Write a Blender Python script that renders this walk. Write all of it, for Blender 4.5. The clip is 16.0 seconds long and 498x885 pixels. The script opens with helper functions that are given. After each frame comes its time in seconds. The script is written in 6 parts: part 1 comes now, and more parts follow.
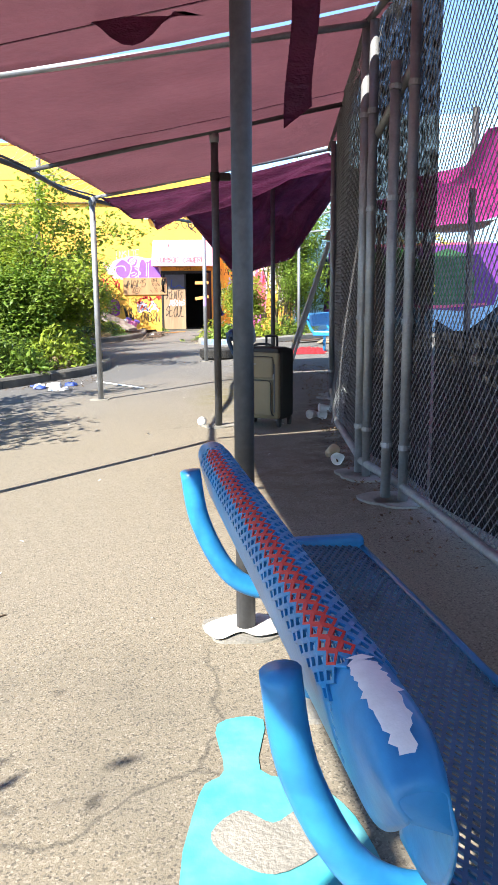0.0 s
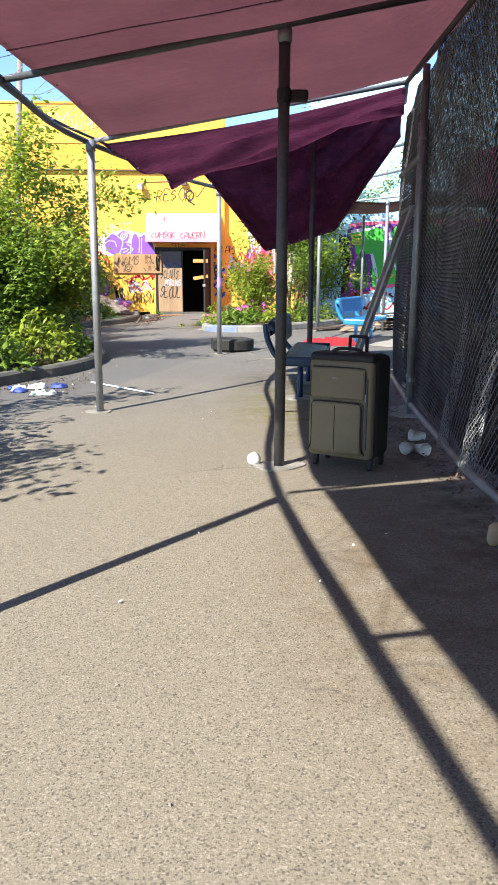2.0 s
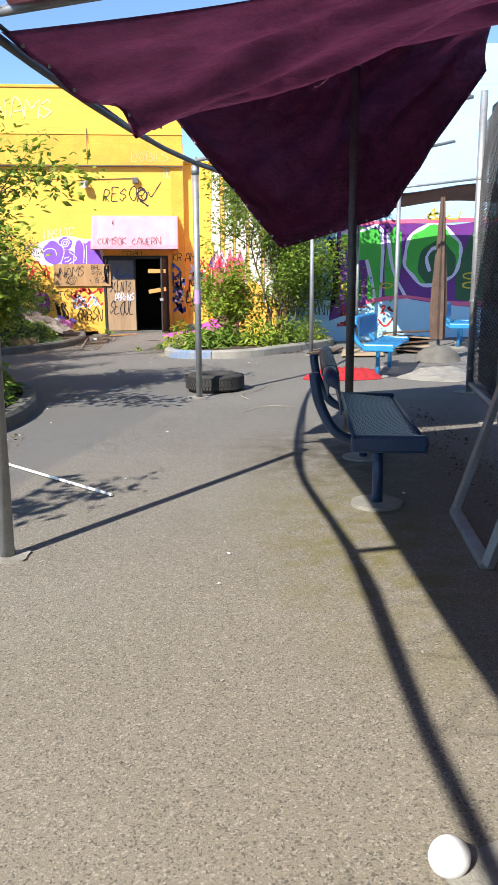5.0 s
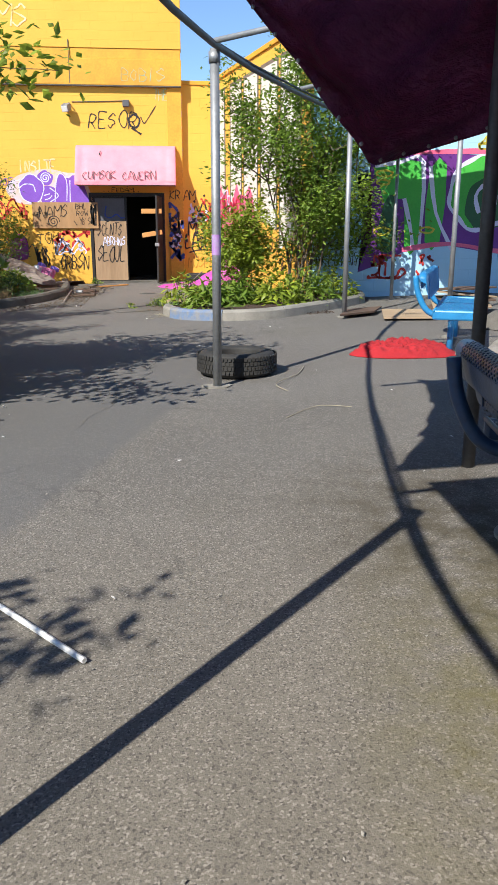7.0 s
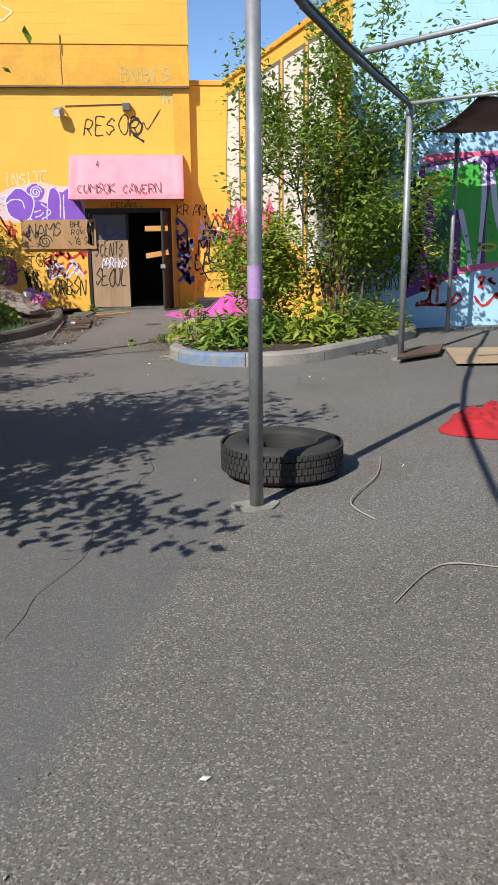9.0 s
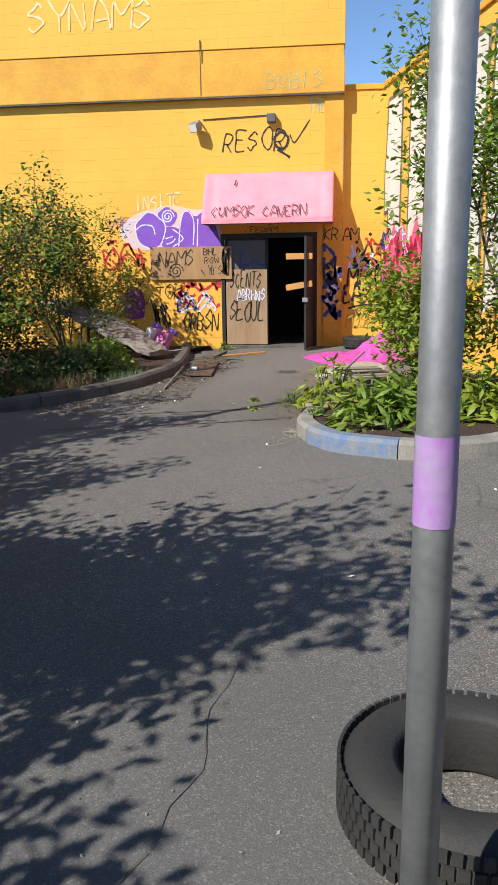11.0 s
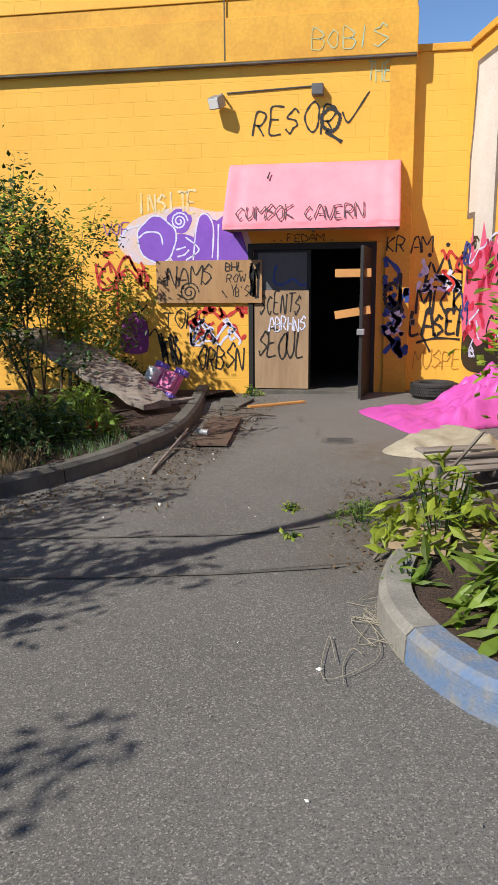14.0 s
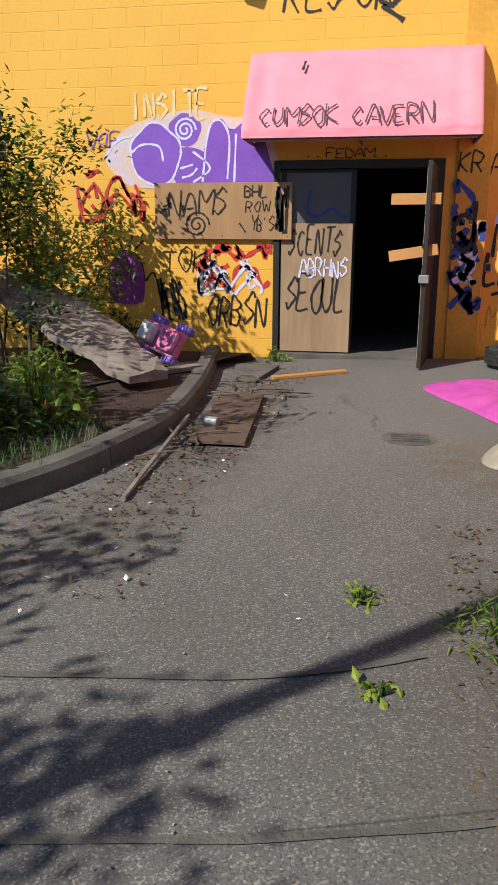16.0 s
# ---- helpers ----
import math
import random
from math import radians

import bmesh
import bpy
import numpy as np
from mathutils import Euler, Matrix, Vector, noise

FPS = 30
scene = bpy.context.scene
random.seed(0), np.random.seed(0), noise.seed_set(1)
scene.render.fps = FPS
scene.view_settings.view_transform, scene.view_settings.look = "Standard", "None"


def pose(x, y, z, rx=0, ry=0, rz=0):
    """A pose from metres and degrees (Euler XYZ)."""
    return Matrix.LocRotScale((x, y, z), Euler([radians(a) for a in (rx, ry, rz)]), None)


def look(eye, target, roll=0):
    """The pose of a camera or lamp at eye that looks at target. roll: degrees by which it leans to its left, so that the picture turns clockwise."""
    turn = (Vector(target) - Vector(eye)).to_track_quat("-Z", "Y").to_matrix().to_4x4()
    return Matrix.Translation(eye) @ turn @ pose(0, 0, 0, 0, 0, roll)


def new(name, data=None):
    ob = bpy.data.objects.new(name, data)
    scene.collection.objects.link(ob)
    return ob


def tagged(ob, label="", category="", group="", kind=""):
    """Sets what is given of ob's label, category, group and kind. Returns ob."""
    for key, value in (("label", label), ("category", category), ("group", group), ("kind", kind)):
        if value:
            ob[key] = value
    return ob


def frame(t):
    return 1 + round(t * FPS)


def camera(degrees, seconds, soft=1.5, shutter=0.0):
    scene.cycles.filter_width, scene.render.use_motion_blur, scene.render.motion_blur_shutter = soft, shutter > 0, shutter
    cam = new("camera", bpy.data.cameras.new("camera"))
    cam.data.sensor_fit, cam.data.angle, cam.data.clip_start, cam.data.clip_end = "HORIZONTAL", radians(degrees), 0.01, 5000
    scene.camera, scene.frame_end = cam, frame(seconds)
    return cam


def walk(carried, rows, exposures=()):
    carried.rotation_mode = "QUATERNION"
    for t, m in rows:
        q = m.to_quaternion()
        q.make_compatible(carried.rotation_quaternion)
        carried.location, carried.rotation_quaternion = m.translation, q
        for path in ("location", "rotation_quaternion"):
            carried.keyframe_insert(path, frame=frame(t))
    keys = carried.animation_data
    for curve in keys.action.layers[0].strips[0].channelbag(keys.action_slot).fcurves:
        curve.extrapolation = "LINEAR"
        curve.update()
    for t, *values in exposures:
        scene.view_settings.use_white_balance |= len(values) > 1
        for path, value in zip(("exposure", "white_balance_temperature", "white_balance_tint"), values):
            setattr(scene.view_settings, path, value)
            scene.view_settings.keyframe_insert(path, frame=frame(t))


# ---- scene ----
cam = camera(36.0, 16.0)
PATH = [
    (0, (0.547, -2.837, 1.268), (0.526, -0.873, 0.892), -0.5),
    (0.5, (0.267, -2.243, 1.274), (0.192, -0.278, 0.91), -0.5),
    (1, (0.13, -1.672, 1.26), (0.053, 0.292, 0.888), -1.0),
    (1.5, (0.005, -1.042, 1.248), (-0.017, 0.916, 0.839), 0.0),
    (2, (-0.095, -0.427, 1.273), (-0.072, 1.527, 0.848), 0.3),
    (2.5, (-0.216, 0.253, 1.253), (-0.141, 2.211, 0.852), 0.3),
    (3, (-0.283, 0.872, 1.247), (-0.151, 2.827, 0.847), -1.2),
    (3.5, (-0.35, 1.505, 1.262), (-0.228, 3.462, 0.868), -1.6),
    (4, (-0.416, 2.102, 1.243), (-0.225, 4.052, 0.842), -1.0),
    (4.5, (-0.489, 2.671, 1.308), (-0.336, 4.623, 0.903), -0.5),
    (5, (-0.545, 3.273, 1.264), (-0.395, 5.227, 0.869), -0.3),
    (7.3, (-0.733, 6.256, 1.277), (-0.565, 8.175, 0.737), 0.1),
    (7.5, (-0.733, 6.534, 1.298), (-0.578, 8.452, 0.754), 0.1),
    (8, (-0.769, 7.197, 1.295), (-0.563, 9.094, 0.697), 0.2),
    (8.5, (-0.74, 7.804, 1.305), (-0.543, 9.707, 0.725), 0.0),
    (9, (-0.766, 8.38, 1.332), (-0.62, 10.312, 0.839), -0.6),
    (9.5, (-0.775, 8.996, 1.324), (-0.913, 10.943, 0.891), -1.5),
    (9.7, (-0.766, 9.256, 1.341), (-0.945, 11.202, 0.919), -1.8),
    (11.8, (-0.545, 11.885, 1.576), (-0.797, 13.817, 1.125), -0.4),
    (12, (-0.58, 12.131, 1.563), (-0.802, 14.072, 1.133), -0.8),
    (12.5, (-0.676, 12.736, 1.544), (-0.787, 14.686, 1.112), -1.7),
    (13, (-0.782, 13.381, 1.516), (-1.016, 15.32, 1.084), -1.3),
    (13.5, (-0.918, 13.993, 1.511), (-1.135, 15.924, 1.039), -1.0),
    (14, (-1.053, 14.619, 1.507), (-1.378, 16.554, 1.12), -0.4),
    (14.5, (-1.191, 15.225, 1.466), (-1.388, 17.163, 1.015), -2.1),
    (15, (-1.332, 15.843, 1.454), (-1.645, 17.767, 1.007), -0.5),
    (15.5, (-1.494, 16.426, 1.394), (-1.85, 18.327, 0.884), -1.7),
    (16, (-1.564, 17.055, 1.342), (-1.918, 18.956, 0.829), 0.3),
]
walk(cam, [(t, look(eye, target, roll)) for t, eye, target, roll in PATH],
     exposures=[(0.0, 1.85), (1.0, 1.62), (2.5, 1.42), (3.5, 1.38), (5.0, 1.15), (7.5, 0.65), (9.0, 0.5), (12.0, 0.5), (13.0, 0.5), (14.0, 0.35), (15.0, 0.25), (16.0, 0.25)])

# ---- world, sun ----
SUN_DIR = Vector((0.64, 0.77, -0.87)).normalized()
world = bpy.data.worlds.new("world")
scene.world = world
world.use_nodes = True
wn = world.node_tree.nodes
sky = wn.new("ShaderNodeTexSky")
sky.sky_type = "NISHITA"
sky.sun_disc = False
sky.sun_elevation = radians(41)
sky.sun_rotation = math.atan2(-0.64, -0.77)
sky.air_density, sky.dust_density, sky.ozone_density = 0.8, 0.0, 5.0
world.node_tree.links.new(sky.outputs[0], wn["Background"].inputs[0])
wn["Background"].inputs[1].default_value = 0.12
sun = new("sun", bpy.data.lights.new("sun", "SUN"))
sun.data.energy, sun.data.angle, sun.data.color = 4.6, radians(0.55), (1.0, 0.95, 0.86)
sun.matrix_world = look((0, 0, 20), Vector((0, 0, 20)) + SUN_DIR)

# ---- materials ----
def ramp_mix(nt, fac, a, b):
    m = nt.nodes.new("ShaderNodeMix")
    m.data_type = "RGBA"
    nt.links.new(fac, m.inputs[0])
    for s, v in ((6, a), (7, b)):
        if isinstance(v, (tuple, list)):
            m.inputs[s].default_value = (*v[:3], 1)
        else:
            nt.links.new(v, m.inputs[s])
    return m.outputs[2]


def noise_fac(nt, scale, lo=0.4, hi=0.6, detail=4.0, rough=0.6, coord="Object", stretch=None):
    tc = nt.nodes.new("ShaderNodeTexCoord")
    n = nt.nodes.new("ShaderNodeTexNoise")
    n.inputs["Scale"].default_value, n.inputs["Detail"].default_value, n.inputs["Roughness"].default_value = scale, detail, rough
    src = tc.outputs[coord]
    if stretch:
        mp = nt.nodes.new("ShaderNodeMapping")
        mp.inputs["Scale"].default_value = stretch
        nt.links.new(src, mp.inputs[0])
        src = mp.outputs[0]
    nt.links.new(src, n.inputs["Vector"])
    r = nt.nodes.new("ShaderNodeMapRange")
    r.inputs[1].default_value, r.inputs[2].default_value = lo, hi
    nt.links.new(n.outputs[0], r.inputs[0])
    return r.outputs[0]


def mat(name, color, dark=None, rough=0.6, metal=0.0, big=1.5, small=30.0, bump=0.1, dist=0.01, grain=0.25, translucent=0.0, island=0.0, stretch=None, spec=0.5):
    """A surface with stains at one scale and grain at another."""
    m = bpy.data.materials.new(name)
    m.use_nodes = True
    nt = m.node_tree
    b = nt.nodes["Principled BSDF"]
    dark = dark or tuple(c * 0.7 for c in color)
    c = ramp_mix(nt, noise_fac(nt, big, 0.35, 0.7, stretch=stretch), color, dark)
    f2 = noise_fac(nt, small, 0.3, 0.75, stretch=stretch)
    mul = nt.nodes.new("ShaderNodeMath")
    mul.operation = "MULTIPLY"
    mul.inputs[1].default_value = grain
    nt.links.new(f2, mul.inputs[0])
    c = ramp_mix(nt, mul.outputs[0], c, tuple(x * 0.45 for x in dark))
    if island:
        gi = nt.nodes.new("ShaderNodeNewGeometry")
        hs = nt.nodes.new("ShaderNodeHueSaturation")
        mr = nt.nodes.new("ShaderNodeMapRange")
        mr.inputs[3].default_value, mr.inputs[4].default_value = 1 - island, 1 + island
        nt.links.new(gi.outputs["Random Per Island"], mr.inputs[0])
        nt.links.new(mr.outputs[0], hs.inputs["Value"])
        nt.links.new(c, hs.inputs["Color"])
        c = hs.outputs[0]
    nt.links.new(c, b.inputs["Base Color"])
    b.inputs["Roughness"].default_value, b.inputs["Metallic"].default_value = rough, metal
    b.inputs["Specular IOR Level"].default_value = spec
    if bump:
        bp = nt.nodes.new("ShaderNodeBump")
        bp.inputs["Strength"].default_value, bp.inputs["Distance"].default_value = bump, dist
        nt.links.new(f2, bp.inputs["Height"])
        nt.links.new(bp.outputs[0], b.inputs["Normal"])
    if translucent:
        tr = nt.nodes.new("ShaderNodeBsdfTranslucent")
        nt.links.new(c, tr.inputs[0])
        ms = nt.nodes.new("ShaderNodeMixShader")
        ms.inputs[0].default_value = translucent
        nt.links.new(b.outputs[0], ms.inputs[1])
        nt.links.new(tr.outputs[0], ms.inputs[2])
        nt.links.new(ms.outputs[0], nt.nodes["Material Output"].inputs[0])
    return m


def asphalt_mat():
    m = mat("asphalt", (0.175, 0.165, 0.152), (0.13, 0.122, 0.112), rough=0.9, big=0.35, small=150, bump=0.3, dist=0.008, grain=0.5, spec=0.3)
    nt = m.node_tree
    b = nt.nodes["Principled BSDF"]
    base = b.inputs["Base Color"].links[0].from_socket
    tc = nt.nodes.new("ShaderNodeTexCoord")
    v = nt.nodes.new("ShaderNodeTexVoronoi")
    v.inputs["Scale"].default_value = 165
    nt.links.new(tc.outputs["Object"], v.inputs["Vector"])
    sep = nt.nodes.new("ShaderNodeSeparateColor")
    nt.links.new(v.outputs["Color"], sep.inputs[0])
    mr = nt.nodes.new("ShaderNodeMapRange")
    mr.inputs[1].default_value, mr.inputs[2].default_value = 0.72, 1.0
    mr.inputs[4].default_value = 0.75
    nt.links.new(sep.outputs[0], mr.inputs[0])
    c = ramp_mix(nt, mr.outputs[0], base, (0.36, 0.335, 0.30))
    dust = nt.nodes.new("ShaderNodeSeparateXYZ")
    nt.links.new(tc.outputs["Object"], dust.inputs[0])
    dr = nt.nodes.new("ShaderNodeMapRange")
    dr.inputs[1].default_value, dr.inputs[2].default_value, dr.inputs[3].default_value, dr.inputs[4].default_value = 4.0, 10.0, 0.48, 0.0
    nt.links.new(dust.outputs[1], dr.inputs[0])
    c = ramp_mix(nt, dr.outputs[0], c, (0.30, 0.25, 0.165))
    c = ramp_mix(nt, noise_fac(nt, 0.5, 0.55, 0.85, detail=6), c, (0.12, 0.11, 0.09))
    vd = nt.nodes.new("ShaderNodeMapRange")
    vd.inputs[1].default_value, vd.inputs[2].default_value, vd.inputs[3].default_value, vd.inputs[4].default_value = 0.0, 0.30, 0.72, 0.0
    nt.links.new(sep.outputs[1], vd.inputs[0])
    c = ramp_mix(nt, vd.outputs[0], c, (0.05, 0.047, 0.042))
    v2 = nt.nodes.new("ShaderNodeTexVoronoi")
    v2.feature = "DISTANCE_TO_EDGE"
    v2.inputs["Scale"].default_value = 0.55
    wob = nt.nodes.new("ShaderNodeTexNoise")
    wob.inputs["Scale"].default_value, wob.inputs["Detail"].default_value = 2.2, 6
    nt.links.new(tc.outputs["Object"], wob.inputs["Vector"])
    add = nt.nodes.new("ShaderNodeMix")
    add.data_type = "VECTOR"
    add.inputs[0].default_value = 0.35
    nt.links.new(tc.outputs["Object"], add.inputs[4])
    nt.links.new(wob.outputs["Color"], add.inputs[5])
    nt.links.new(add.outputs[1], v2.inputs["Vector"])
    cr = nt.nodes.new("ShaderNodeMapRange")
    cr.inputs[1].default_value, cr.inputs[2].default_value, cr.inputs[3].default_value, cr.inputs[4].default_value = 0.0, 0.006, 0.55, 0.0
    nt.links.new(v2.outputs["Distance"], cr.inputs[0])
    gate = nt.nodes.new("ShaderNodeMath")
    gate.operation = "MULTIPLY"
    nt.links.new(cr.outputs[0], gate.inputs[0])
    nt.links.new(noise_fac(nt, 0.4, 0.5, 0.6), gate.inputs[1])
    c = ramp_mix(nt, gate.outputs[0], c, (0.04, 0.038, 0.034))

    def stain(cx, cy, rx, ry, color, amount):
        """A worn blotch with a ragged edge."""
        mp = nt.nodes.new("ShaderNodeMapping")
        mp.vector_type = "TEXTURE"
        mp.inputs["Location"].default_value, mp.inputs["Scale"].default_value = (cx, cy, 0), (rx, ry, 10)
        nt.links.new(tc.outputs["Object"], mp.inputs[0])
        ln = nt.nodes.new("ShaderNodeVectorMath")
        ln.operation = "LENGTH"
        nt.links.new(mp.outputs[0], ln.inputs[0])
        ed = nt.nodes.new("ShaderNodeMapRange")
        ed.inputs[1].default_value, ed.inputs[2].default_value, ed.inputs[3].default_value, ed.inputs[4].default_value = 0.3, 1.0, 1.0, 0.0
        nt.links.new(ln.outputs["Value"], ed.inputs[0])
        g = nt.nodes.new("ShaderNodeMath")
        g.operation = "MULTIPLY"
        nt.links.new(ed.outputs[0], g.inputs[0])
        nt.links.new(noise_fac(nt, 5.0, 0.38, 0.62, detail=6, rough=0.7), g.inputs[1])
        g2 = nt.nodes.new("ShaderNodeMath")
        g2.operation = "MULTIPLY"
        g2.inputs[1].default_value = amount
        nt.links.new(g.outputs[0], g2.inputs[0])
        return ramp_mix(nt, g2.outputs[0], c, color)
    c = stain(0.35, 7.0, 0.75, 2.0, (0.13, 0.115, 0.035), 0.8)
    c = stain(0.75, 2.6, 0.9, 1.8, (0.12, 0.075, 0.035), 0.55)
    c = stain(0.5, 9.0, 0.9, 1.3, (0.06, 0.05, 0.03), 0.75)
    c = stain(-0.75, 19.6, 0.9, 1.6, (0.085, 0.06, 0.035), 0.9)
    c = stain(-2.9, 22.5, 0.7, 3.0, (0.06, 0.045, 0.03), 0.9)
    c = stain(-0.95, 21.7, 0.7, 0.9, (0.12, 0.085, 0.05), 0.7)
    c = stain(-2.4, 8.8, 0.8, 1.6, (0.08, 0.06, 0.04), 0.85)
    c = stain(1.35, 4.2, 0.5, 3.6, (0.05, 0.038, 0.026), 0.9)
    # newer, smoother surfacing beyond a slanting joint
    px = nt.nodes.new("ShaderNodeVectorMath")
    px.operation = "DOT_PRODUCT"
    px.inputs[1].default_value = (-0.957, 0.292, 0)
    nt.links.new(tc.outputs["Object"], px.inputs[0])
    pr = nt.nodes.new("ShaderNodeMapRange")
    pr.inputs[1].default_value, pr.inputs[2].default_value, pr.inputs[4].default_value = 4.07, 4.17, 0.62
    nt.links.new(px.outputs["Value"], pr.inputs[0])
    ye = nt.nodes.new("ShaderNodeMapRange")
    ye.inputs[1].default_value, ye.inputs[2].default_value, ye.inputs[3].default_value, ye.inputs[4].default_value = 12.6, 14.6, 1.0, 0.12
    nt.links.new(dust.outputs[1], ye.inputs[0])
    pm = nt.nodes.new("ShaderNodeMath")
    pm.operation = "MULTIPLY"
    nt.links.new(pr.outputs[0], pm.inputs[0])
    nt.links.new(ye.outputs[0], pm.inputs[1])
    c = ramp_mix(nt, pm.outputs[0], c, (0.108, 0.108, 0.110))
    nt.links.new(c, b.inputs["Base Color"])
    return m


def block_wall_mat(name, color, dark):
    """Painted concrete blocks, 0.4 by 0.2 m, with shallow joints."""
    m = mat(name, color, dark, rough=0.75, big=0.8, small=45, bump=0.12, dist=0.006, grain=0.12)
    nt = m.node_tree
    b = nt.nodes["Principled BSDF"]
    tc = nt.nodes.new("ShaderNodeTexCoord")
    sp = nt.nodes.new("ShaderNodeSeparateXYZ")
    nt.links.new(tc.outputs["Object"], sp.inputs[0])
    cb = nt.nodes.new("ShaderNodeCombineXYZ")
    sm = nt.nodes.new("ShaderNodeMath")
    nt.links.new(sp.outputs[0], sm.inputs[0])
    nt.links.new(sp.outputs[1], sm.inputs[1])
    nt.links.new(sm.outputs[0], cb.inputs[0])
    nt.links.new(sp.outputs[2], cb.inputs[1])
    br = nt.nodes.new("ShaderNodeTexBrick")
    br.inputs["Scale"].default_value, br.inputs["Mortar Size"].default_value = 1.0, 0.006
    br.inputs["Mortar Smooth"].default_value = 0.6
    br.inputs["Brick Width"].default_value, br.inputs["Row Height"].default_value = 0.4, 0.2
    nt.links.new(cb.outputs[0], br.inputs["Vector"])
    old = b.inputs["Normal"].links[0].from_node
    bp = nt.nodes.new("ShaderNodeBump")
    bp.invert = True
    bp.inputs["Strength"].default_value, bp.inputs["Distance"].default_value = 0.5, 0.006
    nt.links.new(br.outputs["Fac"], bp.inputs["Height"])
    nt.links.new(old.outputs[0], bp.inputs["Normal"])
    nt.links.new(bp.outputs[0], b.inputs["Normal"])
    return m


ASPHALT = asphalt_mat()
YELLOW = block_wall_mat("yellow_paint", (0.80, 0.44, 0.06), (0.75, 0.39, 0.05))
YELLOW_TRIM = mat("yellow_trim", (0.76, 0.40, 0.04), (0.62, 0.30, 0.03), rough=0.7, big=2, small=20, grain=0.3)
BLUE_WALL = block_wall_mat("pale_blue_paint", (0.42, 0.68, 0.86), (0.38, 0.62, 0.80))
WHITE_PANEL = mat("white_panel", (0.72, 0.68, 0.60), (0.62, 0.56, 0.48), rough=0.8, big=1.2)
PANEL_EDGE = mat("panel_edge", (0.22, 0.17, 0.13), (0.12, 0.09, 0.07), rough=0.9)
CONCRETE = mat("concrete", (0.33, 0.31, 0.27), (0.20, 0.19, 0.165), rough=0.9, big=3, small=60, bump=0.4, grain=0.4)
BLUE_KERB = mat("blue_painted_kerb", (0.11, 0.20, 0.37), (0.27, 0.255, 0.225), rough=0.85, big=9, small=60, bump=0.4, grain=0.4)
KERB_DARK = mat("kerb_concrete", (0.16, 0.15, 0.13), (0.085, 0.08, 0.07), rough=0.95, big=3, small=60, bump=0.5, grain=0.4)
STEEL = mat("galvanised_steel", (0.36, 0.37, 0.38), (0.24, 0.25, 0.26), rough=0.55, metal=0.55, big=6, small=50, bump=0.05, grain=0.3)
DARK_STEEL = mat("weathered_steel", (0.13, 0.13, 0.135), (0.08, 0.08, 0.08), rough=0.6, metal=0.5, big=5, small=40)
CLOTH = mat("purple_tarpaulin", (0.245, 0.10, 0.118), (0.19, 0.075, 0.09), rough=0.55, big=1.2, small=12, bump=0.2, dist=0.03, grain=0.2, translucent=0.42)
CLOTH_DARK = mat("dark_purple_tarpaulin", (0.22, 0.052, 0.12), (0.13, 0.03, 0.075), rough=0.38, big=2.5, small=5, bump=0.7, dist=0.06, grain=0.3, translucent=0.42, stretch=(1, 2.2, 1.6))
BROWN_CLOTH = mat("brown_canvas", (0.16, 0.10, 0.09), (0.10, 0.06, 0.055), rough=0.8, translucent=0.2)
BLUE = mat("blue_plastic_coat", (0.03, 0.27, 0.56), (0.02, 0.18, 0.42), rough=0.35, big=5, small=40, bump=0.05, grain=0.2)
# Darker copy of BLUE: shade on the near bench's seat put into its colour.
SHADED_BLUE = mat("shaded_blue_coat", (0.035, 0.13, 0.27), (0.02, 0.06, 0.13), rough=0.35, big=4, small=40, grain=0.3)
WIRE = mat("dull_wire", (0.22, 0.22, 0.23), (0.12, 0.12, 0.125), rough=0.6, metal=0.4, big=3, small=40, bump=0)
# Bench blue darkened so that its colour carries the canopy's shade.
DEEP_SHADE_BLUE = mat("deep_shade_blue_coat", (0.02, 0.065, 0.15), (0.012, 0.035, 0.08), rough=0.4, big=5, small=40, grain=0.3)
LEAF = mat("leaf_green", (0.26, 0.36, 0.05), (0.13, 0.23, 0.03), rough=0.5, big=3, small=25, bump=0, translucent=0.5, island=0.45)
LEAF_DARK = mat("leaf_dark", (0.05, 0.11, 0.02), (0.03, 0.07, 0.014), rough=0.5, big=3, small=25, bump=0, translucent=0.2, island=0.45)
LEAF_LIGHT = mat("leaf_yellow_green", (0.34, 0.40, 0.04), (0.22, 0.31, 0.035), rough=0.5, big=3, small=25, bump=0, translucent=0.45, island=0.35)
BARK = mat("bark", (0.16, 0.12, 0.085), (0.09, 0.065, 0.045), rough=0.95, big=8, small=50, bump=0.5, stretch=(1, 1, 0.2))
SOIL = mat("bark_mulch", (0.12, 0.07, 0.048), (0.065, 0.04, 0.028), rough=1.0, big=4, small=55, bump=0.9, dist=0.03, grain=0.6)
PINK = mat("pink_canvas", (0.86, 0.30, 0.36), (0.76, 0.24, 0.30), rough=0.8, big=2.5, small=60, bump=0.08, grain=0.12)
PLY = mat("plywood", (0.44, 0.26, 0.12), (0.33, 0.19, 0.085), rough=0.8, big=3, small=18, bump=0.08, grain=0.3, stretch=(1, 1, 0.15))
PLY_PALE = mat("weathered_plywood", (0.40, 0.27, 0.16), (0.29, 0.19, 0.11), rough=0.85, big=3, small=18, bump=0.1, grain=0.3, stretch=(1, 1, 0.15))
GREY_WOOD = mat("grey_wood", (0.36, 0.31, 0.27), (0.15, 0.12, 0.10), rough=0.95, big=4, small=22, bump=0.5, grain=0.5, stretch=(0.2, 1, 1))
LUMBER = mat("orange_lumber", (0.55, 0.27, 0.08), (0.42, 0.19, 0.05), rough=0.75, small=20, stretch=(0.2, 1, 1))
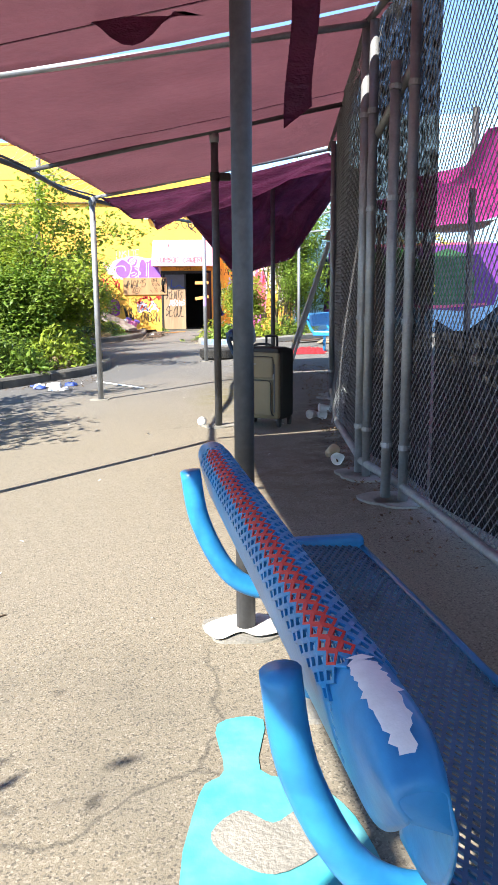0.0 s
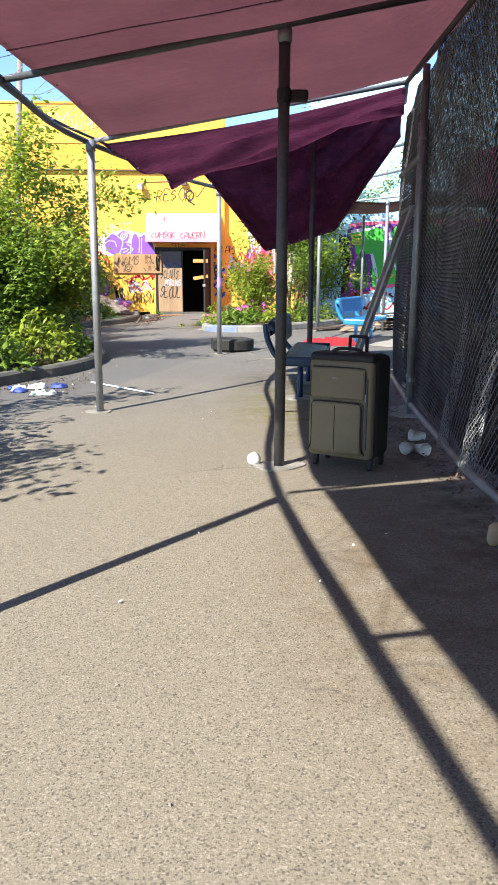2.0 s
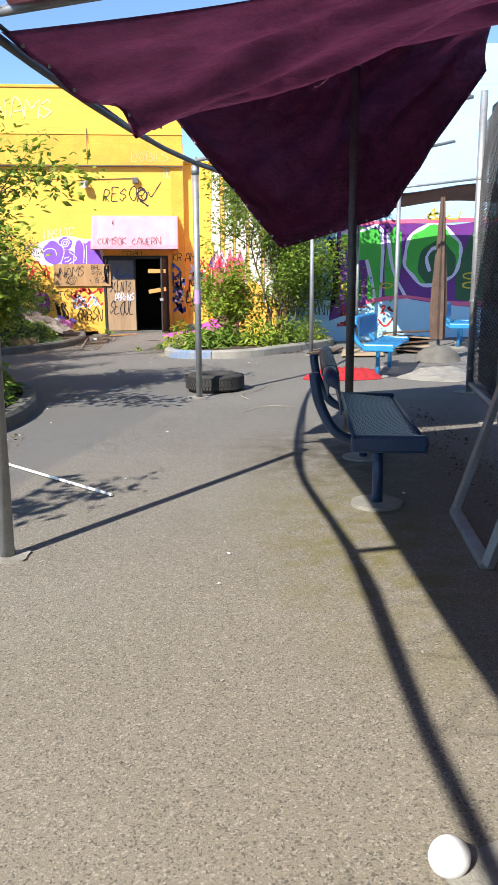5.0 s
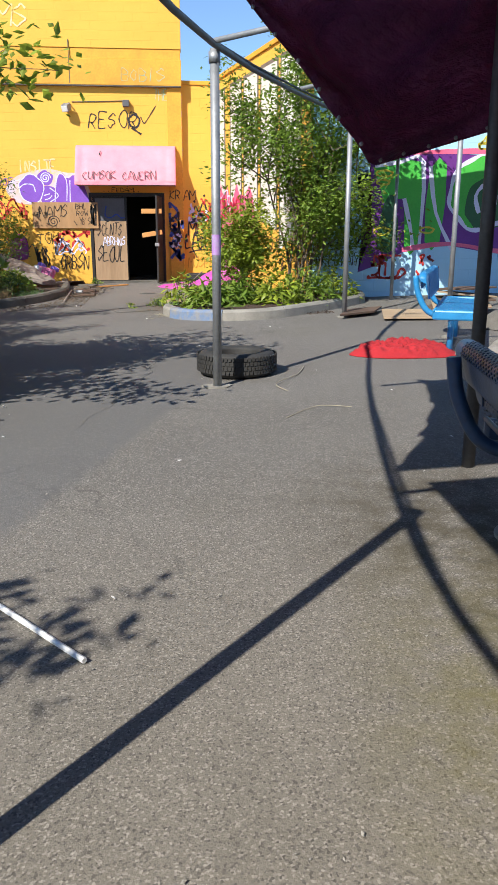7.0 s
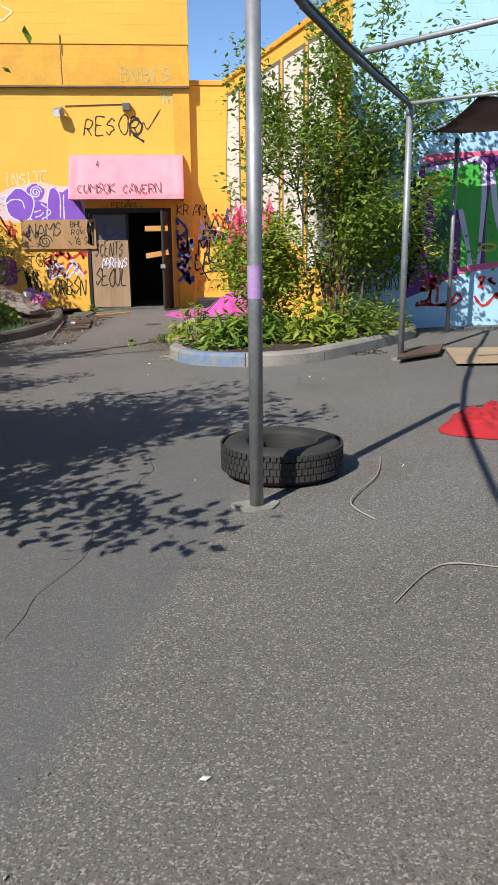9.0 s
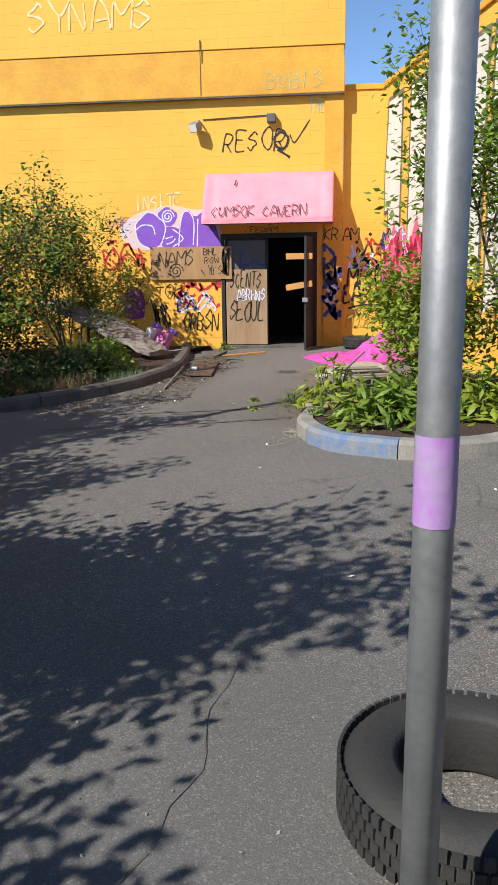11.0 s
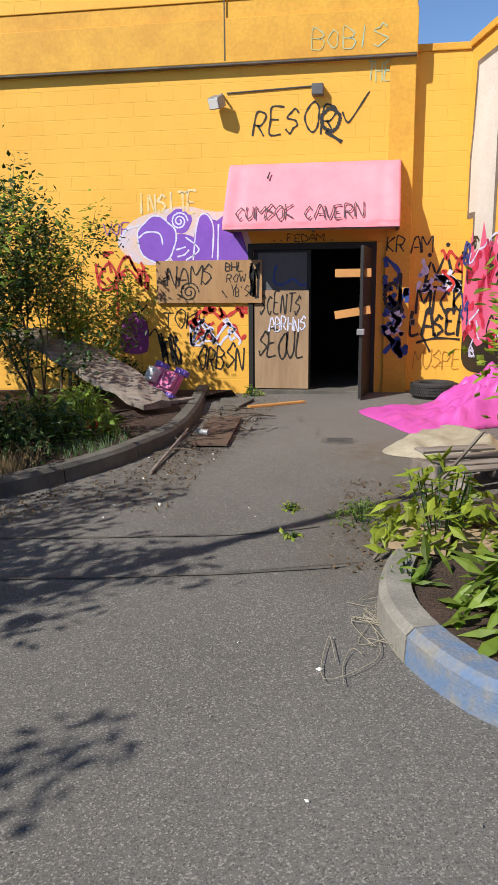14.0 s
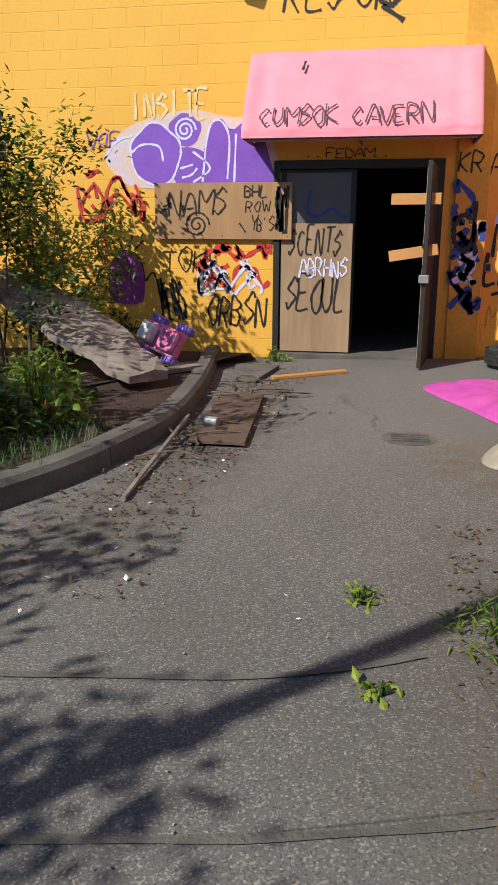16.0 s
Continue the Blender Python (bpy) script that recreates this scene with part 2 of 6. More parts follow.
BLACK = mat("black_paint", (0.012, 0.011, 0.011), (0.02, 0.018, 0.016), rough=0.6, bump=0.02)
UNLIT_ROOM = mat("unlit_room_black", (0.02, 0.018, 0.016), rough=0.95)
GREY_PAINT = mat("grey_door_paint", (0.12, 0.125, 0.13), (0.09, 0.09, 0.095), rough=0.6)
RUBBER = mat("tyre_rubber", (0.022, 0.022, 0.022), (0.04, 0.038, 0.035), rough=0.75, small=50, bump=0.2)
WHITE = mat("white_paint", (0.82, 0.82, 0.80), (0.70, 0.69, 0.66), rough=0.6)
RED_CLOTH = mat("red_fleece", (0.42, 0.018, 0.025), (0.28, 0.010, 0.016), rough=0.95, small=40, bump=0.3)
MAGENTA = mat("magenta_tarp", (0.62, 0.10, 0.42), (0.50, 0.07, 0.36), rough=0.45, big=3, small=14, bump=0.2, dist=0.02)
BEIGE = mat("dirty_felt", (0.40, 0.36, 0.27), (0.28, 0.25, 0.18), rough=0.95, big=4)
CARDBOARD = mat("cardboard", (0.42, 0.31, 0.20), (0.33, 0.24, 0.15), rough=0.9)
RUST_BOARD = mat("brown_board", (0.13, 0.08, 0.055), (0.07, 0.045, 0.032), rough=0.9, big=4, small=40, bump=0.3)
CASE_FABRIC = mat("olive_case_fabric", (0.25, 0.205, 0.125), (0.20, 0.165, 0.10), rough=0.8, big=3, small=160, bump=0.2, dist=0.003)
CASE_SIDE = mat("dark_case_fabric", (0.04, 0.042, 0.034), (0.03, 0.032, 0.026), rough=0.85, small=160, bump=0.2, dist=0.003)
TURQUOISE = mat("turquoise_paint", (0.05, 0.42, 0.50), (0.13, 0.30, 0.30), rough=0.7, big=7)
P_PURPLE = mat("purple_spray", (0.23, 0.09, 0.52), (0.18, 0.06, 0.44), rough=0.6)
P_VIOLET = mat("violet_spray", (0.16, 0.03, 0.26), (0.12, 0.02, 0.20), rough=0.6)
P_GREEN = mat("green_spray", (0.07, 0.50, 0.06), (0.05, 0.40, 0.05), rough=0.6)
P_DGREEN = mat("dark_green_spray", (0.025, 0.12, 0.045), (0.02, 0.09, 0.035), rough=0.6)
P_RED = mat("red_spray", (0.62, 0.04, 0.03), rough=0.6)
P_PINK = mat("pink_spray", (0.80, 0.16, 0.30), (0.70, 0.09, 0.20), rough=0.6)
P_HOT = mat("hot_pink_spray", (0.72, 0.03, 0.09), rough=0.6)
P_BLUE = mat("blue_spray", (0.03, 0.07, 0.32), rough=0.6)
P_SKY = mat("sky_spray", (0.16, 0.50, 0.68), rough=0.6)
P_LILAC = mat("lilac_spray", (0.70, 0.72, 0.88), (0.62, 0.60, 0.82), rough=0.6)
P_YELLOW = mat("yellow_spray", (0.70, 0.58, 0.05), rough=0.6)


# ---- tools ----
def H(x, y):
    """Height of the gently cross-sloped ground."""
    x, y = max(-9, min(9, x)), max(-12, min(30, y))
    return -0.0173 + 0.0244 * x + 0.0029 * y


def put(name, me, material, parent=None, label=""):
    me.materials.append(material) if not me.materials else None
    ob = new(name, me)
    if parent is not None:
        ob.parent = parent
    if label:
        ob["label"] = label
    return ob


def part(name, bm, material, parent=None, label="", smooth=False):
    me = bpy.data.meshes.new(name)
    bm.normal_update()
    bm.to_mesh(me)
    bm.free()
    if smooth:
        for p in me.polygons:
            p.use_smooth = True
    return put(name, me, material, parent, label)


def thing(name, m, label, category, group="", kind=""):
    e = new(name)
    e.empty_display_size = 0.1
    e.matrix_world = m
    return tagged(e, label, category, group, kind)


def box(bm, x0, x1, y0, y1, z0, z1, bevel=0.0, m=None):
    mm = Matrix.Translation(((x0 + x1) / 2, (y0 + y1) / 2, (z0 + z1) / 2)) @ Matrix.Diagonal((x1 - x0, y1 - y0, z1 - z0, 1))
    r = bmesh.ops.create_cube(bm, size=1, matrix=(m or Matrix()) @ mm)
    if bevel:
        es = list({e for v in r["verts"] for e in v.link_edges})
        bmesh.ops.bevel(bm, geom=es, offset=bevel, segments=2, affect="EDGES", profile=0.5)
    return bm


def boxed(x0, x1, y0, y1, z0, z1, bevel=0.0, m=None):
    return box(bmesh.new(), x0, x1, y0, y1, z0, z1, bevel, m)


def tube(bm, pts, r, seg=10, caps=True):
    """A round bar along a line of points; r may be one radius or one for each point."""
    pts = [Vector(p) for p in pts]
    rs = r if isinstance(r, (list, tuple)) else [r] * len(pts)
    rings = []
    side = None
    for i, p in enumerate(pts):
        d = (pts[min(i + 1, len(pts) - 1)] - pts[max(i - 1, 0)]).normalized()
        if side is None:
            side = d.orthogonal().normalized()
        side = (side - d * side.dot(d)).normalized()
        up = d.cross(side)
        rings.append([bm.verts.new(p + (side * math.cos(a) + up * math.sin(a)) * rs[i]) for a in (2 * math.pi * k / seg for k in range(seg))])
    for a, b in zip(rings, rings[1:]):
        for k in range(seg):
            bm.faces.new((a[k], a[(k + 1) % seg], b[(k + 1) % seg], b[k]))
    if caps:
        bm.faces.new(rings[0][::-1])
        bm.faces.new(rings[-1])
    return bm


def smooth_line(pts, n=6, closed=False):
    """A Catmull-Rom curve through the points."""
    P = [Vector(p) for p in pts]
    k = len(P)
    out = []
    for i in range(k if closed else k - 1):
        if closed:
            a, b, c, d = P[i - 1], P[i], P[(i + 1) % k], P[(i + 2) % k]
        else:
            a, b, c, d = P[max(i - 1, 0)], P[i], P[i + 1], P[min(i + 2, k - 1)]
        for j in range(n):
            t = j / n
            out.append(0.5 * (2 * b + (c - a) * t + (2 * a - 5 * b + 4 * c - d) * t * t + (3 * b - a - 3 * c + d) * t ** 3))
    if not closed:
        out.append(P[-1])
    return out


def slab(outline, z0, z1, bm=None):
    """A flat plate from a flat outline; z0 and z1 may be functions of x, y."""
    bm = bm or bmesh.new()
    f0 = z0 if callable(z0) else (lambda x, y: z0)
    f1 = z1 if callable(z1) else (lambda x, y: z1)
    a = [bm.verts.new((p[0], p[1], f0(p[0], p[1]))) for p in outline]
    b = [bm.verts.new((p[0], p[1], f1(p[0], p[1]))) for p in outline]
    n = len(a)
    top = bm.faces.new(b)
    for i in range(n):
        bm.faces.new((a[i], a[(i + 1) % n], b[(i + 1) % n], b[i]))
    bm.faces.new(a[::-1])
    bmesh.ops.recalc_face_normals(bm, faces=bm.faces)
    return bm


# ---- ground ----
def ground():
    xs = [-900, -300, -100, -40] + [i for i in range(-20, 21)] + [40, 100, 300, 900]
    ys = [-900, -300, -100, -40] + [i for i in range(-20, 41)] + [60, 100, 300, 900]
    vs = [(x, y, H(x, y)) for y in ys for x in xs]
    n = len(xs)
    fs = [(j * n + i, j * n + i + 1, (j + 1) * n + i + 1, (j + 1) * n + i) for j in range(len(ys) - 1) for i in range(n - 1)]
    me = bpy.data.meshes.new("ground")
    me.from_pydata(vs, [], fs)
    return tagged(put("ground", me, ASPHALT), "worn grey asphalt yard with speckled gravel and cracks", "ground", kind="structure")


ground()


def kerb(name, line, material, label, width=0.16, height=0.15, closed=False, inward=1, piece=1.0):
    """A cast kerb in lengths with small gaps; the line is its outer foot."""
    pts = smooth_line([(x, y, 0) for x, y in line], 6, closed)
    e = thing(name, Matrix(), label, "kerb", kind="structure")
    if closed:
        pts.append(pts[0])
    run, start, acc = [pts[0]], 0, 0.0
    runs = []
    for a, b in zip(pts, pts[1:]):
        run.append(b)
        acc += (b - a).length
        if acc > piece:
            runs.append(run)
            run, acc = [b], 0.0
    if len(run) > 1:
        runs.append(run)
    for run in runs:
        bm = bmesh.new()
        rows = []
        for i, p in enumerate(run):
            d = (run[min(i + 1, len(run) - 1)] - run[max(i - 1, 0)]).normalized()
            nrm = Vector((-d.y, d.x, 0)) * inward
            if i == 0:
                p = p + d * 0.006
            if i == len(run) - 1:
                p = p - d * 0.006
            z = H(p.x, p.y)
            rows.append([bm.verts.new((q.x, q.y, z + hh)) for q, hh in ((p, -0.05), (p + nrm * 0.012, height * 0.78), (p + nrm * 0.045, height), (p + nrm * width, height), (p + nrm * width, -0.05))])
        for a, b in zip(rows, rows[1:]):
            for k in range(4):
                bm.faces.new((a[k], a[k + 1], b[k + 1], b[k]))
        bm.faces.new(rows[0])
        bm.faces.new(rows[-1][::-1])
        bmesh.ops.recalc_face_normals(bm, faces=bm.faces)
        mid = run[len(run) // 2]
        part("kerb_stone", bm, BLUE_KERB if material == CONCRETE and -0.75 < mid.x < 0.25 and mid.y < 17.6 else material, e)
    return e


def bed(name, outline, label, up=0.10):
    bm = bmesh.new()
    pts = smooth_line([(x, y, 0) for x, y in outline], 4, True)
    c = sum(pts, Vector()) / len(pts)
    rings = [[bm.verts.new((c.x + (p.x - c.x) * s, c.y + (p.y - c.y) * s, H(c.x + (p.x - c.x) * s, c.y + (p.y - c.y) * s) + up + 0.09 * (1 - s) - (0.15 if s == 1.0 else 0) + 0.03 * noise.noise((p.x * 3 * s, p.y * 3 * s, 0)))) for p in pts] for s in (1.0, 0.955, 0.85, 0.65, 0.4, 0.15)]
    for a, b in zip(rings, rings[1:]):
        for k in range(len(pts)):
            bm.faces.new((a[k], a[(k + 1) % len(pts)], b[(k + 1) % len(pts)], b[k]))
    bm.faces.new(rings[-1])
    bmesh.ops.recalc_face_normals(bm, faces=bm.faces)
    return tagged(part(name, bm, SOIL, smooth=True), label, "soil", kind="structure")


LEFT_KERB = [(-9, 4.5), (-6, 5.6), (-4.4, 7.0), (-3.24, 8.51), (-2.76, 9.44), (-2.5, 9.8), (-2.27, 10.5), (-2.2, 11.3), (-2.3, 12.2), (-2.6, 13.1), (-3.05, 13.7), (-4, 14.15), (-9, 14.7)]
kerb("kerb_west", LEFT_KERB, KERB_DARK, "dark weathered concrete kerb round a planting bed")
bed("planting_bed_west", LEFT_KERB, "dark littered soil bed under dense bushes")
FAR_KERB = [(-10, 17.6), (-6, 18.4), (-4.7, 19.1), (-4.25, 19.55), (-3.9, 19.94), (-3.63, 20.38), (-3.36, 21.0), (-3.21, 21.65), (-3.12, 22.3), (-3.15, 23.1), (-3.3, 24.3), (-3.5, 25.5), (-3.55, 25.95)]
kerb("kerb_far", FAR_KERB, KERB_DARK, "dark worn concrete kerb below a bank of plants")
bed("planting_bed_far", FAR_KERB + [(-10, 25.95)], "dry soil bed with litter and dead leaves", up=0.09)
ISLE_KERB = [(-0.55, 19.5), (-0.9, 18.8), (-1.03, 18.15), (-0.95, 17.66), (-0.70, 17.22), (-0.40, 17.03), (-0.1, 16.9), (0.3, 16.9), (0.7, 17.05), (1.3, 17.6), (1.9, 18.25), (2.4, 18.95), (2.55, 19.7)]
kerb("kerb_island", ISLE_KERB, CONCRETE, "grey concrete island kerb with faded blue paint")
bed("planting_bed_island", ISLE_KERB + [(1.6, 19.8), (1.2, 21.0), (0.4, 20.7)], "dark brown bark mulch bed", up=0.11)


# ---- building ----
WY = 26.03


def wall_with_door():
    e = thing("wall_north", Matrix(), "yellow painted concrete block wall with graffiti", "wall", kind="structure")
    bm = bmesh.new()
    box(bm, -20, -2.96, WY, WY + 0.3, -0.4, 4.63)
    box(bm, -1.10, -0.98, WY, WY + 0.3, -0.4, 4.63)
    box(bm, -2.96, -1.10, WY, WY + 0.3, 2.19, 4.63)
    part("block_wall", bm, YELLOW, e)
    part("pier", boxed(-0.98, -0.63, WY - 0.035, WY + 0.3, -0.4, 4.63, 0.008), YELLOW_TRIM, e)
    part("fascia", boxed(-20, -0.62, WY - 0.13, WY + 0.3, 4.63, 5.20, 0.01), YELLOW_TRIM, e)
    part("course", boxed(-20, -0.635, WY - 0.09, WY + 0.3, 5.203, 5.43, 0.01), YELLOW_TRIM, e)
    part("parapet", boxed(-20, -0.62, WY - 0.11, WY + 0.3, 5.433, 6.62, 0.008), YELLOW, e)
    part("coping", boxed(-20, -0.60, WY - 0.14, WY + 0.34, 6.623, 6.70, 0.012), YELLOW_TRIM, e)
    part("vertical_joint", boxed(-3.26, -3.245, WY - 0.137, WY - 0.12, 4.66, 5.6), KERB_DARK, e)
    bm = bmesh.new()
    box(bm, -20, -0.63, WY - 0.125, WY - 0.02, 4.605, 4.628)
    part("drip_edge", bm, KERB_DARK, e)
    return e


wall_with_door()
RY = 26.18
e = thing("wall_recess", Matrix(), "yellow painted recessed wall beside the entrance", "wall", kind="structure")
part("block_wall", boxed(-0.627, 0.40, RY, RY + 0.3, -0.4, 4.70), YELLOW, e)
part("coping", boxed(-0.627, 0.115, RY - 0.03, RY + 0.33, 4.703, 4.80, 0.01), YELLOW_TRIM, e)

SA, SB = Vector((0.12, RY, 0)), Vector((1.62, 20.0, 0))
SU = (SB - SA).normalized()
SLEN = (SB - SA).length
SIDE = Matrix.Translation(SA) @ Matrix.Rotation(math.atan2(SU.y, SU.x), 4, "Z")
e = thing("wall_side", SIDE, "yellow side wall with tall painted white columns", "wall", kind="structure")
part("block_wall", boxed(0, SLEN, 0.0, 0.3, -0.4, 4.72), YELLOW, e)
part("coping", boxed(0, SLEN, -0.04, 0.34, 4.723, 4.82, 0.01), YELLOW_TRIM, e)
COLUMNS = [(0.16, 1.05, 2.55), (1.55, 2.30, 1.5), (2.55, 3.40, 1.5), (3.66, 4.55, 1.5), (4.80, 5.75, 0.9)]
for k, (a, b, z) in enumerate(COLUMNS):
    for name, grow_by, proud, surface in (("column_outline", 0.075, 0.004, PANEL_EDGE), ("column_fill", 0.0, 0.008, WHITE_PANEL)):
        g = grow_by
        foot = [(a + 0.24 - g, 1.3), (a + 0.24 - g, z - g), (a - g, z - g), (a - g, 3.25 + g)] if k == 0 else [(a - g, z)]
        top = [(a + 0.06 - g, 3.6), (a + 0.14 - g, 4.1), (a + 0.14 - g, 4.42 + g)] if k == 0 else [(a - g, 4.42 + g)]
        outline = foot + top + [(b + g, 4.42 + g), (b + g, 1.3)]
        bm = bmesh.new()
        bm.faces.new([bm.verts.new((x, -proud, zz)) for x, zz in outline])
        bmesh.ops.triangulate(bm, faces=bm.faces)
        part(name, bm, surface, e)
bm = boxed(SB.x, 17, 20.0, 20.3, -0.4, 6.2)
tagged(part("wall_blue", bm, BLUE_WALL), "tall pale blue block wall with a mural along its foot", "wall", kind="structure")
# Added room box; its near-black colour paints in the darkness behind the door.
bm = bmesh.new()
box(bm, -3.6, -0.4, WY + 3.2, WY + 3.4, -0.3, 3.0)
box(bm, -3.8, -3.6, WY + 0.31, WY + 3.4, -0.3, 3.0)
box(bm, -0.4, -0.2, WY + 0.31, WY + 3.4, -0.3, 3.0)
tagged(part("wall_inside", bm, UNLIT_ROOM), "room walls coloured near-black for the darkness inside the doorway", "wall", kind="structure")
tagged(part("ceiling", boxed(-3.8, -0.2, WY + 0.31, WY + 3.4, 3.003, 3.1), UNLIT_ROOM), "ceiling coloured near-black for the darkness inside the doorway", "ceiling", kind="structure")


# ---- entrance ----
def entrance():
    z0 = 0.02
    e = thing("door_1", pose(-2.96, WY, z0), "double door, one leaf boarded with plywood, the other open", "door", kind="structure")
    bm = bmesh.new()
    box(bm, 0.0, 0.07, -0.03, 0.12, 0, 2.17, 0.004)
    box(bm, 1.79, 1.86, -0.03, 0.12, 0, 2.17, 0.004)
    box(bm, 0.07, 1.79, -0.03, 0.12, 2.08, 2.17, 0.004)
    part("frame", bm, BLACK, e)
    part("threshold", boxed(0.07, 1.79, -0.12, 0.3, -0.04, 0.035, 0.006), KERB_DARK, e)
    leaf = part("closed_leaf", boxed(0.075, 0.92, 0.03, 0.075, 0.04, 2.075, 0.003), BLACK, e)
    part("upper_panel", boxed(0.14, 0.86, 0.012, 0.028, 1.5, 2.04, 0.003), GREY_PAINT, leaf, "grey painted upper panel")
    part("plywood_panel", boxed(0.085, 0.895, -0.004, 0.010, 0.05, 1.5, 0.002), PLY_PALE, leaf, "weathered plywood sheet with black tags")
    hinge = pose(1.785, 0.02, 0, 0, 0, 83)
    bm = boxed(-0.90, 0, -0.022, 0.022, 0.03, 2.075, 0.004, hinge)
    open_leaf = part("open_leaf", bm, BLACK, e)
    for a, b in ((0.1, 0.55), (0.57, 1.05), (1.07, 1.55), (1.57, 2.02)):
        part("leaf_panel", boxed(-0.82, -0.06, 0.024, 0.034, a, b, 0.003, hinge), PLY_PALE, open_leaf)
    for z, tilt in ((1.72, 0), (1.20, 9)):
        mm = hinge @ pose(-0.80, 0.10, z, 0, tilt, 84)
        part("nailed_board", boxed(-0.22, 0.28, -0.02, 0.02, -0.055, 0.055, 0.004, mm), LUMBER, open_leaf, "raw orange lumber board")
    for k, (x, z) in enumerate(((-0.65, 1.3), (-0.5, 0.75), (-0.6, 0.3))):
        bm = bmesh.new()
        tube(bm, [hinge @ Vector((p.x, 0.037, p.y)) for p in smooth_line([(x + 0.22 * math.sin(j * 2.4 + k), z + 0.055 * j - 0.1 + 0.06 * math.cos(j * 1.9), 0) for j in range(9)], 4)], 0.007, 4)
        part("tag_stroke", bm, P_BLUE if k else BLACK, open_leaf, "dark scrawled spray tag")
    part("latch", boxed(-0.94, -0.84, -0.05, 0.05, 0.90, 0.98, 0.006, hinge), STEEL, open_leaf)
    return e


entrance()


def awning():
    x0, x1 = -3.20, -0.80
    e = thing("awning", pose(0, WY, 0), "faded pink canvas awning with black lettering over the door", "awning")
    bm = bmesh.new()
    prof = [(-0.02, 3.29), (-0.16, 3.24), (-0.45, 2.84), (-0.72, 2.44), (-0.735, 2.34)]
    prof = [(prof[k][0] + (prof[k + 1][0] - prof[k][0]) * j / 5, prof[k][1] + (prof[k + 1][1] - prof[k][1]) * j / 5) for k in range(4) for j in range(5)] + [prof[-1]]
    n = 72
    last = len(prof) - 1
    rows = []
    for i in range(n + 1):
        x = x0 + (x1 - x0) * i / n
        t = i / n
        sag = 0.02 * noise.noise((t * 6, 0.3, 7)) + 0.03 * (0.5 - abs(t * 3 % 1 - 0.5)) + 0.022 * math.sin(t * 61) * (max(0, t - 0.8) * 5 + max(0, 0.2 - t) * 5)
        rows.append([bm.verts.new((x, y - sag * math.sin(math.pi * k / last) + 0.008 * noise.noise((x * 5, k * 0.5, 3)) * (0 < k < last), z - 0.5 * sag * math.sin(math.pi * k / last))) for k, (y, z) in enumerate(prof)])
    for a, b in zip(rows, rows[1:]):
        for k in range(len(prof) - 1):
            bm.faces.new((a[k], b[k], b[k + 1], a[k + 1]))
    for r in (rows[0], rows[-1]):
        w = bm.verts.new((r[0].co.x, -0.02, 2.34))
        bm.faces.new(r + [w])
    bmesh.ops.recalc_face_normals(bm, faces=bm.faces)
    part("canvas", bm, PINK, e, smooth=True)
    bm = bmesh.new()
    tube(bm, [(x0 + 0.02, -0.71, 2.345), (x1 - 0.02, -0.71, 2.345)], 0.016)
    for x in (x0 + 0.03, -2.0, x1 - 0.03):
        tube(bm, [(x, -0.71, 2.345), (x, -0.02, 2.345)], 0.014)
    part("frame", bm, DARK_STEEL, e)
    bm = bmesh.new()
    box(bm, x0 + 0.05, x1 - 0.05, -0.69, -0.6, 2.32, 2.335)
    part("inner_hem", bm, CARDBOARD, e)
    return e


awning()


# ---- painted writing ----
def plane(origin, u, n):
    """Maps (across, up) on a wall to the world, just off the wall along n."""
    o, u, n = Vector(origin), Vector(u).normalized(), Vector(n).normalized()
    return lambda a, b, off=0.004: o + u * a + Vector((0, 0, b)) + n * off


MAIN = plane((0, WY, 0), (1, 0, 0), (0, -1, 0))
RECESS = plane((0, RY, 0), (1, 0, 0), (0, -1, 0))
SIDEP = plane(SA + Vector((SU.y, -SU.x, 0)) * 0.009, SU, (SU.y, -SU.x, 0))
BLUEP = plane((0, 20.0, 0), (1, 0, 0), (0, -1, 0))
layer = [0]


def ribbon(bm, pts, w, pl, off):
    pts = [Vector((p[0], p[1], 0)) for p in pts]
    rows = []
    for i, p in enumerate(pts):
        d = (pts[min(i + 1, len(pts) - 1)] - pts[max(i - 1, 0)])
        d = d.normalized() if d.length > 1e-6 else Vector((1, 0, 0))
        nn = Vector((-d.y, d.x, 0)) * w * (0.5 + 0.12 * math.sin(i * 1.3))
        rows.append((bm.verts.new(pl(p.x + nn.x, p.y + nn.y, off)), bm.verts.new(pl(p.x - nn.x, p.y - nn.y, off))))
    for a, b in zip(rows, rows[1:]):
        bm.faces.new((a[0], b[0], b[1], a[1]))


def strokes(label, lines, w, material, pl, parent=None, name="graffiti_tag", n=6):
    layer[0] += 1
    off = 0.004 + 0.0004 * (layer[0] % 12)
    bm = bmesh.new()
    for line in lines:
        ribbon(bm, smooth_line([(a, b, 0) for a, b in line], n), w, pl, off)
    ob = part(name, bm, material, parent)
    return ob if parent is not None else tagged(ob, label if len(label.split()) > 3 else label + " on a painted wall", "graffiti", "graffiti on the walls")


def patch(label, outline, material, pl, off=None, name="graffiti_fill", n=5, parent=None):
    layer[0] += 1
    off = off or 0.003 + 0.0004 * (layer[0] % 12)
    bm = bmesh.new()
    pts = smooth_line([(a, b, 0) for a, b in outline], n, True) if n > 1 else [Vector((a, b, 0)) for a, b in outline]
    bm.faces.new([bm.verts.new(pl(p.x, p.y, off)) for p in pts])
    bmesh.ops.triangulate(bm, faces=bm.faces)
    ob = part(name, bm, material, parent)
    return ob if parent is not None else tagged(ob, label if len(label.split()) > 3 else label + " on a painted wall", "graffiti", "graffiti on the walls")


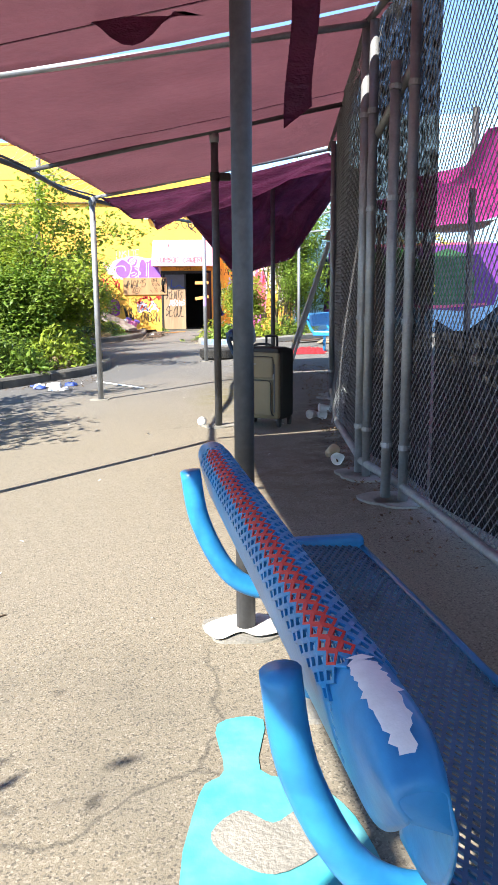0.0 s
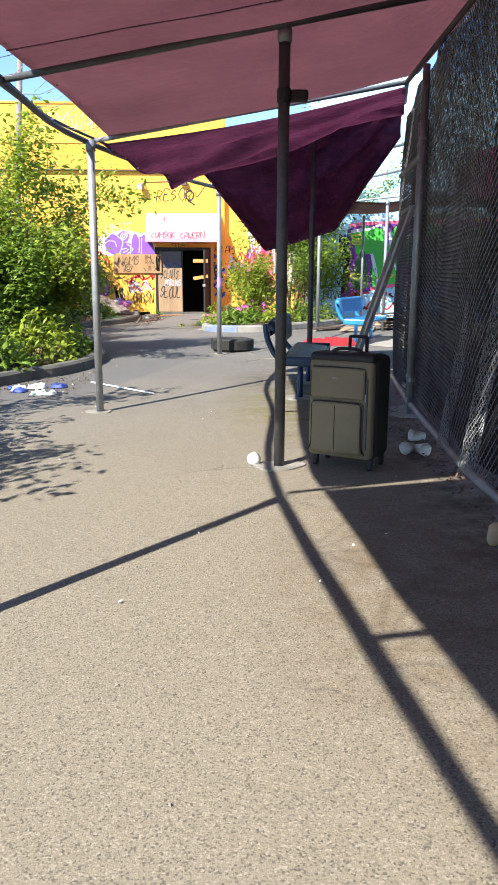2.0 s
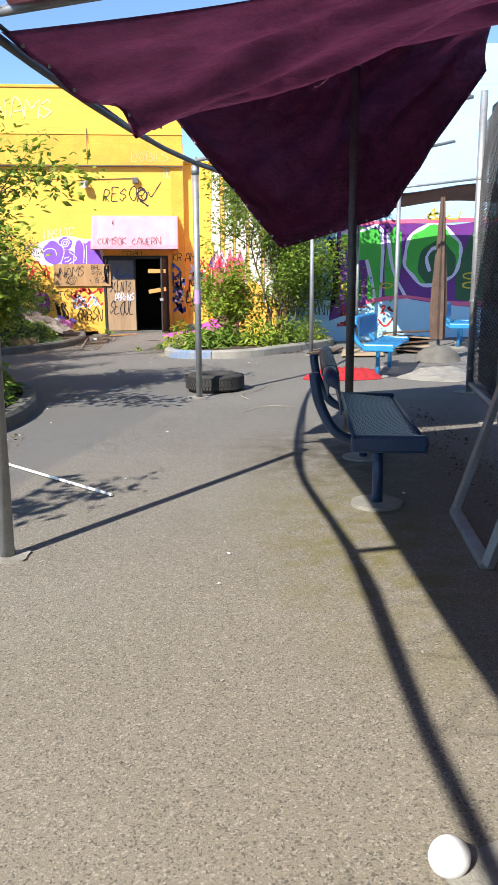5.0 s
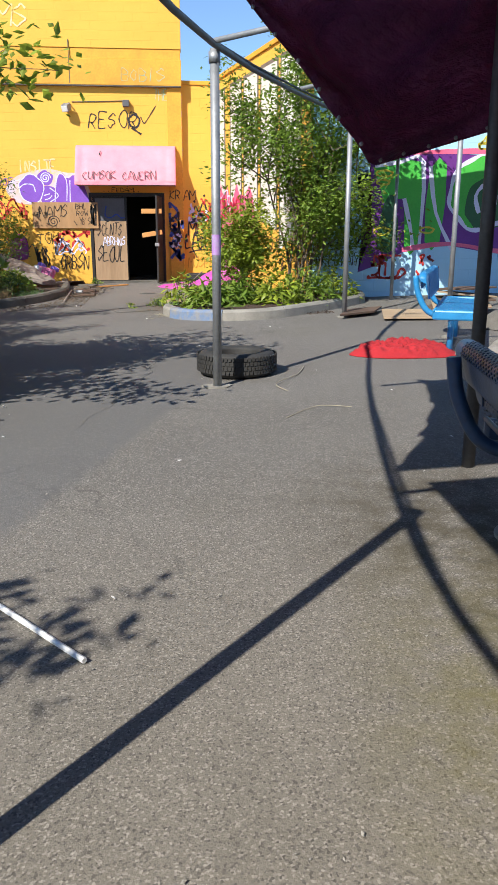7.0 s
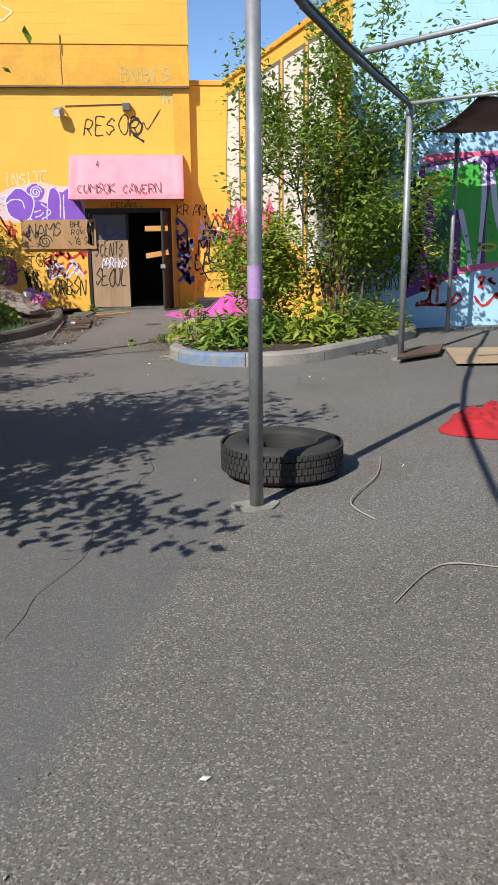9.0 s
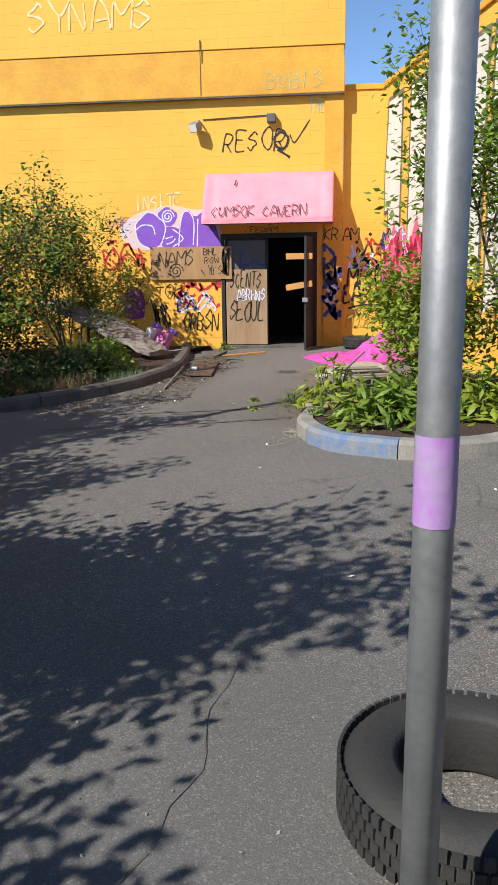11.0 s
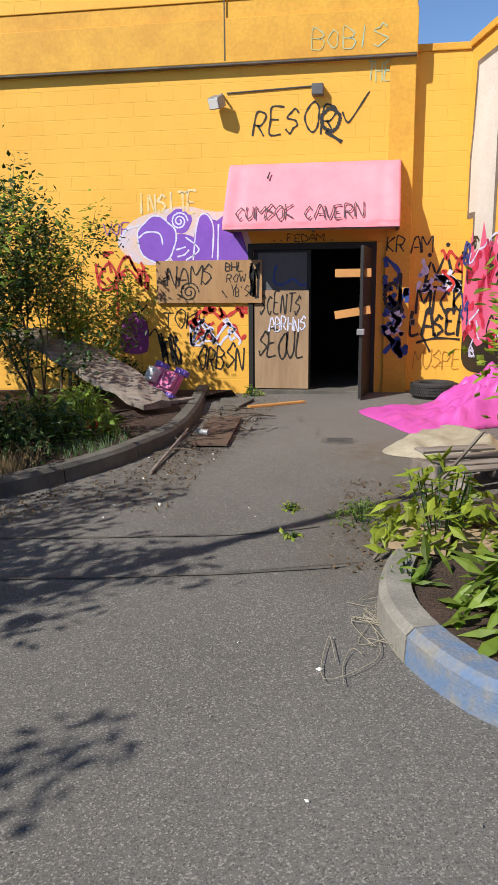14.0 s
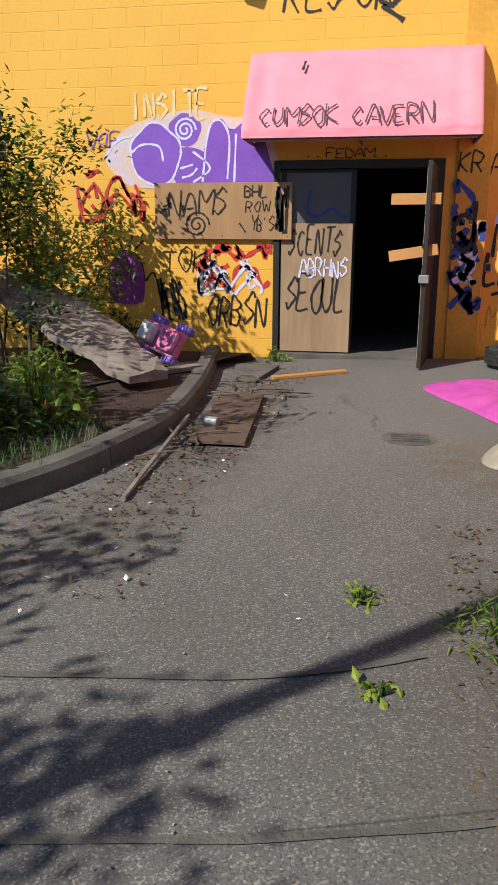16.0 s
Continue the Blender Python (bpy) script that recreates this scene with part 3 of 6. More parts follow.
GLYPHS = {
    "A": "00 15 26 34 40|12 32", "B": "00 06 25 34 23 03|23 32 31 20 00", "C": "35 26 15 03 11 20 31", "D": "00 06 25 33 31 20 00",
    "E": "36 06 03 00 30|03 23", "F": "00 06 36|03 23", "H": "00 06|30 36|03 33", "I": "10 16", "J": "36 31 20 10 01", "K": "00 06|36 03 30",
    "L": "06 00 30", "M": "00 06 23 46 40", "N": "00 06 30 36", "O": "26 15 03 11 20 31 33 35 26", "P": "00 06 26 35 23 03", "R": "00 06 26 35 23 03|13 30",
    "S": "35 26 15 04 23 32 21 10 01", "T": "06 46|26 20", "U": "06 02 10 20 32 36", "V": "06 20 46", "W": "06 10 24 30 46", "Y": "06 23 46|23 20",
    "@": "32 23 14 22 31 42 45 26 05 02 10 30", ".": "00 11", "'": "15 16", " ": ""}


def lettering(text, x, z, w, h, material, pl, label, bold=0.02, shear=0.0, wild=0.05, off=None, parent=None, name="graffiti_lettering"):
    """Hand-drawn single-stroke letters, fitted into w by h with a hand's unevenness."""
    rng = random.Random(len(text) * 31 + ord(text[0]) * 7 + int(abs(x) * 100))
    layer[0] += 1
    off = off or 0.004 + 0.0004 * (layer[0] % 12)
    adv = w / len(text)
    wid = max(0.012, min(0.055, h * 0.082 + bold * 0.35))
    bm = bmesh.new()
    for i, ch in enumerate(text.upper()):
        size, lift, tilt = rng.uniform(0.88, 1.12), rng.uniform(-wild, wild) * h * 0.6, shear + rng.uniform(-wild, wild)
        for stroke in GLYPHS.get(ch, "").split("|"):
            if not stroke:
                continue
            pts = []
            for code in stroke.split():
                gx, gz = int(code[0]) / 4 + rng.uniform(-0.05, 0.05), int(code[1]) / 6 + rng.uniform(-0.04, 0.04)
                pts.append((x + adv * (i + 0.04 + 0.98 * gx * size) + tilt * gz * h * 0.5, z + lift + gz * h * size, 0))
            ribbon(bm, smooth_line(pts, 5), wid, pl, off)
    ob = part(name, bm, material, parent)
    return ob if parent is not None else tagged(ob, label if len(label.split()) > 3 else label + " on a painted wall", "graffiti", "graffiti on the walls")


# ---- canopy frame ----
E_UP = 0.87 / 1.0
RAIL = [(-0.30, -7.5, 2.30), (-0.88, -3.3, 2.33), (-1.60, 1.8, 2.36), (-1.56, 4.62, 2.42), (-1.50, 7.15, 2.47), (-0.45, 12.05, 2.60), (1.63, 16.95, 2.77)]


def post(name, x, y, top, r, material, label, lean=(0, 0), collar=True, group="canopy posts"):
    e = thing(name, pose(x, y, H(x, y)), label, "post", group)
    bm = tube(bmesh.new(), [(0, 0, 0), (lean[0], lean[1], top - H(x, y))], r, 14)
    part("pipe", bm, material, e, smooth=True)
    if collar:
        bm = bmesh.new()
        fr = 0.12 if material == STEEL else 0.17
        out = [(fr * math.cos(a) * (1 + 0.18 * math.sin(3 * a + x)), 0.8 * fr * math.sin(a) * (1 + 0.15 * math.cos(2 * a + y))) for a in (2 * math.pi * k / 22 for k in range(22))]
        slab(out, -0.02, 0.012, bm)
        part("footing", bm, CONCRETE, e, "rough round concrete footing")
    bm = tube(bmesh.new(), [(lean[0], lean[1], top - H(x, y) - 0.10), (lean[0], lean[1], top - H(x, y) - 0.02)], r * 1.25, 14)
    part("cap", bm, STEEL, e, smooth=True)
    return e


for x, y, z in ((-0.88, -3.3, 2.33), (-1.60, 1.8, 2.36), (-1.46, 6.95, 2.47), (-0.44, 12.2, 2.60), (1.63, 16.95, 2.77)):
    post("canopy_post", x, y, z, 0.036, STEEL, "slim galvanised steel canopy post on a concrete footing")
e = bpy.data.objects["canopy_post.003"]
part("paint_band", tube(bmesh.new(), [(0, 0, 1.08), (0, 0, 1.24)], 0.0375, 14, caps=False), mat("violet_band", (0.42, 0.16, 0.55), (0.36, 0.38, 0.42), rough=0.6, big=9), e, "purple spray band", smooth=True)
post("canopy_post", 0.50, -0.06, 2.72, 0.037, DARK_STEEL, "thick dark steel post beside a blue bench")
post("canopy_post", 0.17, 4.65, 2.76, 0.036, DARK_STEEL, "dark steel post beside a suitcase", collar=True)
post("canopy_post", 0.82, 9.75, 3.08, 0.036, DARK_STEEL, "dark steel post behind a blue bench", collar=False)
post("canopy_post", 2.96, 19.3, 2.75, 0.03, STEEL, "slim steel post before the mural", collar=False)
post("canopy_post", 3.0, 16.4, 2.85, 0.035, STEEL, "pale steel post beside a blue bench", collar=False)

e = thing("pipe_clamp", pose(0.17, 4.65, 2.36), "black pipe clamp bolted to a canopy post", "clamp")
part("collar", tube(bmesh.new(), [(0, 0, -0.04), (0, 0, 0.04)], 0.045, 14), BLACK, e)
part("jaw", boxed(0.04, 0.15, -0.03, 0.03, -0.035, 0.035, 0.015), BLACK, e)

e = thing("canopy_structure", Matrix(), "bent galvanised pipe frame carrying the canopy cloth", "frame")
part("rail", tube(bmesh.new(), smooth_line(RAIL, 5), 0.024, 10), DARK_STEEL, e, smooth=True)
part("cable", tube(bmesh.new(), [p + Vector((0.02 * math.sin(i), 0.0, 0.035 + 0.015 * math.sin(i * 0.7))) for i, p in enumerate(smooth_line(RAIL, 5))], 0.012, 6), BLACK, e)
BEAMS = [((-0.88, -3.3, 2.36), (1.9, -3.0, 2.9)), ((-1.36, 0.0, 2.40), (1.55, 0.1, 2.92)), ((-1.60, 1.85, 2.44), (1.27, 2.42, 2.95)), ((-1.56, 4.62, 2.43), (1.36, 4.62, 2.98)),
         ((-1.50, 7.18, 2.49), (1.48, 7.4, 3.08)), ((-0.95, 9.75, 2.56), (1.95, 9.8, 3.40)), ((-0.45, 12.05, 2.62), (2.6, 12.0, 3.3)), ((0.55, 14.4, 2.70), (3.1, 14.0, 3.2)), ((1.63, 16.95, 2.79), (5.6, 16.6, 3.2))]
for k, (a, b) in enumerate(BEAMS):
    part("beam", tube(bmesh.new(), [a, b], 0.022, 10), DARK_STEEL if k in (3, 5) else STEEL, e, smooth=True)
part("eave_rail", tube(bmesh.new(), [(1.9, -3, 2.9), (1.55, 0.1, 2.92), (1.27, 2.45, 2.97), (1.36, 4.62, 2.98), (1.48, 7.4, 3.08), (1.95, 9.8, 3.40)], 0.022, 8), DARK_STEEL, e, smooth=True)


def sheet(fn, nu, nv, thick=0.004):
    bm = bmesh.new()
    g = [[bm.verts.new(fn(i / nu, j / nv)) for i in range(nu + 1)] for j in range(nv + 1)]
    for j in range(nv):
        for i in range(nu):
            bm.faces.new((g[j][i], g[j][i + 1], g[j + 1][i + 1], g[j + 1][i]))
    bmesh.ops.solidify(bm, geom=bm.faces[:], thickness=thick)
    return bm


def lerp(a, b, t):
    return a + (b - a) * t


def roof_cloth(u, v):
    return roof_at(u, lerp(-8.0, 7.28, v))


def roof_at(u, y):
    left = float(np.interp(y, (-8, -1.04, 0.38, 2.2, 4.2, 7.2), (-0.05, -1.05, -1.28, -1.45, -1.40, -1.33))) + 0.02 * math.sin(y * 1.4)
    right = np.interp(y, (-8, -3, 0.1, 2.45, 4.62, 7.4), (2.55, 2.02, 1.66, 1.36, 1.44, 1.56))
    zr = np.interp(y, (-8, -3, 0.1, 2.45, 4.62, 7.4), (2.85, 2.92, 2.94, 2.99, 3.0, 3.10))
    zl = np.interp(y, (-8, 1.8, 4.62, 7.2), (2.36, 2.44, 2.48, 2.52))
    bay = (y + 8.0) / 2.35
    sag = 0.035 * (0.5 - 0.5 * math.cos(bay * 2 * math.pi)) * math.sin(math.pi * u)
    z = lerp(zl, zr, u) + 0.026 - sag + 0.008 * noise.noise((u * 6, y * 1.2, 1))
    return (lerp(left, right, u), y, z)


e = thing("canopy_cloth", Matrix(), "taut purple tarpaulin roof with grommets and small tears", "tarpaulin")
part("rear_sheet", sheet(lambda u, v: roof_at(u, lerp(-8.0, 1.86 + 0.3 * u, v)), 24, 50), CLOTH, e, smooth=True)
part("front_sheet", sheet(lambda u, v: roof_at(u, lerp(1.93 + 0.3 * u, 7.28, v)), 24, 50), CLOTH, e, smooth=True)
bm = bmesh.new()
for k in range(46):
    p = Vector(roof_cloth(0.012, (k + 0.5) / 46))
    bmesh.ops.create_uvsphere(bm, u_segments=6, v_segments=4, radius=0.009, matrix=Matrix.Translation(p - Vector((0, 0, 0.004))))
part("grommet_row", bm, STEEL, e)["kind"] = "stuff"
bm = bmesh.new()
for k in range(70):
    p = Vector(roof_cloth(0.0, (k + 0.5) / 70))
    q = smooth_line(RAIL, 5)
    t = min(q, key=lambda s: (s - p).length)
    tube(bm, [p, p.lerp(t, 0.5) - Vector((0, 0, 0.01)), t + Vector((0, 0.05 * math.sin(k * 2.3), 0.02))], 0.0025, 4)
part("lacing", bm, STEEL, e, "thin lacing cord tied to the rail")["kind"] = "stuff"
for s in (0.35, 0.62, 0.8):
    bm = bmesh.new()
    for k in range(30):
        a, b = Vector(roof_cloth(k / 30, s)), Vector(roof_cloth((k + 1) / 30, s))
        d = Vector((0, 0, -0.007))
        box(bm, 0, (b - a).length, -0.008, 0.008, -0.003, 0.0, 0, Matrix.Translation(a + d) @ (b - a).to_track_quat("X", "Z").to_matrix().to_4x4())
    part("seam", bm, CLOTH_DARK, e)
# torn flaps
for (u, v, ln, wd) in ((0.47, 0.62, 0.62, 0.16), (0.725, 0.585, 0.80, 0.13)):
    p = Vector(roof_cloth(u, v))
    hang = u > 0.5

    def flap(a, b, p=p, ln=ln, wd=wd, hang=hang):
        if hang:
            return p + Vector(((a - 0.5) * wd + 0.02 * math.sin(b * 5), 0.03 * math.sin(b * 3), -ln * b * (1 - 0.12 * a)))
        return p + Vector(((a - 0.5) * ln * (1 - 0.3 * b), -wd * 0.4 * b, -0.02 - wd * b * math.sin(math.pi * min(1, a + 0.15))))
    part("torn_flap", sheet(flap, 8, 10), CLOTH_DARK, e, "dark torn flap hanging down", smooth=True)


def sag_cloth(u, v):
    front = Vector((lerp(-1.45, 1.48, u), 7.50, lerp(2.50, 3.04, u)))
    back = Vector((lerp(-0.62, 1.93, u), 9.72, lerp(2.66, 3.38, u)))
    p = front.lerp(back, v)
    dip = math.sin(math.pi * v) * (0.10 + 0.20 * (1 - u) ** 2) + 0.06 * math.sin(math.pi * u) * (1 - v)
    fold = 0.045 * math.sin(v * 34 + u * 9 + 4 * noise.noise((u * 2, v * 4, 7))) * math.sin(math.pi * v) + 0.05 * math.sin(v * 15 + u * 4 + 2 * noise.noise((u * 3, v * 3, 0))) * math.sin(math.pi * v) + 0.03 * math.sin(u * 9 + v * 7) * math.sin(math.pi * v)
    return p + Vector((0.22 * math.sin(math.pi * v) * (1 - u), 0, -dip - fold + 0.02))


def flap_cloth(u, v):
    top = Vector((lerp(-0.62, 1.93, u), 9.74, lerp(2.66, 3.38, u)))
    bx = np.interp(u, (0, 0.34, 0.62, 1.0), (-0.62, 0.22, 1.12, 1.93))
    bz = np.interp(u, (0, 0.34, 0.62, 1.0), (2.60, 1.58, 1.84, 3.0))
    bot = Vector((float(bx), 9.86, float(bz)))
    p = top.lerp(bot, v)
    return p + Vector((0, (0.10 * math.sin(v * 9 + u * 6 + 3 * noise.noise((u * 2, v * 2, 3))) + 0.05 * math.sin(u * 17 - v * 6) + 0.05 * math.sin(u * 31 + v * 19 + 5 * noise.noise((u * 4, v * 3, 8)))) * math.sin(math.pi * u) + 0.10 * math.sin(math.pi * v), 0))


e = thing("sagging_cloth", Matrix(), "loose dark purple tarpaulin sagging with a torn hanging corner", "tarpaulin")
part("sheet", sheet(sag_cloth, 60, 60), CLOTH_DARK, e, smooth=True)
part("hanging_corner", sheet(flap_cloth, 60, 44), CLOTH_DARK, e, smooth=True)
bm = bmesh.new()
for k in range(14):
    bmesh.ops.create_uvsphere(bm, u_segments=6, v_segments=4, radius=0.012, matrix=Matrix.Translation(Vector(sag_cloth(0.012, (k + 0.5) / 14)) - Vector((0, 0, 0.006))))
for k in range(24):
    bmesh.ops.create_uvsphere(bm, u_segments=6, v_segments=4, radius=0.011, matrix=Matrix.Translation(Vector(flap_cloth((k + 0.5) / 24, 0.985)) - Vector((0, 0.008, 0))))
part("grommet_row", bm, STEEL, e)["kind"] = "stuff"
e = thing("far_canopy_cloth", Matrix(), "sagging brown canvas canopy before the mural", "tarpaulin")
part("sheet", sheet(lambda u, v: (lerp(2.35, 6.5, u), lerp(16.9, 19.4, v), lerp(2.86, 3.1, u) - 0.14 * math.sin(math.pi * v) - 0.05 * math.sin(u * 9)), 20, 10), BROWN_CLOTH, e, smooth=True)


# ---- fence ----
FENCE = [(2.6, -6.0), (1.75, -0.6), (1.60, 0.37), (1.43, 1.69), (1.28, 2.45), (1.28, 4.0), (1.37, 5.3), (1.46, 6.5), (1.66, 8.4), (2.22, 9.9), (2.65, 11.8)]


def along(line):
    P = [Vector((x, y, 0)) for x, y in line]
    L = [0.0]
    for a, b in zip(P, P[1:]):
        L.append(L[-1] + (b - a).length)

    def at(s):
        s = max(0, min(L[-1], s))
        i = max(k for k in range(len(L) - 1) if L[k] <= s + 1e-9)
        return P[i].lerp(P[i + 1], (s - L[i]) / (L[i + 1] - L[i]))
    return at, L


def fence():
    at, L = along(FENCE)
    e = thing("chain_link_fence", Matrix(), "tall galvanised chain-link fence with bulging loose mesh", "fence")
    top = 2.85
    cell = 0.030
    n = int(L[-1] / cell)
    rise = 0.030
    m = int(top / rise)
    vs, fs = [], []
    r = 0.0021

    def zig(k, side):
        pts = []
        for j in range(m + 1):
            s = (k + (0.5 if (j + side) % 2 else -0.5)) * cell
            p = at(s)
            z = 0.07 + j * rise
            bulge = 0.05 * math.sin(s * 1.7) * math.sin(math.pi * z / top) + 0.04 * noise.noise((s * 0.9, z * 0.8, 2))
            pts.append((p.x + bulge + 0.02, p.y, z + H(p.x, p.y)))
        return pts
    for k in range(n):
        pts = zig(k, k % 2)
        base = len(vs)
        for (x, y, z) in pts:
            vs.extend(((x - r, y, z + r), (x + r, y + r, z), (x + r, y - r, z - r)))
        for j in range(len(pts) - 1):
            a = base + j * 3
            for q in range(3):
                fs.append((a + q, a + (q + 1) % 3, a + 3 + (q + 1) % 3, a + 3 + q))
    me = bpy.data.meshes.new("wire_mesh")
    me.from_pydata(vs, [], fs)
    ob = put("wire_mesh", me, WIRE, e)
    ob["kind"] = "stuff"
    bm = tube(bmesh.new(), [(*p, H(*p) + 0.10) for p in FENCE], 0.028, 10)
    part("bottom_rail", bm, STEEL, e, smooth=True)
    for (x, y, r, h) in ((1.72, -0.6, 0.03, 2.9), (1.43, 1.69, 0.03, 2.9), (1.34, 1.78, 0.03, 2.55), (1.30, 2.35, 0.03, 2.95), (1.27, 2.48, 0.034, 3.0), (1.45, 6.45, 0.03, 3.0), (1.50, 6.75, 0.03, 2.6), (2.2, 9.85, 0.035, 3.3), (2.63, 11.75, 0.04, 3.3)):
        p = part("fence_post", tube(bmesh.new(), [(x, y, H(x, y)), (x, y, h)], r, 12), STEEL, e, smooth=True)
        for z in (0.35, 1.1, 1.8, 2.4):
            part("clamp", tube(bmesh.new(), [(x, y, z), (x, y, z + 0.03)], r + 0.006, 12), STEEL, p)
        slab([(x + 0.17 * math.cos(a) * (1 + 0.1 * math.sin(3 * a)), y + 0.15 * math.sin(a)) for a in (math.pi * k / 8 for k in range(16))], lambda a, b: H(a, b) - 0.02, lambda a, b: H(a, b) + 0.014, bm := bmesh.new())
        part("footing", bm, CONCRETE, p)
    part("mid_rail", tube(bmesh.new(), [(1.32, 2.42, 2.25), (1.42, 1.7, 2.5)], 0.025, 10), STEEL, e, smooth=True)
    part("mid_rail", tube(bmesh.new(), [(1.46, 6.5, 2.3), (1.66, 8.4, 2.35), (2.2, 9.85, 2.4)], 0.025, 10), STEEL, e, smooth=True)
    # rolled loose mesh at the joint
    for (x, y, z0, z1, rr) in ((1.27, 4.05, 0.12, 2.2, 0.05), (1.30, 4.75, 0.12, 2.0, 0.035)):
        bm = bmesh.new()
        for k in range(14):
            a0 = k * 2 * math.pi / 14
            tube(bm, [(x + 0.25 * (j / 22) + rr * math.cos(a0 + j * 0.9), y - 0.12 * (j / 22) + rr * math.sin(a0 + j * 0.9), lerp(z0, z1, j / 22)) for j in range(23)], 0.0025, 3)
        part("rolled_mesh", bm, STEEL, e)
    return e


fence()
NET = bpy.data.materials.new("black_shade_net")
NET.use_nodes = True
nt = NET.node_tree
b = nt.nodes["Principled BSDF"]
b.inputs["Base Color"].default_value, b.inputs["Roughness"].default_value = (0.012, 0.012, 0.013, 1), 0.9
tr = nt.nodes.new("ShaderNodeBsdfTransparent")
mx = nt.nodes.new("ShaderNodeMixShader")
nt.links.new(noise_fac(nt, 22.0, 0.45, 0.72, detail=3), mx.inputs[0])
mr = nt.nodes.new("ShaderNodeMapRange")
mr.inputs[3].default_value, mr.inputs[4].default_value = 0.0, 0.22
nt.links.new(mx.inputs[0].links[0].from_socket, mr.inputs[0])
nt.links.new(mr.outputs[0], mx.inputs[0])
nt.links.new(b.outputs[0], mx.inputs[1])
nt.links.new(tr.outputs[0], mx.inputs[2])
nt.links.new(mx.outputs[0], nt.nodes["Material Output"].inputs[0])
at_f, L_f = along(FENCE)


def net_sheet(s0, s1, z0, z1):
    def at_uv(u, v):
        s = lerp(s0, s1, u)
        p = at_f(s)
        z = lerp(z0, z1, v) + (0.06 * math.sin(s * 3.1) + 0.05 * math.sin(s * 7.7) if v == 1 and z1 < 2 else 0)
        return (p.x + 0.09 + 0.03 * math.sin(s * 4) + 0.03 * noise.noise((s, z, 5)), p.y, z + H(p.x, p.y))
    return at_uv


tagged(part("shade_net", sheet(net_sheet(1.0, 7.5, 0.10, 1.12), 50, 10, 0.002), NET, smooth=True), "low strip of black shade netting behind the fence", "netting")
tagged(part("shade_net", sheet(net_sheet(7.55, L_f[-1], 0.12, 3.08), 60, 14, 0.002), NET, smooth=True), "torn black shade netting tied behind the fence", "netting")


# ---- benches ----
def perforated(fn, length, width, p=0.042, q=0.023, hole=0.60, thick=0.005):
    """A coated metal sheet of raised diamonds round holes, laid over the surface fn(along, across)."""
    vs, fs, seen = [], [], {}

    def vert(a, b):
        key = (round(a, 4), round(b, 4))
        if key not in seen:
            seen[key] = len(vs)
            vs.append(fn(a, b))
        return seen[key]
    for i in range(int(2 * length / p) + 1):
        for j in range(int(2 * width / q) + 1):
            if (i + j) % 2:
                continue
            a, b = i * p / 2, j * q / 2
            rim = [(min(length, max(0, a + da)), min(width, max(0, b + db))) for da, db in ((p / 2, 0), (0, q / 2), (-p / 2, 0), (0, -q / 2))]
            inner = [(a + (ra - a) * hole, b + (rb - b) * hole) for ra, rb in rim]
            if a + p / 2 > length or a - p / 2 < 0 or b + q / 2 > width or b - q / 2 < 0:
                continue
            for k in range(4):
                fs.append((vert(*rim[k]), vert(*rim[(k + 1) % 4]), vert(*inner[(k + 1) % 4]), vert(*inner[k])))
    me = bpy.data.meshes.new("sheet")
    me.from_pydata(vs, [], fs)
    bm = bmesh.new()
    bm.from_mesh(me)
    bpy.data.meshes.remove(me)
    bmesh.ops.solidify(bm, geom=bm.faces[:], thickness=thick)
    return bm


BENCH_LEN = 1.80
SHELL = smooth_line([(-0.132, 0.655, 0), (-0.154, 0.735, 0), (-0.158, 0.785, 0), (-0.138, 0.816, 0), (-0.10, 0.818, 0), (-0.074, 0.788, 0), (-0.064, 0.69, 0), (-0.052, 0.55, 0)], 6)
SHELL_AT = [0.0]
for a, b in zip(SHELL, SHELL[1:]):
    SHELL_AT.append(SHELL_AT[-1] + (b - a).length)


def shell(y, w, proud=0.0):
    """The bench back: a rolled sheet whose ends round off and bend down; y along it, w round it."""
    x = float(np.interp(w, SHELL_AT, [p.x for p in SHELL]))
    z = float(np.interp(w, SHELL_AT, [p.y for p in SHELL]))
    hb = BENCH_LEN / 2
    t = min(1.0, max(0.0, (abs(y) - (hb - 0.16)) / 0.16))
    pinch = 1 - 0.35 * t ** 4
    return (-0.112 + (x + 0.112) * pinch * (1 + proud * 8), y, 0.79 + (z - 0.79) * (1 - 0.8 * t ** 3) - 0.03 * t ** 4 + proud)


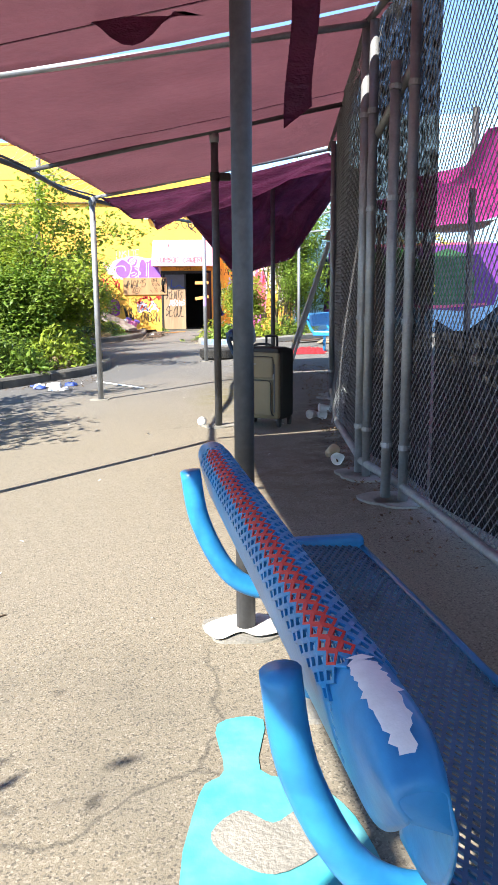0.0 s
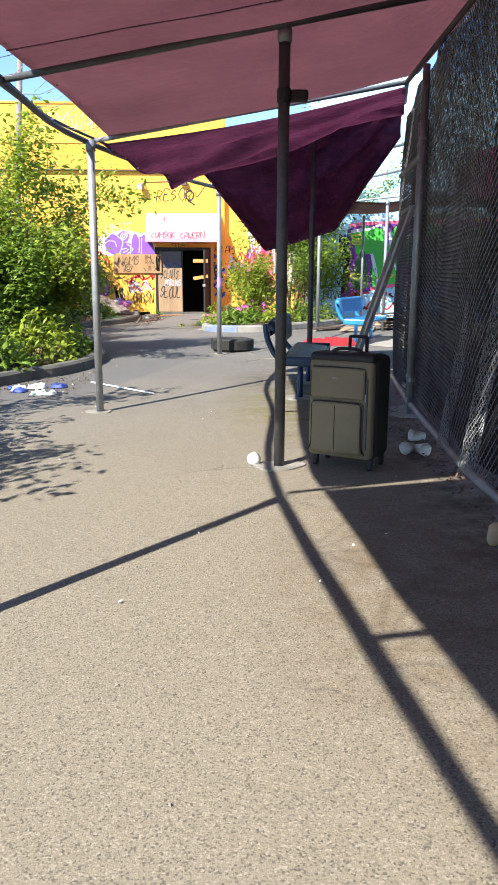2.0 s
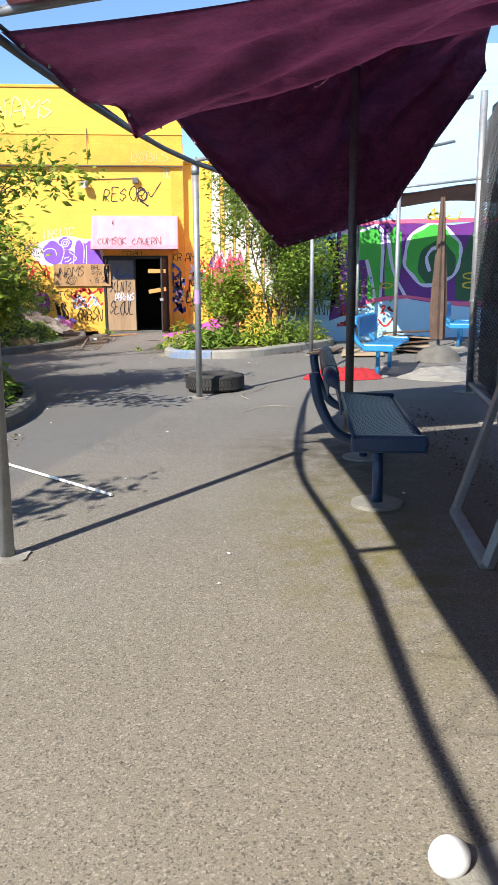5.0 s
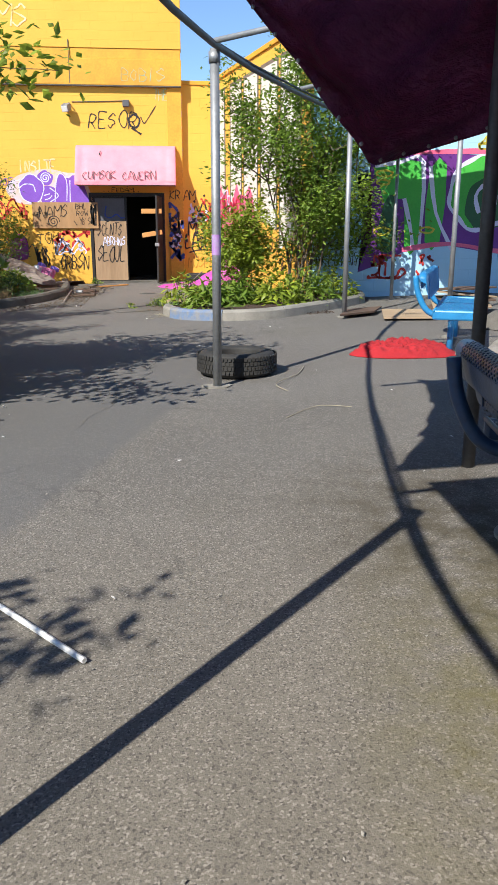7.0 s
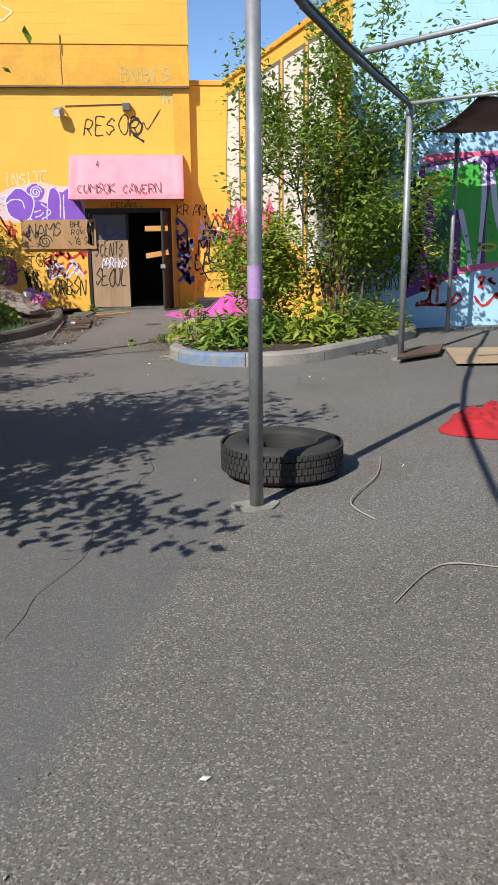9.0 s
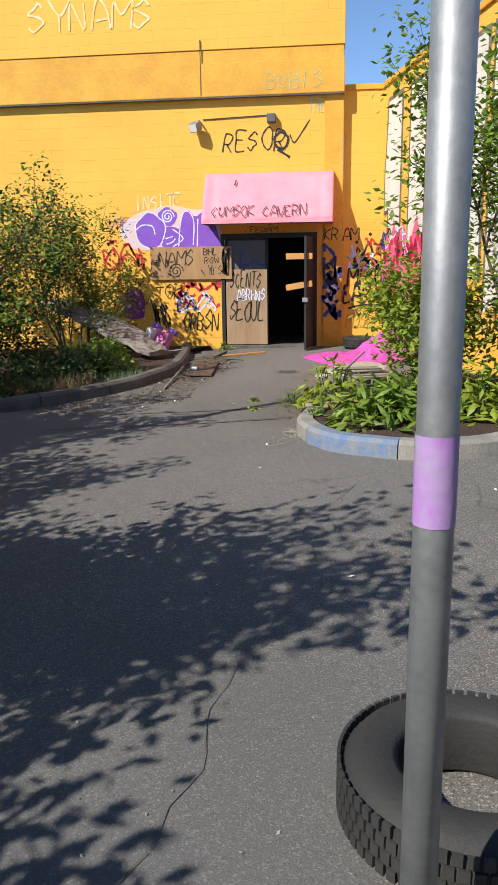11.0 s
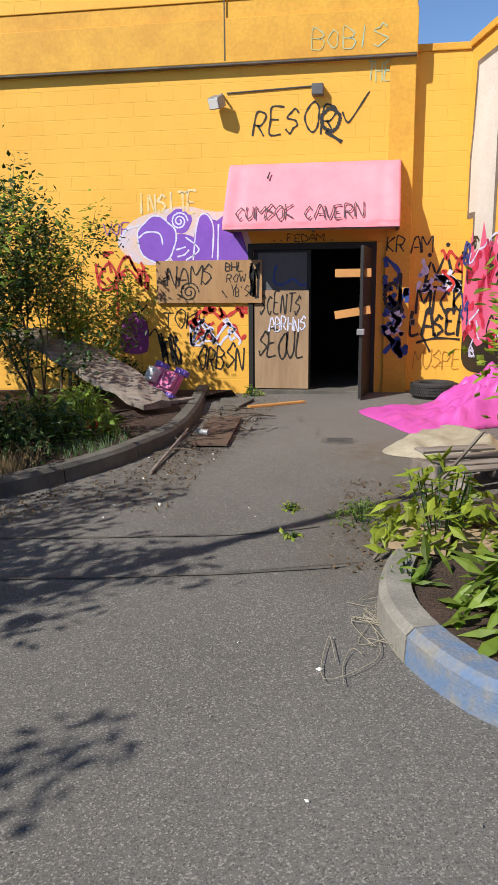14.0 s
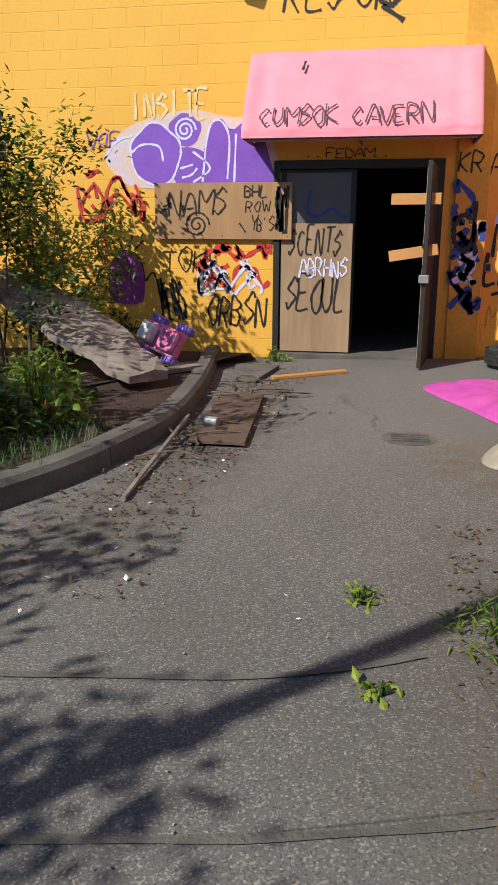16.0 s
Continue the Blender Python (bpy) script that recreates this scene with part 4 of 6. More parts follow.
def bench(seat_mat, frame_mat, label, m, group="blue park benches", low_mat=None):
    e = thing("bench", m, label, "bench", group)
    Ln = BENCH_LEN
    hb = Ln / 2

    def seat_at(a, b):
        return (0.015 + b, -hb + 0.05 + a, 0.445 + 0.012 * math.cos(b * 8.5) - 0.02 * max(0, (b - 0.33) / 0.05) ** 2)
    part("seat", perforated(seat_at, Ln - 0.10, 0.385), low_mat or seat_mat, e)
    W = SHELL_AT[-1]
    lo = SHELL_AT[9]
    part("backrest", perforated(lambda a, b: shell(-hb + 0.18 + a, lo + b), Ln - 0.36, W - lo), seat_mat, e)

    def strip(y0, y1, w0, w1, ny, nw):
        bm = bmesh.new()
        g = [[bm.verts.new(shell(lerp(y0, y1, i / ny), lerp(w0, w1, j / nw), 0.0015)) for i in range(ny + 1)] for j in range(nw + 1)]
        for j in range(nw):
            for i in range(ny):
                bm.faces.new((g[j][i], g[j][i + 1], g[j + 1][i + 1], g[j + 1][i]))
        bmesh.ops.recalc_face_normals(bm, faces=bm.faces)
        bmesh.ops.solidify(bm, geom=bm.faces[:], thickness=0.006)
        return bm
    part("back_hem", strip(-hb + 0.19, hb - 0.19, 0.0, lo + 0.012, 30, 8), frame_mat, e, smooth=True)
    part("lower_hem", strip(-hb + 0.19, hb - 0.19, W - 0.03, W, 30, 3), frame_mat, e, smooth=True)
    for s in (-1, 1):
        part("back_end", strip(s * (hb - 0.20), s * hb, 0.0, W, 16, 30), frame_mat, e, smooth=True)
        bm = bmesh.new()
        cap = [bm.verts.new(shell(s * (hb - 0.002), w)) for w in SHELL_AT]
        hub = bm.verts.new((-0.11, s * (hb + 0.006), 0.745))
        for a, b in zip(cap, cap[1:] + cap[:1]):
            bm.faces.new((a, b, hub))
        bmesh.ops.recalc_face_normals(bm, faces=bm.faces)
        part("end_cap", bm, frame_mat, e, smooth=True)
    for x, z in ((0.012, 0.452), (0.402, 0.418)):
        part("seat_rim", tube(bmesh.new(), [(x, -hb, z), (x, hb, z)], 0.013, 8), frame_mat, e, smooth=True)
    for s in (-1, 1):
        y = s * (hb - 0.03)
        part("seat_end", boxed(-0.002, 0.412, y - 0.03, y + 0.03, 0.365, 0.462, 0.018), frame_mat, e)
        y = s * (hb - 0.28)
        part("arm_tube", tube(bmesh.new(), smooth_line([(-0.205, y, 0.77), (-0.180, y, 0.62), (-0.11, y, 0.47), (-0.03, y, 0.40), (0.08, y, 0.38), (0.22, y, 0.385), (0.38, y, 0.40)], 5), 0.03, 16), frame_mat, e, smooth=True)
        leg = part("leg", tube(bmesh.new(), [(0.17, y, -0.02), (0.17, y, 0.385)], 0.031, 14), frame_mat, e, smooth=True)
        bm = bmesh.new()
        slab([(0.17 + 0.15 * math.cos(a), y + 0.15 * math.sin(a)) for a in (math.pi * k / 10 for k in range(20))], -0.03, 0.02, bm)
        part("footing", bm, CONCRETE, leg, "round concrete footing")
    return e


def on_ground(x, y, rz=0.0, up=0.0):
    return pose(x, y, H(x, y) + up, 0, 0, rz)


BENCH_1 = on_ground(0.665, -1.22, 10.5)
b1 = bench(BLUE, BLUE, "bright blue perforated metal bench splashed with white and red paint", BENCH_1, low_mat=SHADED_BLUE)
bench(DEEP_SHADE_BLUE, DEEP_SHADE_BLUE, "blue perforated metal bench, coat darkened for the canopy's shade", on_ground(0.46, 8.17, -9))
bench(BLUE, BLUE, "bright blue perforated metal bench in the sun by the mural", on_ground(2.05, 14.05, -22))
bench(BLUE, BLUE, "bright blue metal bench near the far wall", on_ground(4.55, 18.0, -22))


# ---- suitcase ----
def rounded(x0, x1, y0, y1, z0, z1, bevel, seg=5):
    bm = boxed(x0, x1, y0, y1, z0, z1)
    bmesh.ops.bevel(bm, geom=bm.edges[:], offset=bevel, segments=seg, affect="EDGES", profile=0.5)
    return bm


def suitcase():
    e = thing("suitcase", on_ground(0.64, 4.66, -30), "upright olive fabric suitcase with black trim and zips", "suitcase")
    w, d, h0, h1 = 0.235, 0.155, 0.075, 0.76
    part("body", rounded(-w, w, -d + 0.03, d, h0, h1, 0.05), CASE_SIDE, e, smooth=True)
    part("front_panel", rounded(-w + 0.006, w - 0.012, -d - 0.012, -d + 0.06, h0 + 0.01, h1 - 0.03, 0.034), CASE_FABRIC, e, smooth=True)
    part("lower_pocket", rounded(-w + 0.035, w - 0.07, -d - 0.045, -d + 0.02, h0 + 0.04, h0 + 0.39, 0.026), CASE_FABRIC, e, smooth=True)
    part("upper_pocket", rounded(-w + 0.03, w - 0.06, -d - 0.034, -d + 0.02, h0 + 0.405, h1 - 0.075, 0.02), CASE_FABRIC, e, smooth=True)

    def trim(x0, x1, z0, z1, y, r=0.006, c=0.045, flare=0.0):
        return tube(bmesh.new(), smooth_line([(x0 - flare, y, z0), (x0, y, z0 + 0.06), (x0, y, z1 - c), (x0 + c * 0.3, y, z1 - c * 0.3), (x0 + c, y, z1), (x1 - c, y, z1), (x1 - c * 0.3, y, z1 - c * 0.3), (x1, y, z1 - c), (x1, y, z0 + 0.06), (x1 + flare, y, z0)], 4), r, 6)
    part("zip", trim(-w + 0.045, w - 0.078, h0 + 0.05, h0 + 0.385, -d - 0.037, flare=0.03), BLACK, e)
    part("zip", trim(-w + 0.03, w - 0.06, h0 + 0.41, h1 - 0.075, -d - 0.022, 0.005), BLACK, e)
    part("zip", trim(-w + 0.004, w - 0.008, h0 + 0.03, h1 - 0.03, -d + 0.012, 0.010), BLACK, e)
    part("piping", rounded(w - 0.058, w - 0.044, -d - 0.022, -d - 0.008, h0 + 0.08, h1 - 0.14, 0.005, 2), GREY_PAINT, e)
    part("zip_puller", rounded(w - 0.060, w - 0.048, -d - 0.034, -d - 0.024, h0 + 0.40, h0 + 0.45, 0.004, 2), STEEL, e)
    part("seam", boxed(-0.026, -0.022, -d - 0.0475, -d - 0.042, h0 + 0.07, h0 + 0.36), BLACK, e)
    part("badge", boxed(-0.05, -0.005, -d - 0.037, -d - 0.032, h0 + 0.535, h0 + 0.545, 0.001), STEEL, e)
    part("top_panel", rounded(-w + 0.006, w - 0.012, -d + 0.0, -d + 0.2, h1 - 0.05, h1 + 0.014, 0.026), BLACK, e, smooth=True)
    part("handle", tube(bmesh.new(), smooth_line([(-0.05, 0.1, h1 - 0.02), (-0.05, 0.1, h1 + 0.08), (-0.04, 0.1, h1 + 0.105), (0.06, 0.1, h1 + 0.105), (0.07, 0.1, h1 + 0.08), (0.07, 0.1, h1 - 0.02)], 5), 0.012, 8), BLACK, e, smooth=True)
    part("strap_handle", tube(bmesh.new(), smooth_line([(-0.12, -0.06, h1 + 0.005), (-0.06, -0.06, h1 + 0.035), (0.06, -0.06, h1 + 0.035), (0.12, -0.06, h1 + 0.005)], 5), 0.012, 8), BLACK, e, smooth=True)
    for x in (-w + 0.04, w - 0.04):
        for y in (-d + 0.06, d - 0.04):
            bm = tube(bmesh.new(), [(x - 0.012, y, 0.028), (x + 0.012, y, 0.028)], 0.028, 12)
            wheel = part("wheel", bm, BLACK, e)
            part("fork", boxed(x - 0.02, x + 0.02, y - 0.02, y + 0.02, 0.045, 0.085, 0.006), BLACK, wheel)
    return e


suitcase()


# ---- tyres ----
def tyre(R, r0, wd, label, m):
    e = thing("tyre", m, label, "tyre")
    prof = [(r0, 0.02), (r0 + 0.02, 0.0), (lerp(r0, R, 0.6), -0.008), (R - 0.03, 0.008), (R - 0.008, 0.035), (R, 0.07), (R, wd - 0.07), (R - 0.008, wd - 0.035), (R - 0.03, wd - 0.008), (lerp(r0, R, 0.6), wd + 0.008), (r0 + 0.02, wd), (r0, wd - 0.02), (r0 + 0.035, wd * 0.5)]
    bm = bmesh.new()
    n = 48
    rings = [[bm.verts.new((q[0] * math.cos(a), q[0] * math.sin(a), q[1])) for q in prof] for a in (2 * math.pi * k / n for k in range(n))]
    for i in range(n):
        a, b = rings[i], rings[(i + 1) % n]
        for k in range(len(prof)):
            bm.faces.new((a[k], b[k], b[(k + 1) % len(prof)], a[(k + 1) % len(prof)]))
    bmesh.ops.recalc_face_normals(bm, faces=bm.faces)
    part("carcass", bm, RUBBER, e, smooth=True)
    bm = bmesh.new()
    for k in range(64):
        for j, z in enumerate((0.035, 0.075, 0.115, 0.155)):
            if z < wd - 0.02:
                box(bm, R - 0.003, R + 0.007, -0.013, 0.013, z, z + 0.032, 0, Matrix.Rotation(2 * math.pi * (k + 0.5 * (j % 2)) / 64, 4, "Z"))
    part("tread", bm, RUBBER, e)
    return e


ty = tyre(0.36, 0.20, 0.20, "black worn car tyre lying flat behind a post", on_ground(-0.235, 12.80, 0, 0.008))
tyre(0.32, 0.20, 0.20, "grey dusty car tyre lying by the wall", on_ground(-0.27, 25.45, 0, 0.008))


# ---- plants ----
def leaves(name, centres, size, material, parent, rng, droop=0.3, aspect=0.5, folded=True):
    """Many small pointed leaves, each a folded blade, in one mesh."""
    n = len(centres)
    c = np.asarray(centres, float)
    th, el = rng.uniform(0, 2 * np.pi, n), rng.normal(-droop, 0.45, n)
    L = size * rng.uniform(0.6, 1.3, n)
    d = np.stack([np.cos(th) * np.cos(el), np.sin(th) * np.cos(el), np.sin(el)], 1)
    s = np.stack([-np.sin(th), np.cos(th), rng.normal(0, 0.4, n)], 1)
    s /= np.linalg.norm(s, axis=1)[:, None]
    up = np.cross(d, s)
    Lc = L[:, None]
    w = Lc * aspect * 0.5
    V = np.stack([c, c + d * Lc * 0.45 + s * w - up * Lc * 0.04, c + d * Lc - up * Lc * 0.1, c + d * Lc * 0.45 - s * w - up * Lc * 0.04, c + d * Lc * 0.5 + up * Lc * 0.05], 1).reshape(-1, 3)
    b = np.arange(n) * 5
    F = np.concatenate([np.stack([b, b + 1, b + 4], 1), np.stack([b + 1, b + 2, b + 4], 1), np.stack([b + 2, b + 3, b + 4], 1), np.stack([b + 3, b, b + 4], 1)])
    me = bpy.data.meshes.new(name)
    me.from_pydata(V.tolist(), [], F.tolist())
    return put(name, me, material, parent)


def grow(bm, p, d, length, r, depth, rng, tips, spread=0.6, lift=0.15):
    """A limb that bends, tapers and forks."""
    pts, rs = [Vector(p)], [r]
    d = Vector(d).normalized()
    k = 5
    for i in range(k):
        d = (d + Vector(rng.normal(0, 0.12, 3)) + Vector((0, 0, lift * 0.3))).normalized()
        pts.append(pts[-1] + d * length / k)
        rs.append(r * (1 - 0.55 * (i + 1) / k))
        if depth <= 1:
            tips.append((pts[-1].copy(), depth))
    tube(bm, pts, rs, 6 if r > 0.012 else 4, caps=False)
    if depth > 0:
        for i in range(int(rng.integers(2, 5))):
            q = pts[int(rng.integers(2, k + 1))]
            dd = (d + Vector(rng.normal(0, spread, 3))).normalized()
            grow(bm, q, dd, length * rng.uniform(0.5, 0.75), r * 0.5, depth - 1, rng, tips, spread, lift)


def shrub(name, x, y, height, radius, stems, per_tip, leaf, material, label, seed, base_up=0.12, squash=1.0, cloud=0.12, category="shrub", lean=(0, 0), depth=2, r0=0.02, droop=0.3, aspect=0.5):
    rng = np.random.default_rng(seed)
    e = thing(name, pose(x, y, H(x, y) + base_up), label, category)
    bm = bmesh.new()
    tips = []
    for s in range(stems):
        a = rng.uniform(0, 2 * np.pi)
        q = rng.uniform(0, radius * 0.35)
        tilt = rng.uniform(0.05, 0.9) * radius / height
        grow(bm, (q * math.cos(a), q * math.sin(a), -0.05), (math.cos(a) * tilt + lean[0], math.sin(a) * tilt + lean[1], 1), height * rng.uniform(0.5, 0.72), r0 * rng.uniform(0.7, 1.2), depth, rng, tips)
    part("stem" if stems > 1 else "trunk", bm, BARK, e)
    T = np.array([t[0] for t in tips])
    C = np.repeat(T, per_tip, 0) + rng.normal(0, cloud, (len(T) * per_tip, 3))
    C[:, 2] = np.maximum(C[:, 2], 0.03)
    leaves("crown", C, leaf, material, e, rng, droop, aspect)
    return e


# island
shrub("tree", 1.2, 19.1, 3.6, 0.55, 8, 25, 0.092, LEAF, "slender multi-stemmed young tree with many green leaves", 3, 0.15, cloud=0.13, category="tree", depth=2, r0=0.026, droop=0.15, aspect=0.55)
shrub("shrub", 0.35, 18.9, 1.35, 0.42, 6, 17, 0.09, LEAF_LIGHT, "bright green leafy shrub at the tip of the island", 4, 0.12, lean=(-0.12, 0), category="shrub", r0=0.014, droop=0.15, aspect=0.55)
shrub("shrub", 1.45, 19.1, 2.1, 0.6, 5, 17, 0.085, LEAF, "green leafy shrub beside the young tree", 14, 0.12, droop=0.15, aspect=0.55)


def low_plant(name, x, y, r, h, n, leaf, material, label, seed, aspect=0.32, category="plant", up=0.12):
    rng = np.random.default_rng(seed)
    e = thing(name, pose(x, y, H(x, y) + up), label, category)
    a, q = rng.uniform(0, 2 * np.pi, n), r * np.sqrt(rng.uniform(0, 1, n))
    z = h * (1 - (q / r) ** 2) * rng.uniform(0.35, 1.05, n)
    leaves("leaves", np.stack([q * np.cos(a), q * np.sin(a), z], 1), leaf, material, e, rng, 0.25, aspect)
    bm = bmesh.new()
    for k in range(14):
        b = rng.uniform(0, 2 * np.pi)
        t = r * 0.6 * rng.uniform(0.2, 1)
        tube(bm, [(t * 0.3 * math.cos(b), t * 0.3 * math.sin(b), -0.04), (t * math.cos(b), t * math.sin(b), h * 0.75)], 0.005, 4)
    part("stalk", bm, LEAF_DARK, e)
    return e


low_plant("groundcover_plant", -0.28, 17.75, 0.42, 0.42, 330, 0.20, LEAF, "dense low plant with long glossy pointed leaves", 5)
low_plant("groundcover_plant", 0.12, 18.0, 0.42, 0.50, 300, 0.20, LEAF, "dense low plant with long glossy pointed leaves", 6)
low_plant("groundcover_plant", 0.75, 17.95, 0.45, 0.55, 330, 0.16, LEAF_LIGHT, "yellow-green broad-leaved low shrub on the mulch", 7, 0.42)
low_plant("groundcover_plant", 1.35, 18.4, 0.5, 0.6, 420, 0.13, LEAF, "green leafy low shrub by the kerb", 8, 0.42)
low_plant("groundcover_plant", 1.9, 18.95, 0.42, 0.5, 320, 0.12, LEAF_LIGHT, "yellow-green weeds by the kerb", 9, 0.4)
low_plant("groundcover_plant", 0.3, 18.9, 0.6, 0.55, 420, 0.13, LEAF, "green undergrowth round the tree stems", 10, 0.45)
low_plant("groundcover_plant", -0.68, 18.8, 0.38, 0.5, 260, 0.12, LEAF_LIGHT, "bright young shoots among debris", 11, 0.45)
low_plant("weed", -1.12, 19.55, 0.22, 0.16, 260, 0.06, LEAF, "small green weed clump in the asphalt", 12, 0.12, up=0.0)
low_plant("weed", -0.85, 18.25, 0.22, 0.10, 40, 0.14, LEAF, "flat rosette weed by the kerb", 13, 0.3, up=0.1)
low_plant("weed", -1.62, 19.8, 0.10, 0.05, 40, 0.05, LEAF_LIGHT, "tiny weed in an asphalt crack", 15, 0.5, up=0.0)
low_plant("weed", -1.55, 19.15, 0.09, 0.05, 30, 0.05, LEAF_LIGHT, "tiny weed in an asphalt crack", 16, 0.5, up=0.0)
low_plant("weed", -2.85, 25.7, 0.15, 0.18, 60, 0.08, LEAF, "small weed at the foot of the door", 17, 0.4, up=0.0)

# west bed
for k, (x, y, h, r, m) in enumerate(((-3.95, 10.9, 1.6, 0.6, LEAF), (-3.9, 12.25, 3.15, 0.6, LEAF_LIGHT), (-3.7, 13.0, 2.0, 0.8, LEAF_LIGHT), (-4.9, 11.9, 2.1, 1.0, LEAF_LIGHT), (-5.2, 13.0, 2.1, 1.1, LEAF), (-4.5, 9.3, 1.1, 0.7, LEAF), (-6.4, 11.0, 3.2, 1.3, LEAF_LIGHT), (-6.0, 14.0, 2.6, 1.0, LEAF), (-5.7, 13.3, 2.8, 0.6, LEAF))):
    shrub("bush", x, y, h, r, 8, 20, 0.105, m, "tall dense green bush in the planting bed", 30 + k, 0.1, cloud=0.13, droop=0.15, aspect=0.58, category="bush", r0=0.022)
for k, (x, y) in enumerate(((-3.0, 10.6), (-3.0, 11.5), (-3.15, 12.4), (-3.4, 9.6), (-3.6, 13.3))):
    low_plant("undergrowth", x, y, 0.6, 0.75, 700, 0.12, LEAF if k % 2 else LEAF_LIGHT, "green undergrowth spilling towards the kerb", 50 + k, 0.5)
# trees beside the walk that shade the asphalt
for k, (x, y, h) in enumerate(((-3.55, -2.6, 2.9), (-4.1, 1.9, 2.9), (-4.3, 4.6, 2.6), (-5.25, 15.7, 3.3), (-5.5, 16.9, 3.0))):
    shrub("bush", x, y, h, 1.0, 8, 13, 0.115, LEAF, "tall loose green bush beside the walk", 70 + k, -0.02, cloud=0.12, category="bush", r0=0.02)
# far bed
for k, (x, y, h, r, m) in enumerate(((-5.35, 24.7, 2.3, 0.6, LEAF), (-5.6, 20.0, 2.8, 0.5, LEAF), (-5.4, 24.2, 2.6, 0.8, LEAF_DARK), (-5.4, 20.8, 1.4, 0.7, LEAF_DARK), (-6.6, 22.0, 3.0, 1.0, LEAF_DARK), (-7.2, 24.4, 3.0, 1.0, LEAF), (-6.8, 19.6, 2.8, 1.0, LEAF), (-5.8, 18.6, 2.2, 0.7, LEAF_DARK))):
    shrub("bush", x, y, h, r, 6, 13, 0.085, m, "green leafy bush on the bank by the wall", 90 + k, 0.1, cloud=0.11, droop=0.15, category="bush", r0=0.02)
for k, (x, y) in enumerate(((-4.35, 20.9), (-4.2, 21.5), (-4.7, 20.2), (-4.9, 21.6), (-5.0, 25.2), (-4.7, 25.5), (-5.2, 19.6))):
    low_plant("undergrowth", x, y, 0.5, 0.5, 480, 0.10, LEAF_DARK, "dark green undergrowth on the bank", 120 + k, 0.4)


for k, (x, y) in enumerate(((-4.05, 22.0), (-4.3, 22.7), (-4.55, 21.9))):
    low_plant("undergrowth", x, y, 0.42, 0.5, 420, 0.11, LEAF, "mid green undergrowth behind the kerb", 140 + k, 0.45)


def grass(name, x0, x1, y0, y1, n, h, material, label, seed, inside=None):
    rng = np.random.default_rng(seed)
    vs, fs = [], []
    for k in range(n):
        x, y = rng.uniform(x0, x1), rng.uniform(y0, y1)
        a = rng.uniform(0, 6.28)
        hh = h * rng.uniform(0.4, 1.2)
        b = len(vs)
        z = H(x, y) + 0.10
        vs.extend(((x - 0.004, y, z), (x + 0.004, y, z), (x + 0.4 * hh * math.cos(a), y + 0.4 * hh * math.sin(a), z + hh)))
        fs.append((b, b + 1, b + 2))
    me = bpy.data.meshes.new(name)
    me.from_pydata(vs, [], fs)
    return tagged(put(name, me, material), label, "grass", kind="stuff")


grass("grass", -3.95, -3.45, 20.9, 22.0, 350, 0.12, LEAF_DARK, "fine green grass tuft on the bank", 1)
DRY = mat("dry_grass", (0.22, 0.15, 0.07), (0.15, 0.10, 0.05), rough=0.9, bump=0)
grass("dry_grass", -4.7, -3.9, 20.0, 20.9, 900, 0.2, DRY, "dry brown grass behind the kerb", 2)


# ---- painted walls ----
def spiral(cx, cz, r, turns=2.2, n=26, flip=1):
    return [(cx + r * (1 - k / n * 0.85) * math.cos(flip * k / n * turns * 6.283), cz + r * (1 - k / n * 0.85) * math.sin(flip * k / n * turns * 6.283)) for k in range(n + 1)]


def oval(cx, cz, rx, rz, n=14, wob=0.06):
    return [(cx + rx * math.cos(6.283 * k / n) * (1 + wob * math.sin(k * 2.3)), cz + rz * math.sin(6.283 * k / n) * (1 + wob * math.cos(k * 1.7))) for k in range(n)]


def splash(label, x0, x1, z0, z1, n, w, material, pl, seed, name="graffiti_tag"):
    """Loose zigzag spray lines that cannot be read."""
    rng = random.Random(seed)
    lines = []
    for k in range(n):
        cx, cz = rng.uniform(x0, x1), rng.uniform(z0, z1)
        q = [(cx, cz)]
        for j in range(rng.randint(3, 6)):
            q.append((min(x1, max(x0, q[-1][0] + rng.uniform(-0.16, 0.2))), min(z1, max(z0, q[-1][1] + rng.uniform(-0.22, 0.22)))))
        lines.append(q)
    return strokes(label, lines, w, material, pl, name=name)


CHARCOAL = mat("charcoal_spray", (0.06, 0.05, 0.055), (0.14, 0.07, 0.08), rough=0.8, big=9)
FADED = mat("faded_white_spray", (0.80, 0.68, 0.42), (0.80, 0.52, 0.12), rough=0.7, big=4)
CYAN_FADED = mat("faded_cyan_spray", (0.32, 0.60, 0.50), (0.62, 0.46, 0.10), rough=0.7, big=5)
TAN_LINE = mat("brown_spray", (0.48, 0.24, 0.03), rough=0.7)
patch("pale lilac halo round a purple throw-up", [(-4.95, 2.25), (-4.7, 2.55), (-4.3, 2.68), (-3.9, 2.74), (-3.5, 2.66), (-3.15, 2.62), (-2.95, 2.3), (-2.93, 1.92), (-3.6, 1.9), (-4.2, 1.9), (-4.7, 1.95)], mat("lilac_haze", (0.62, 0.55, 0.68), (0.78, 0.50, 0.22), rough=0.7, big=4), MAIN, 0.0031)
patch("purple bubble letter", oval(-4.34, 2.27, 0.29, 0.32), P_PURPLE, MAIN, 0.0046)
patch("purple bubble letter", oval(-3.99, 2.53, 0.19, 0.17), P_PURPLE, MAIN, 0.0049)
patch("purple bubble letter", [(-4.1, 2.3), (-3.85, 2.33), (-3.62, 2.15), (-3.72, 1.95), (-4.1, 1.96)], P_PURPLE, MAIN, 0.0052)
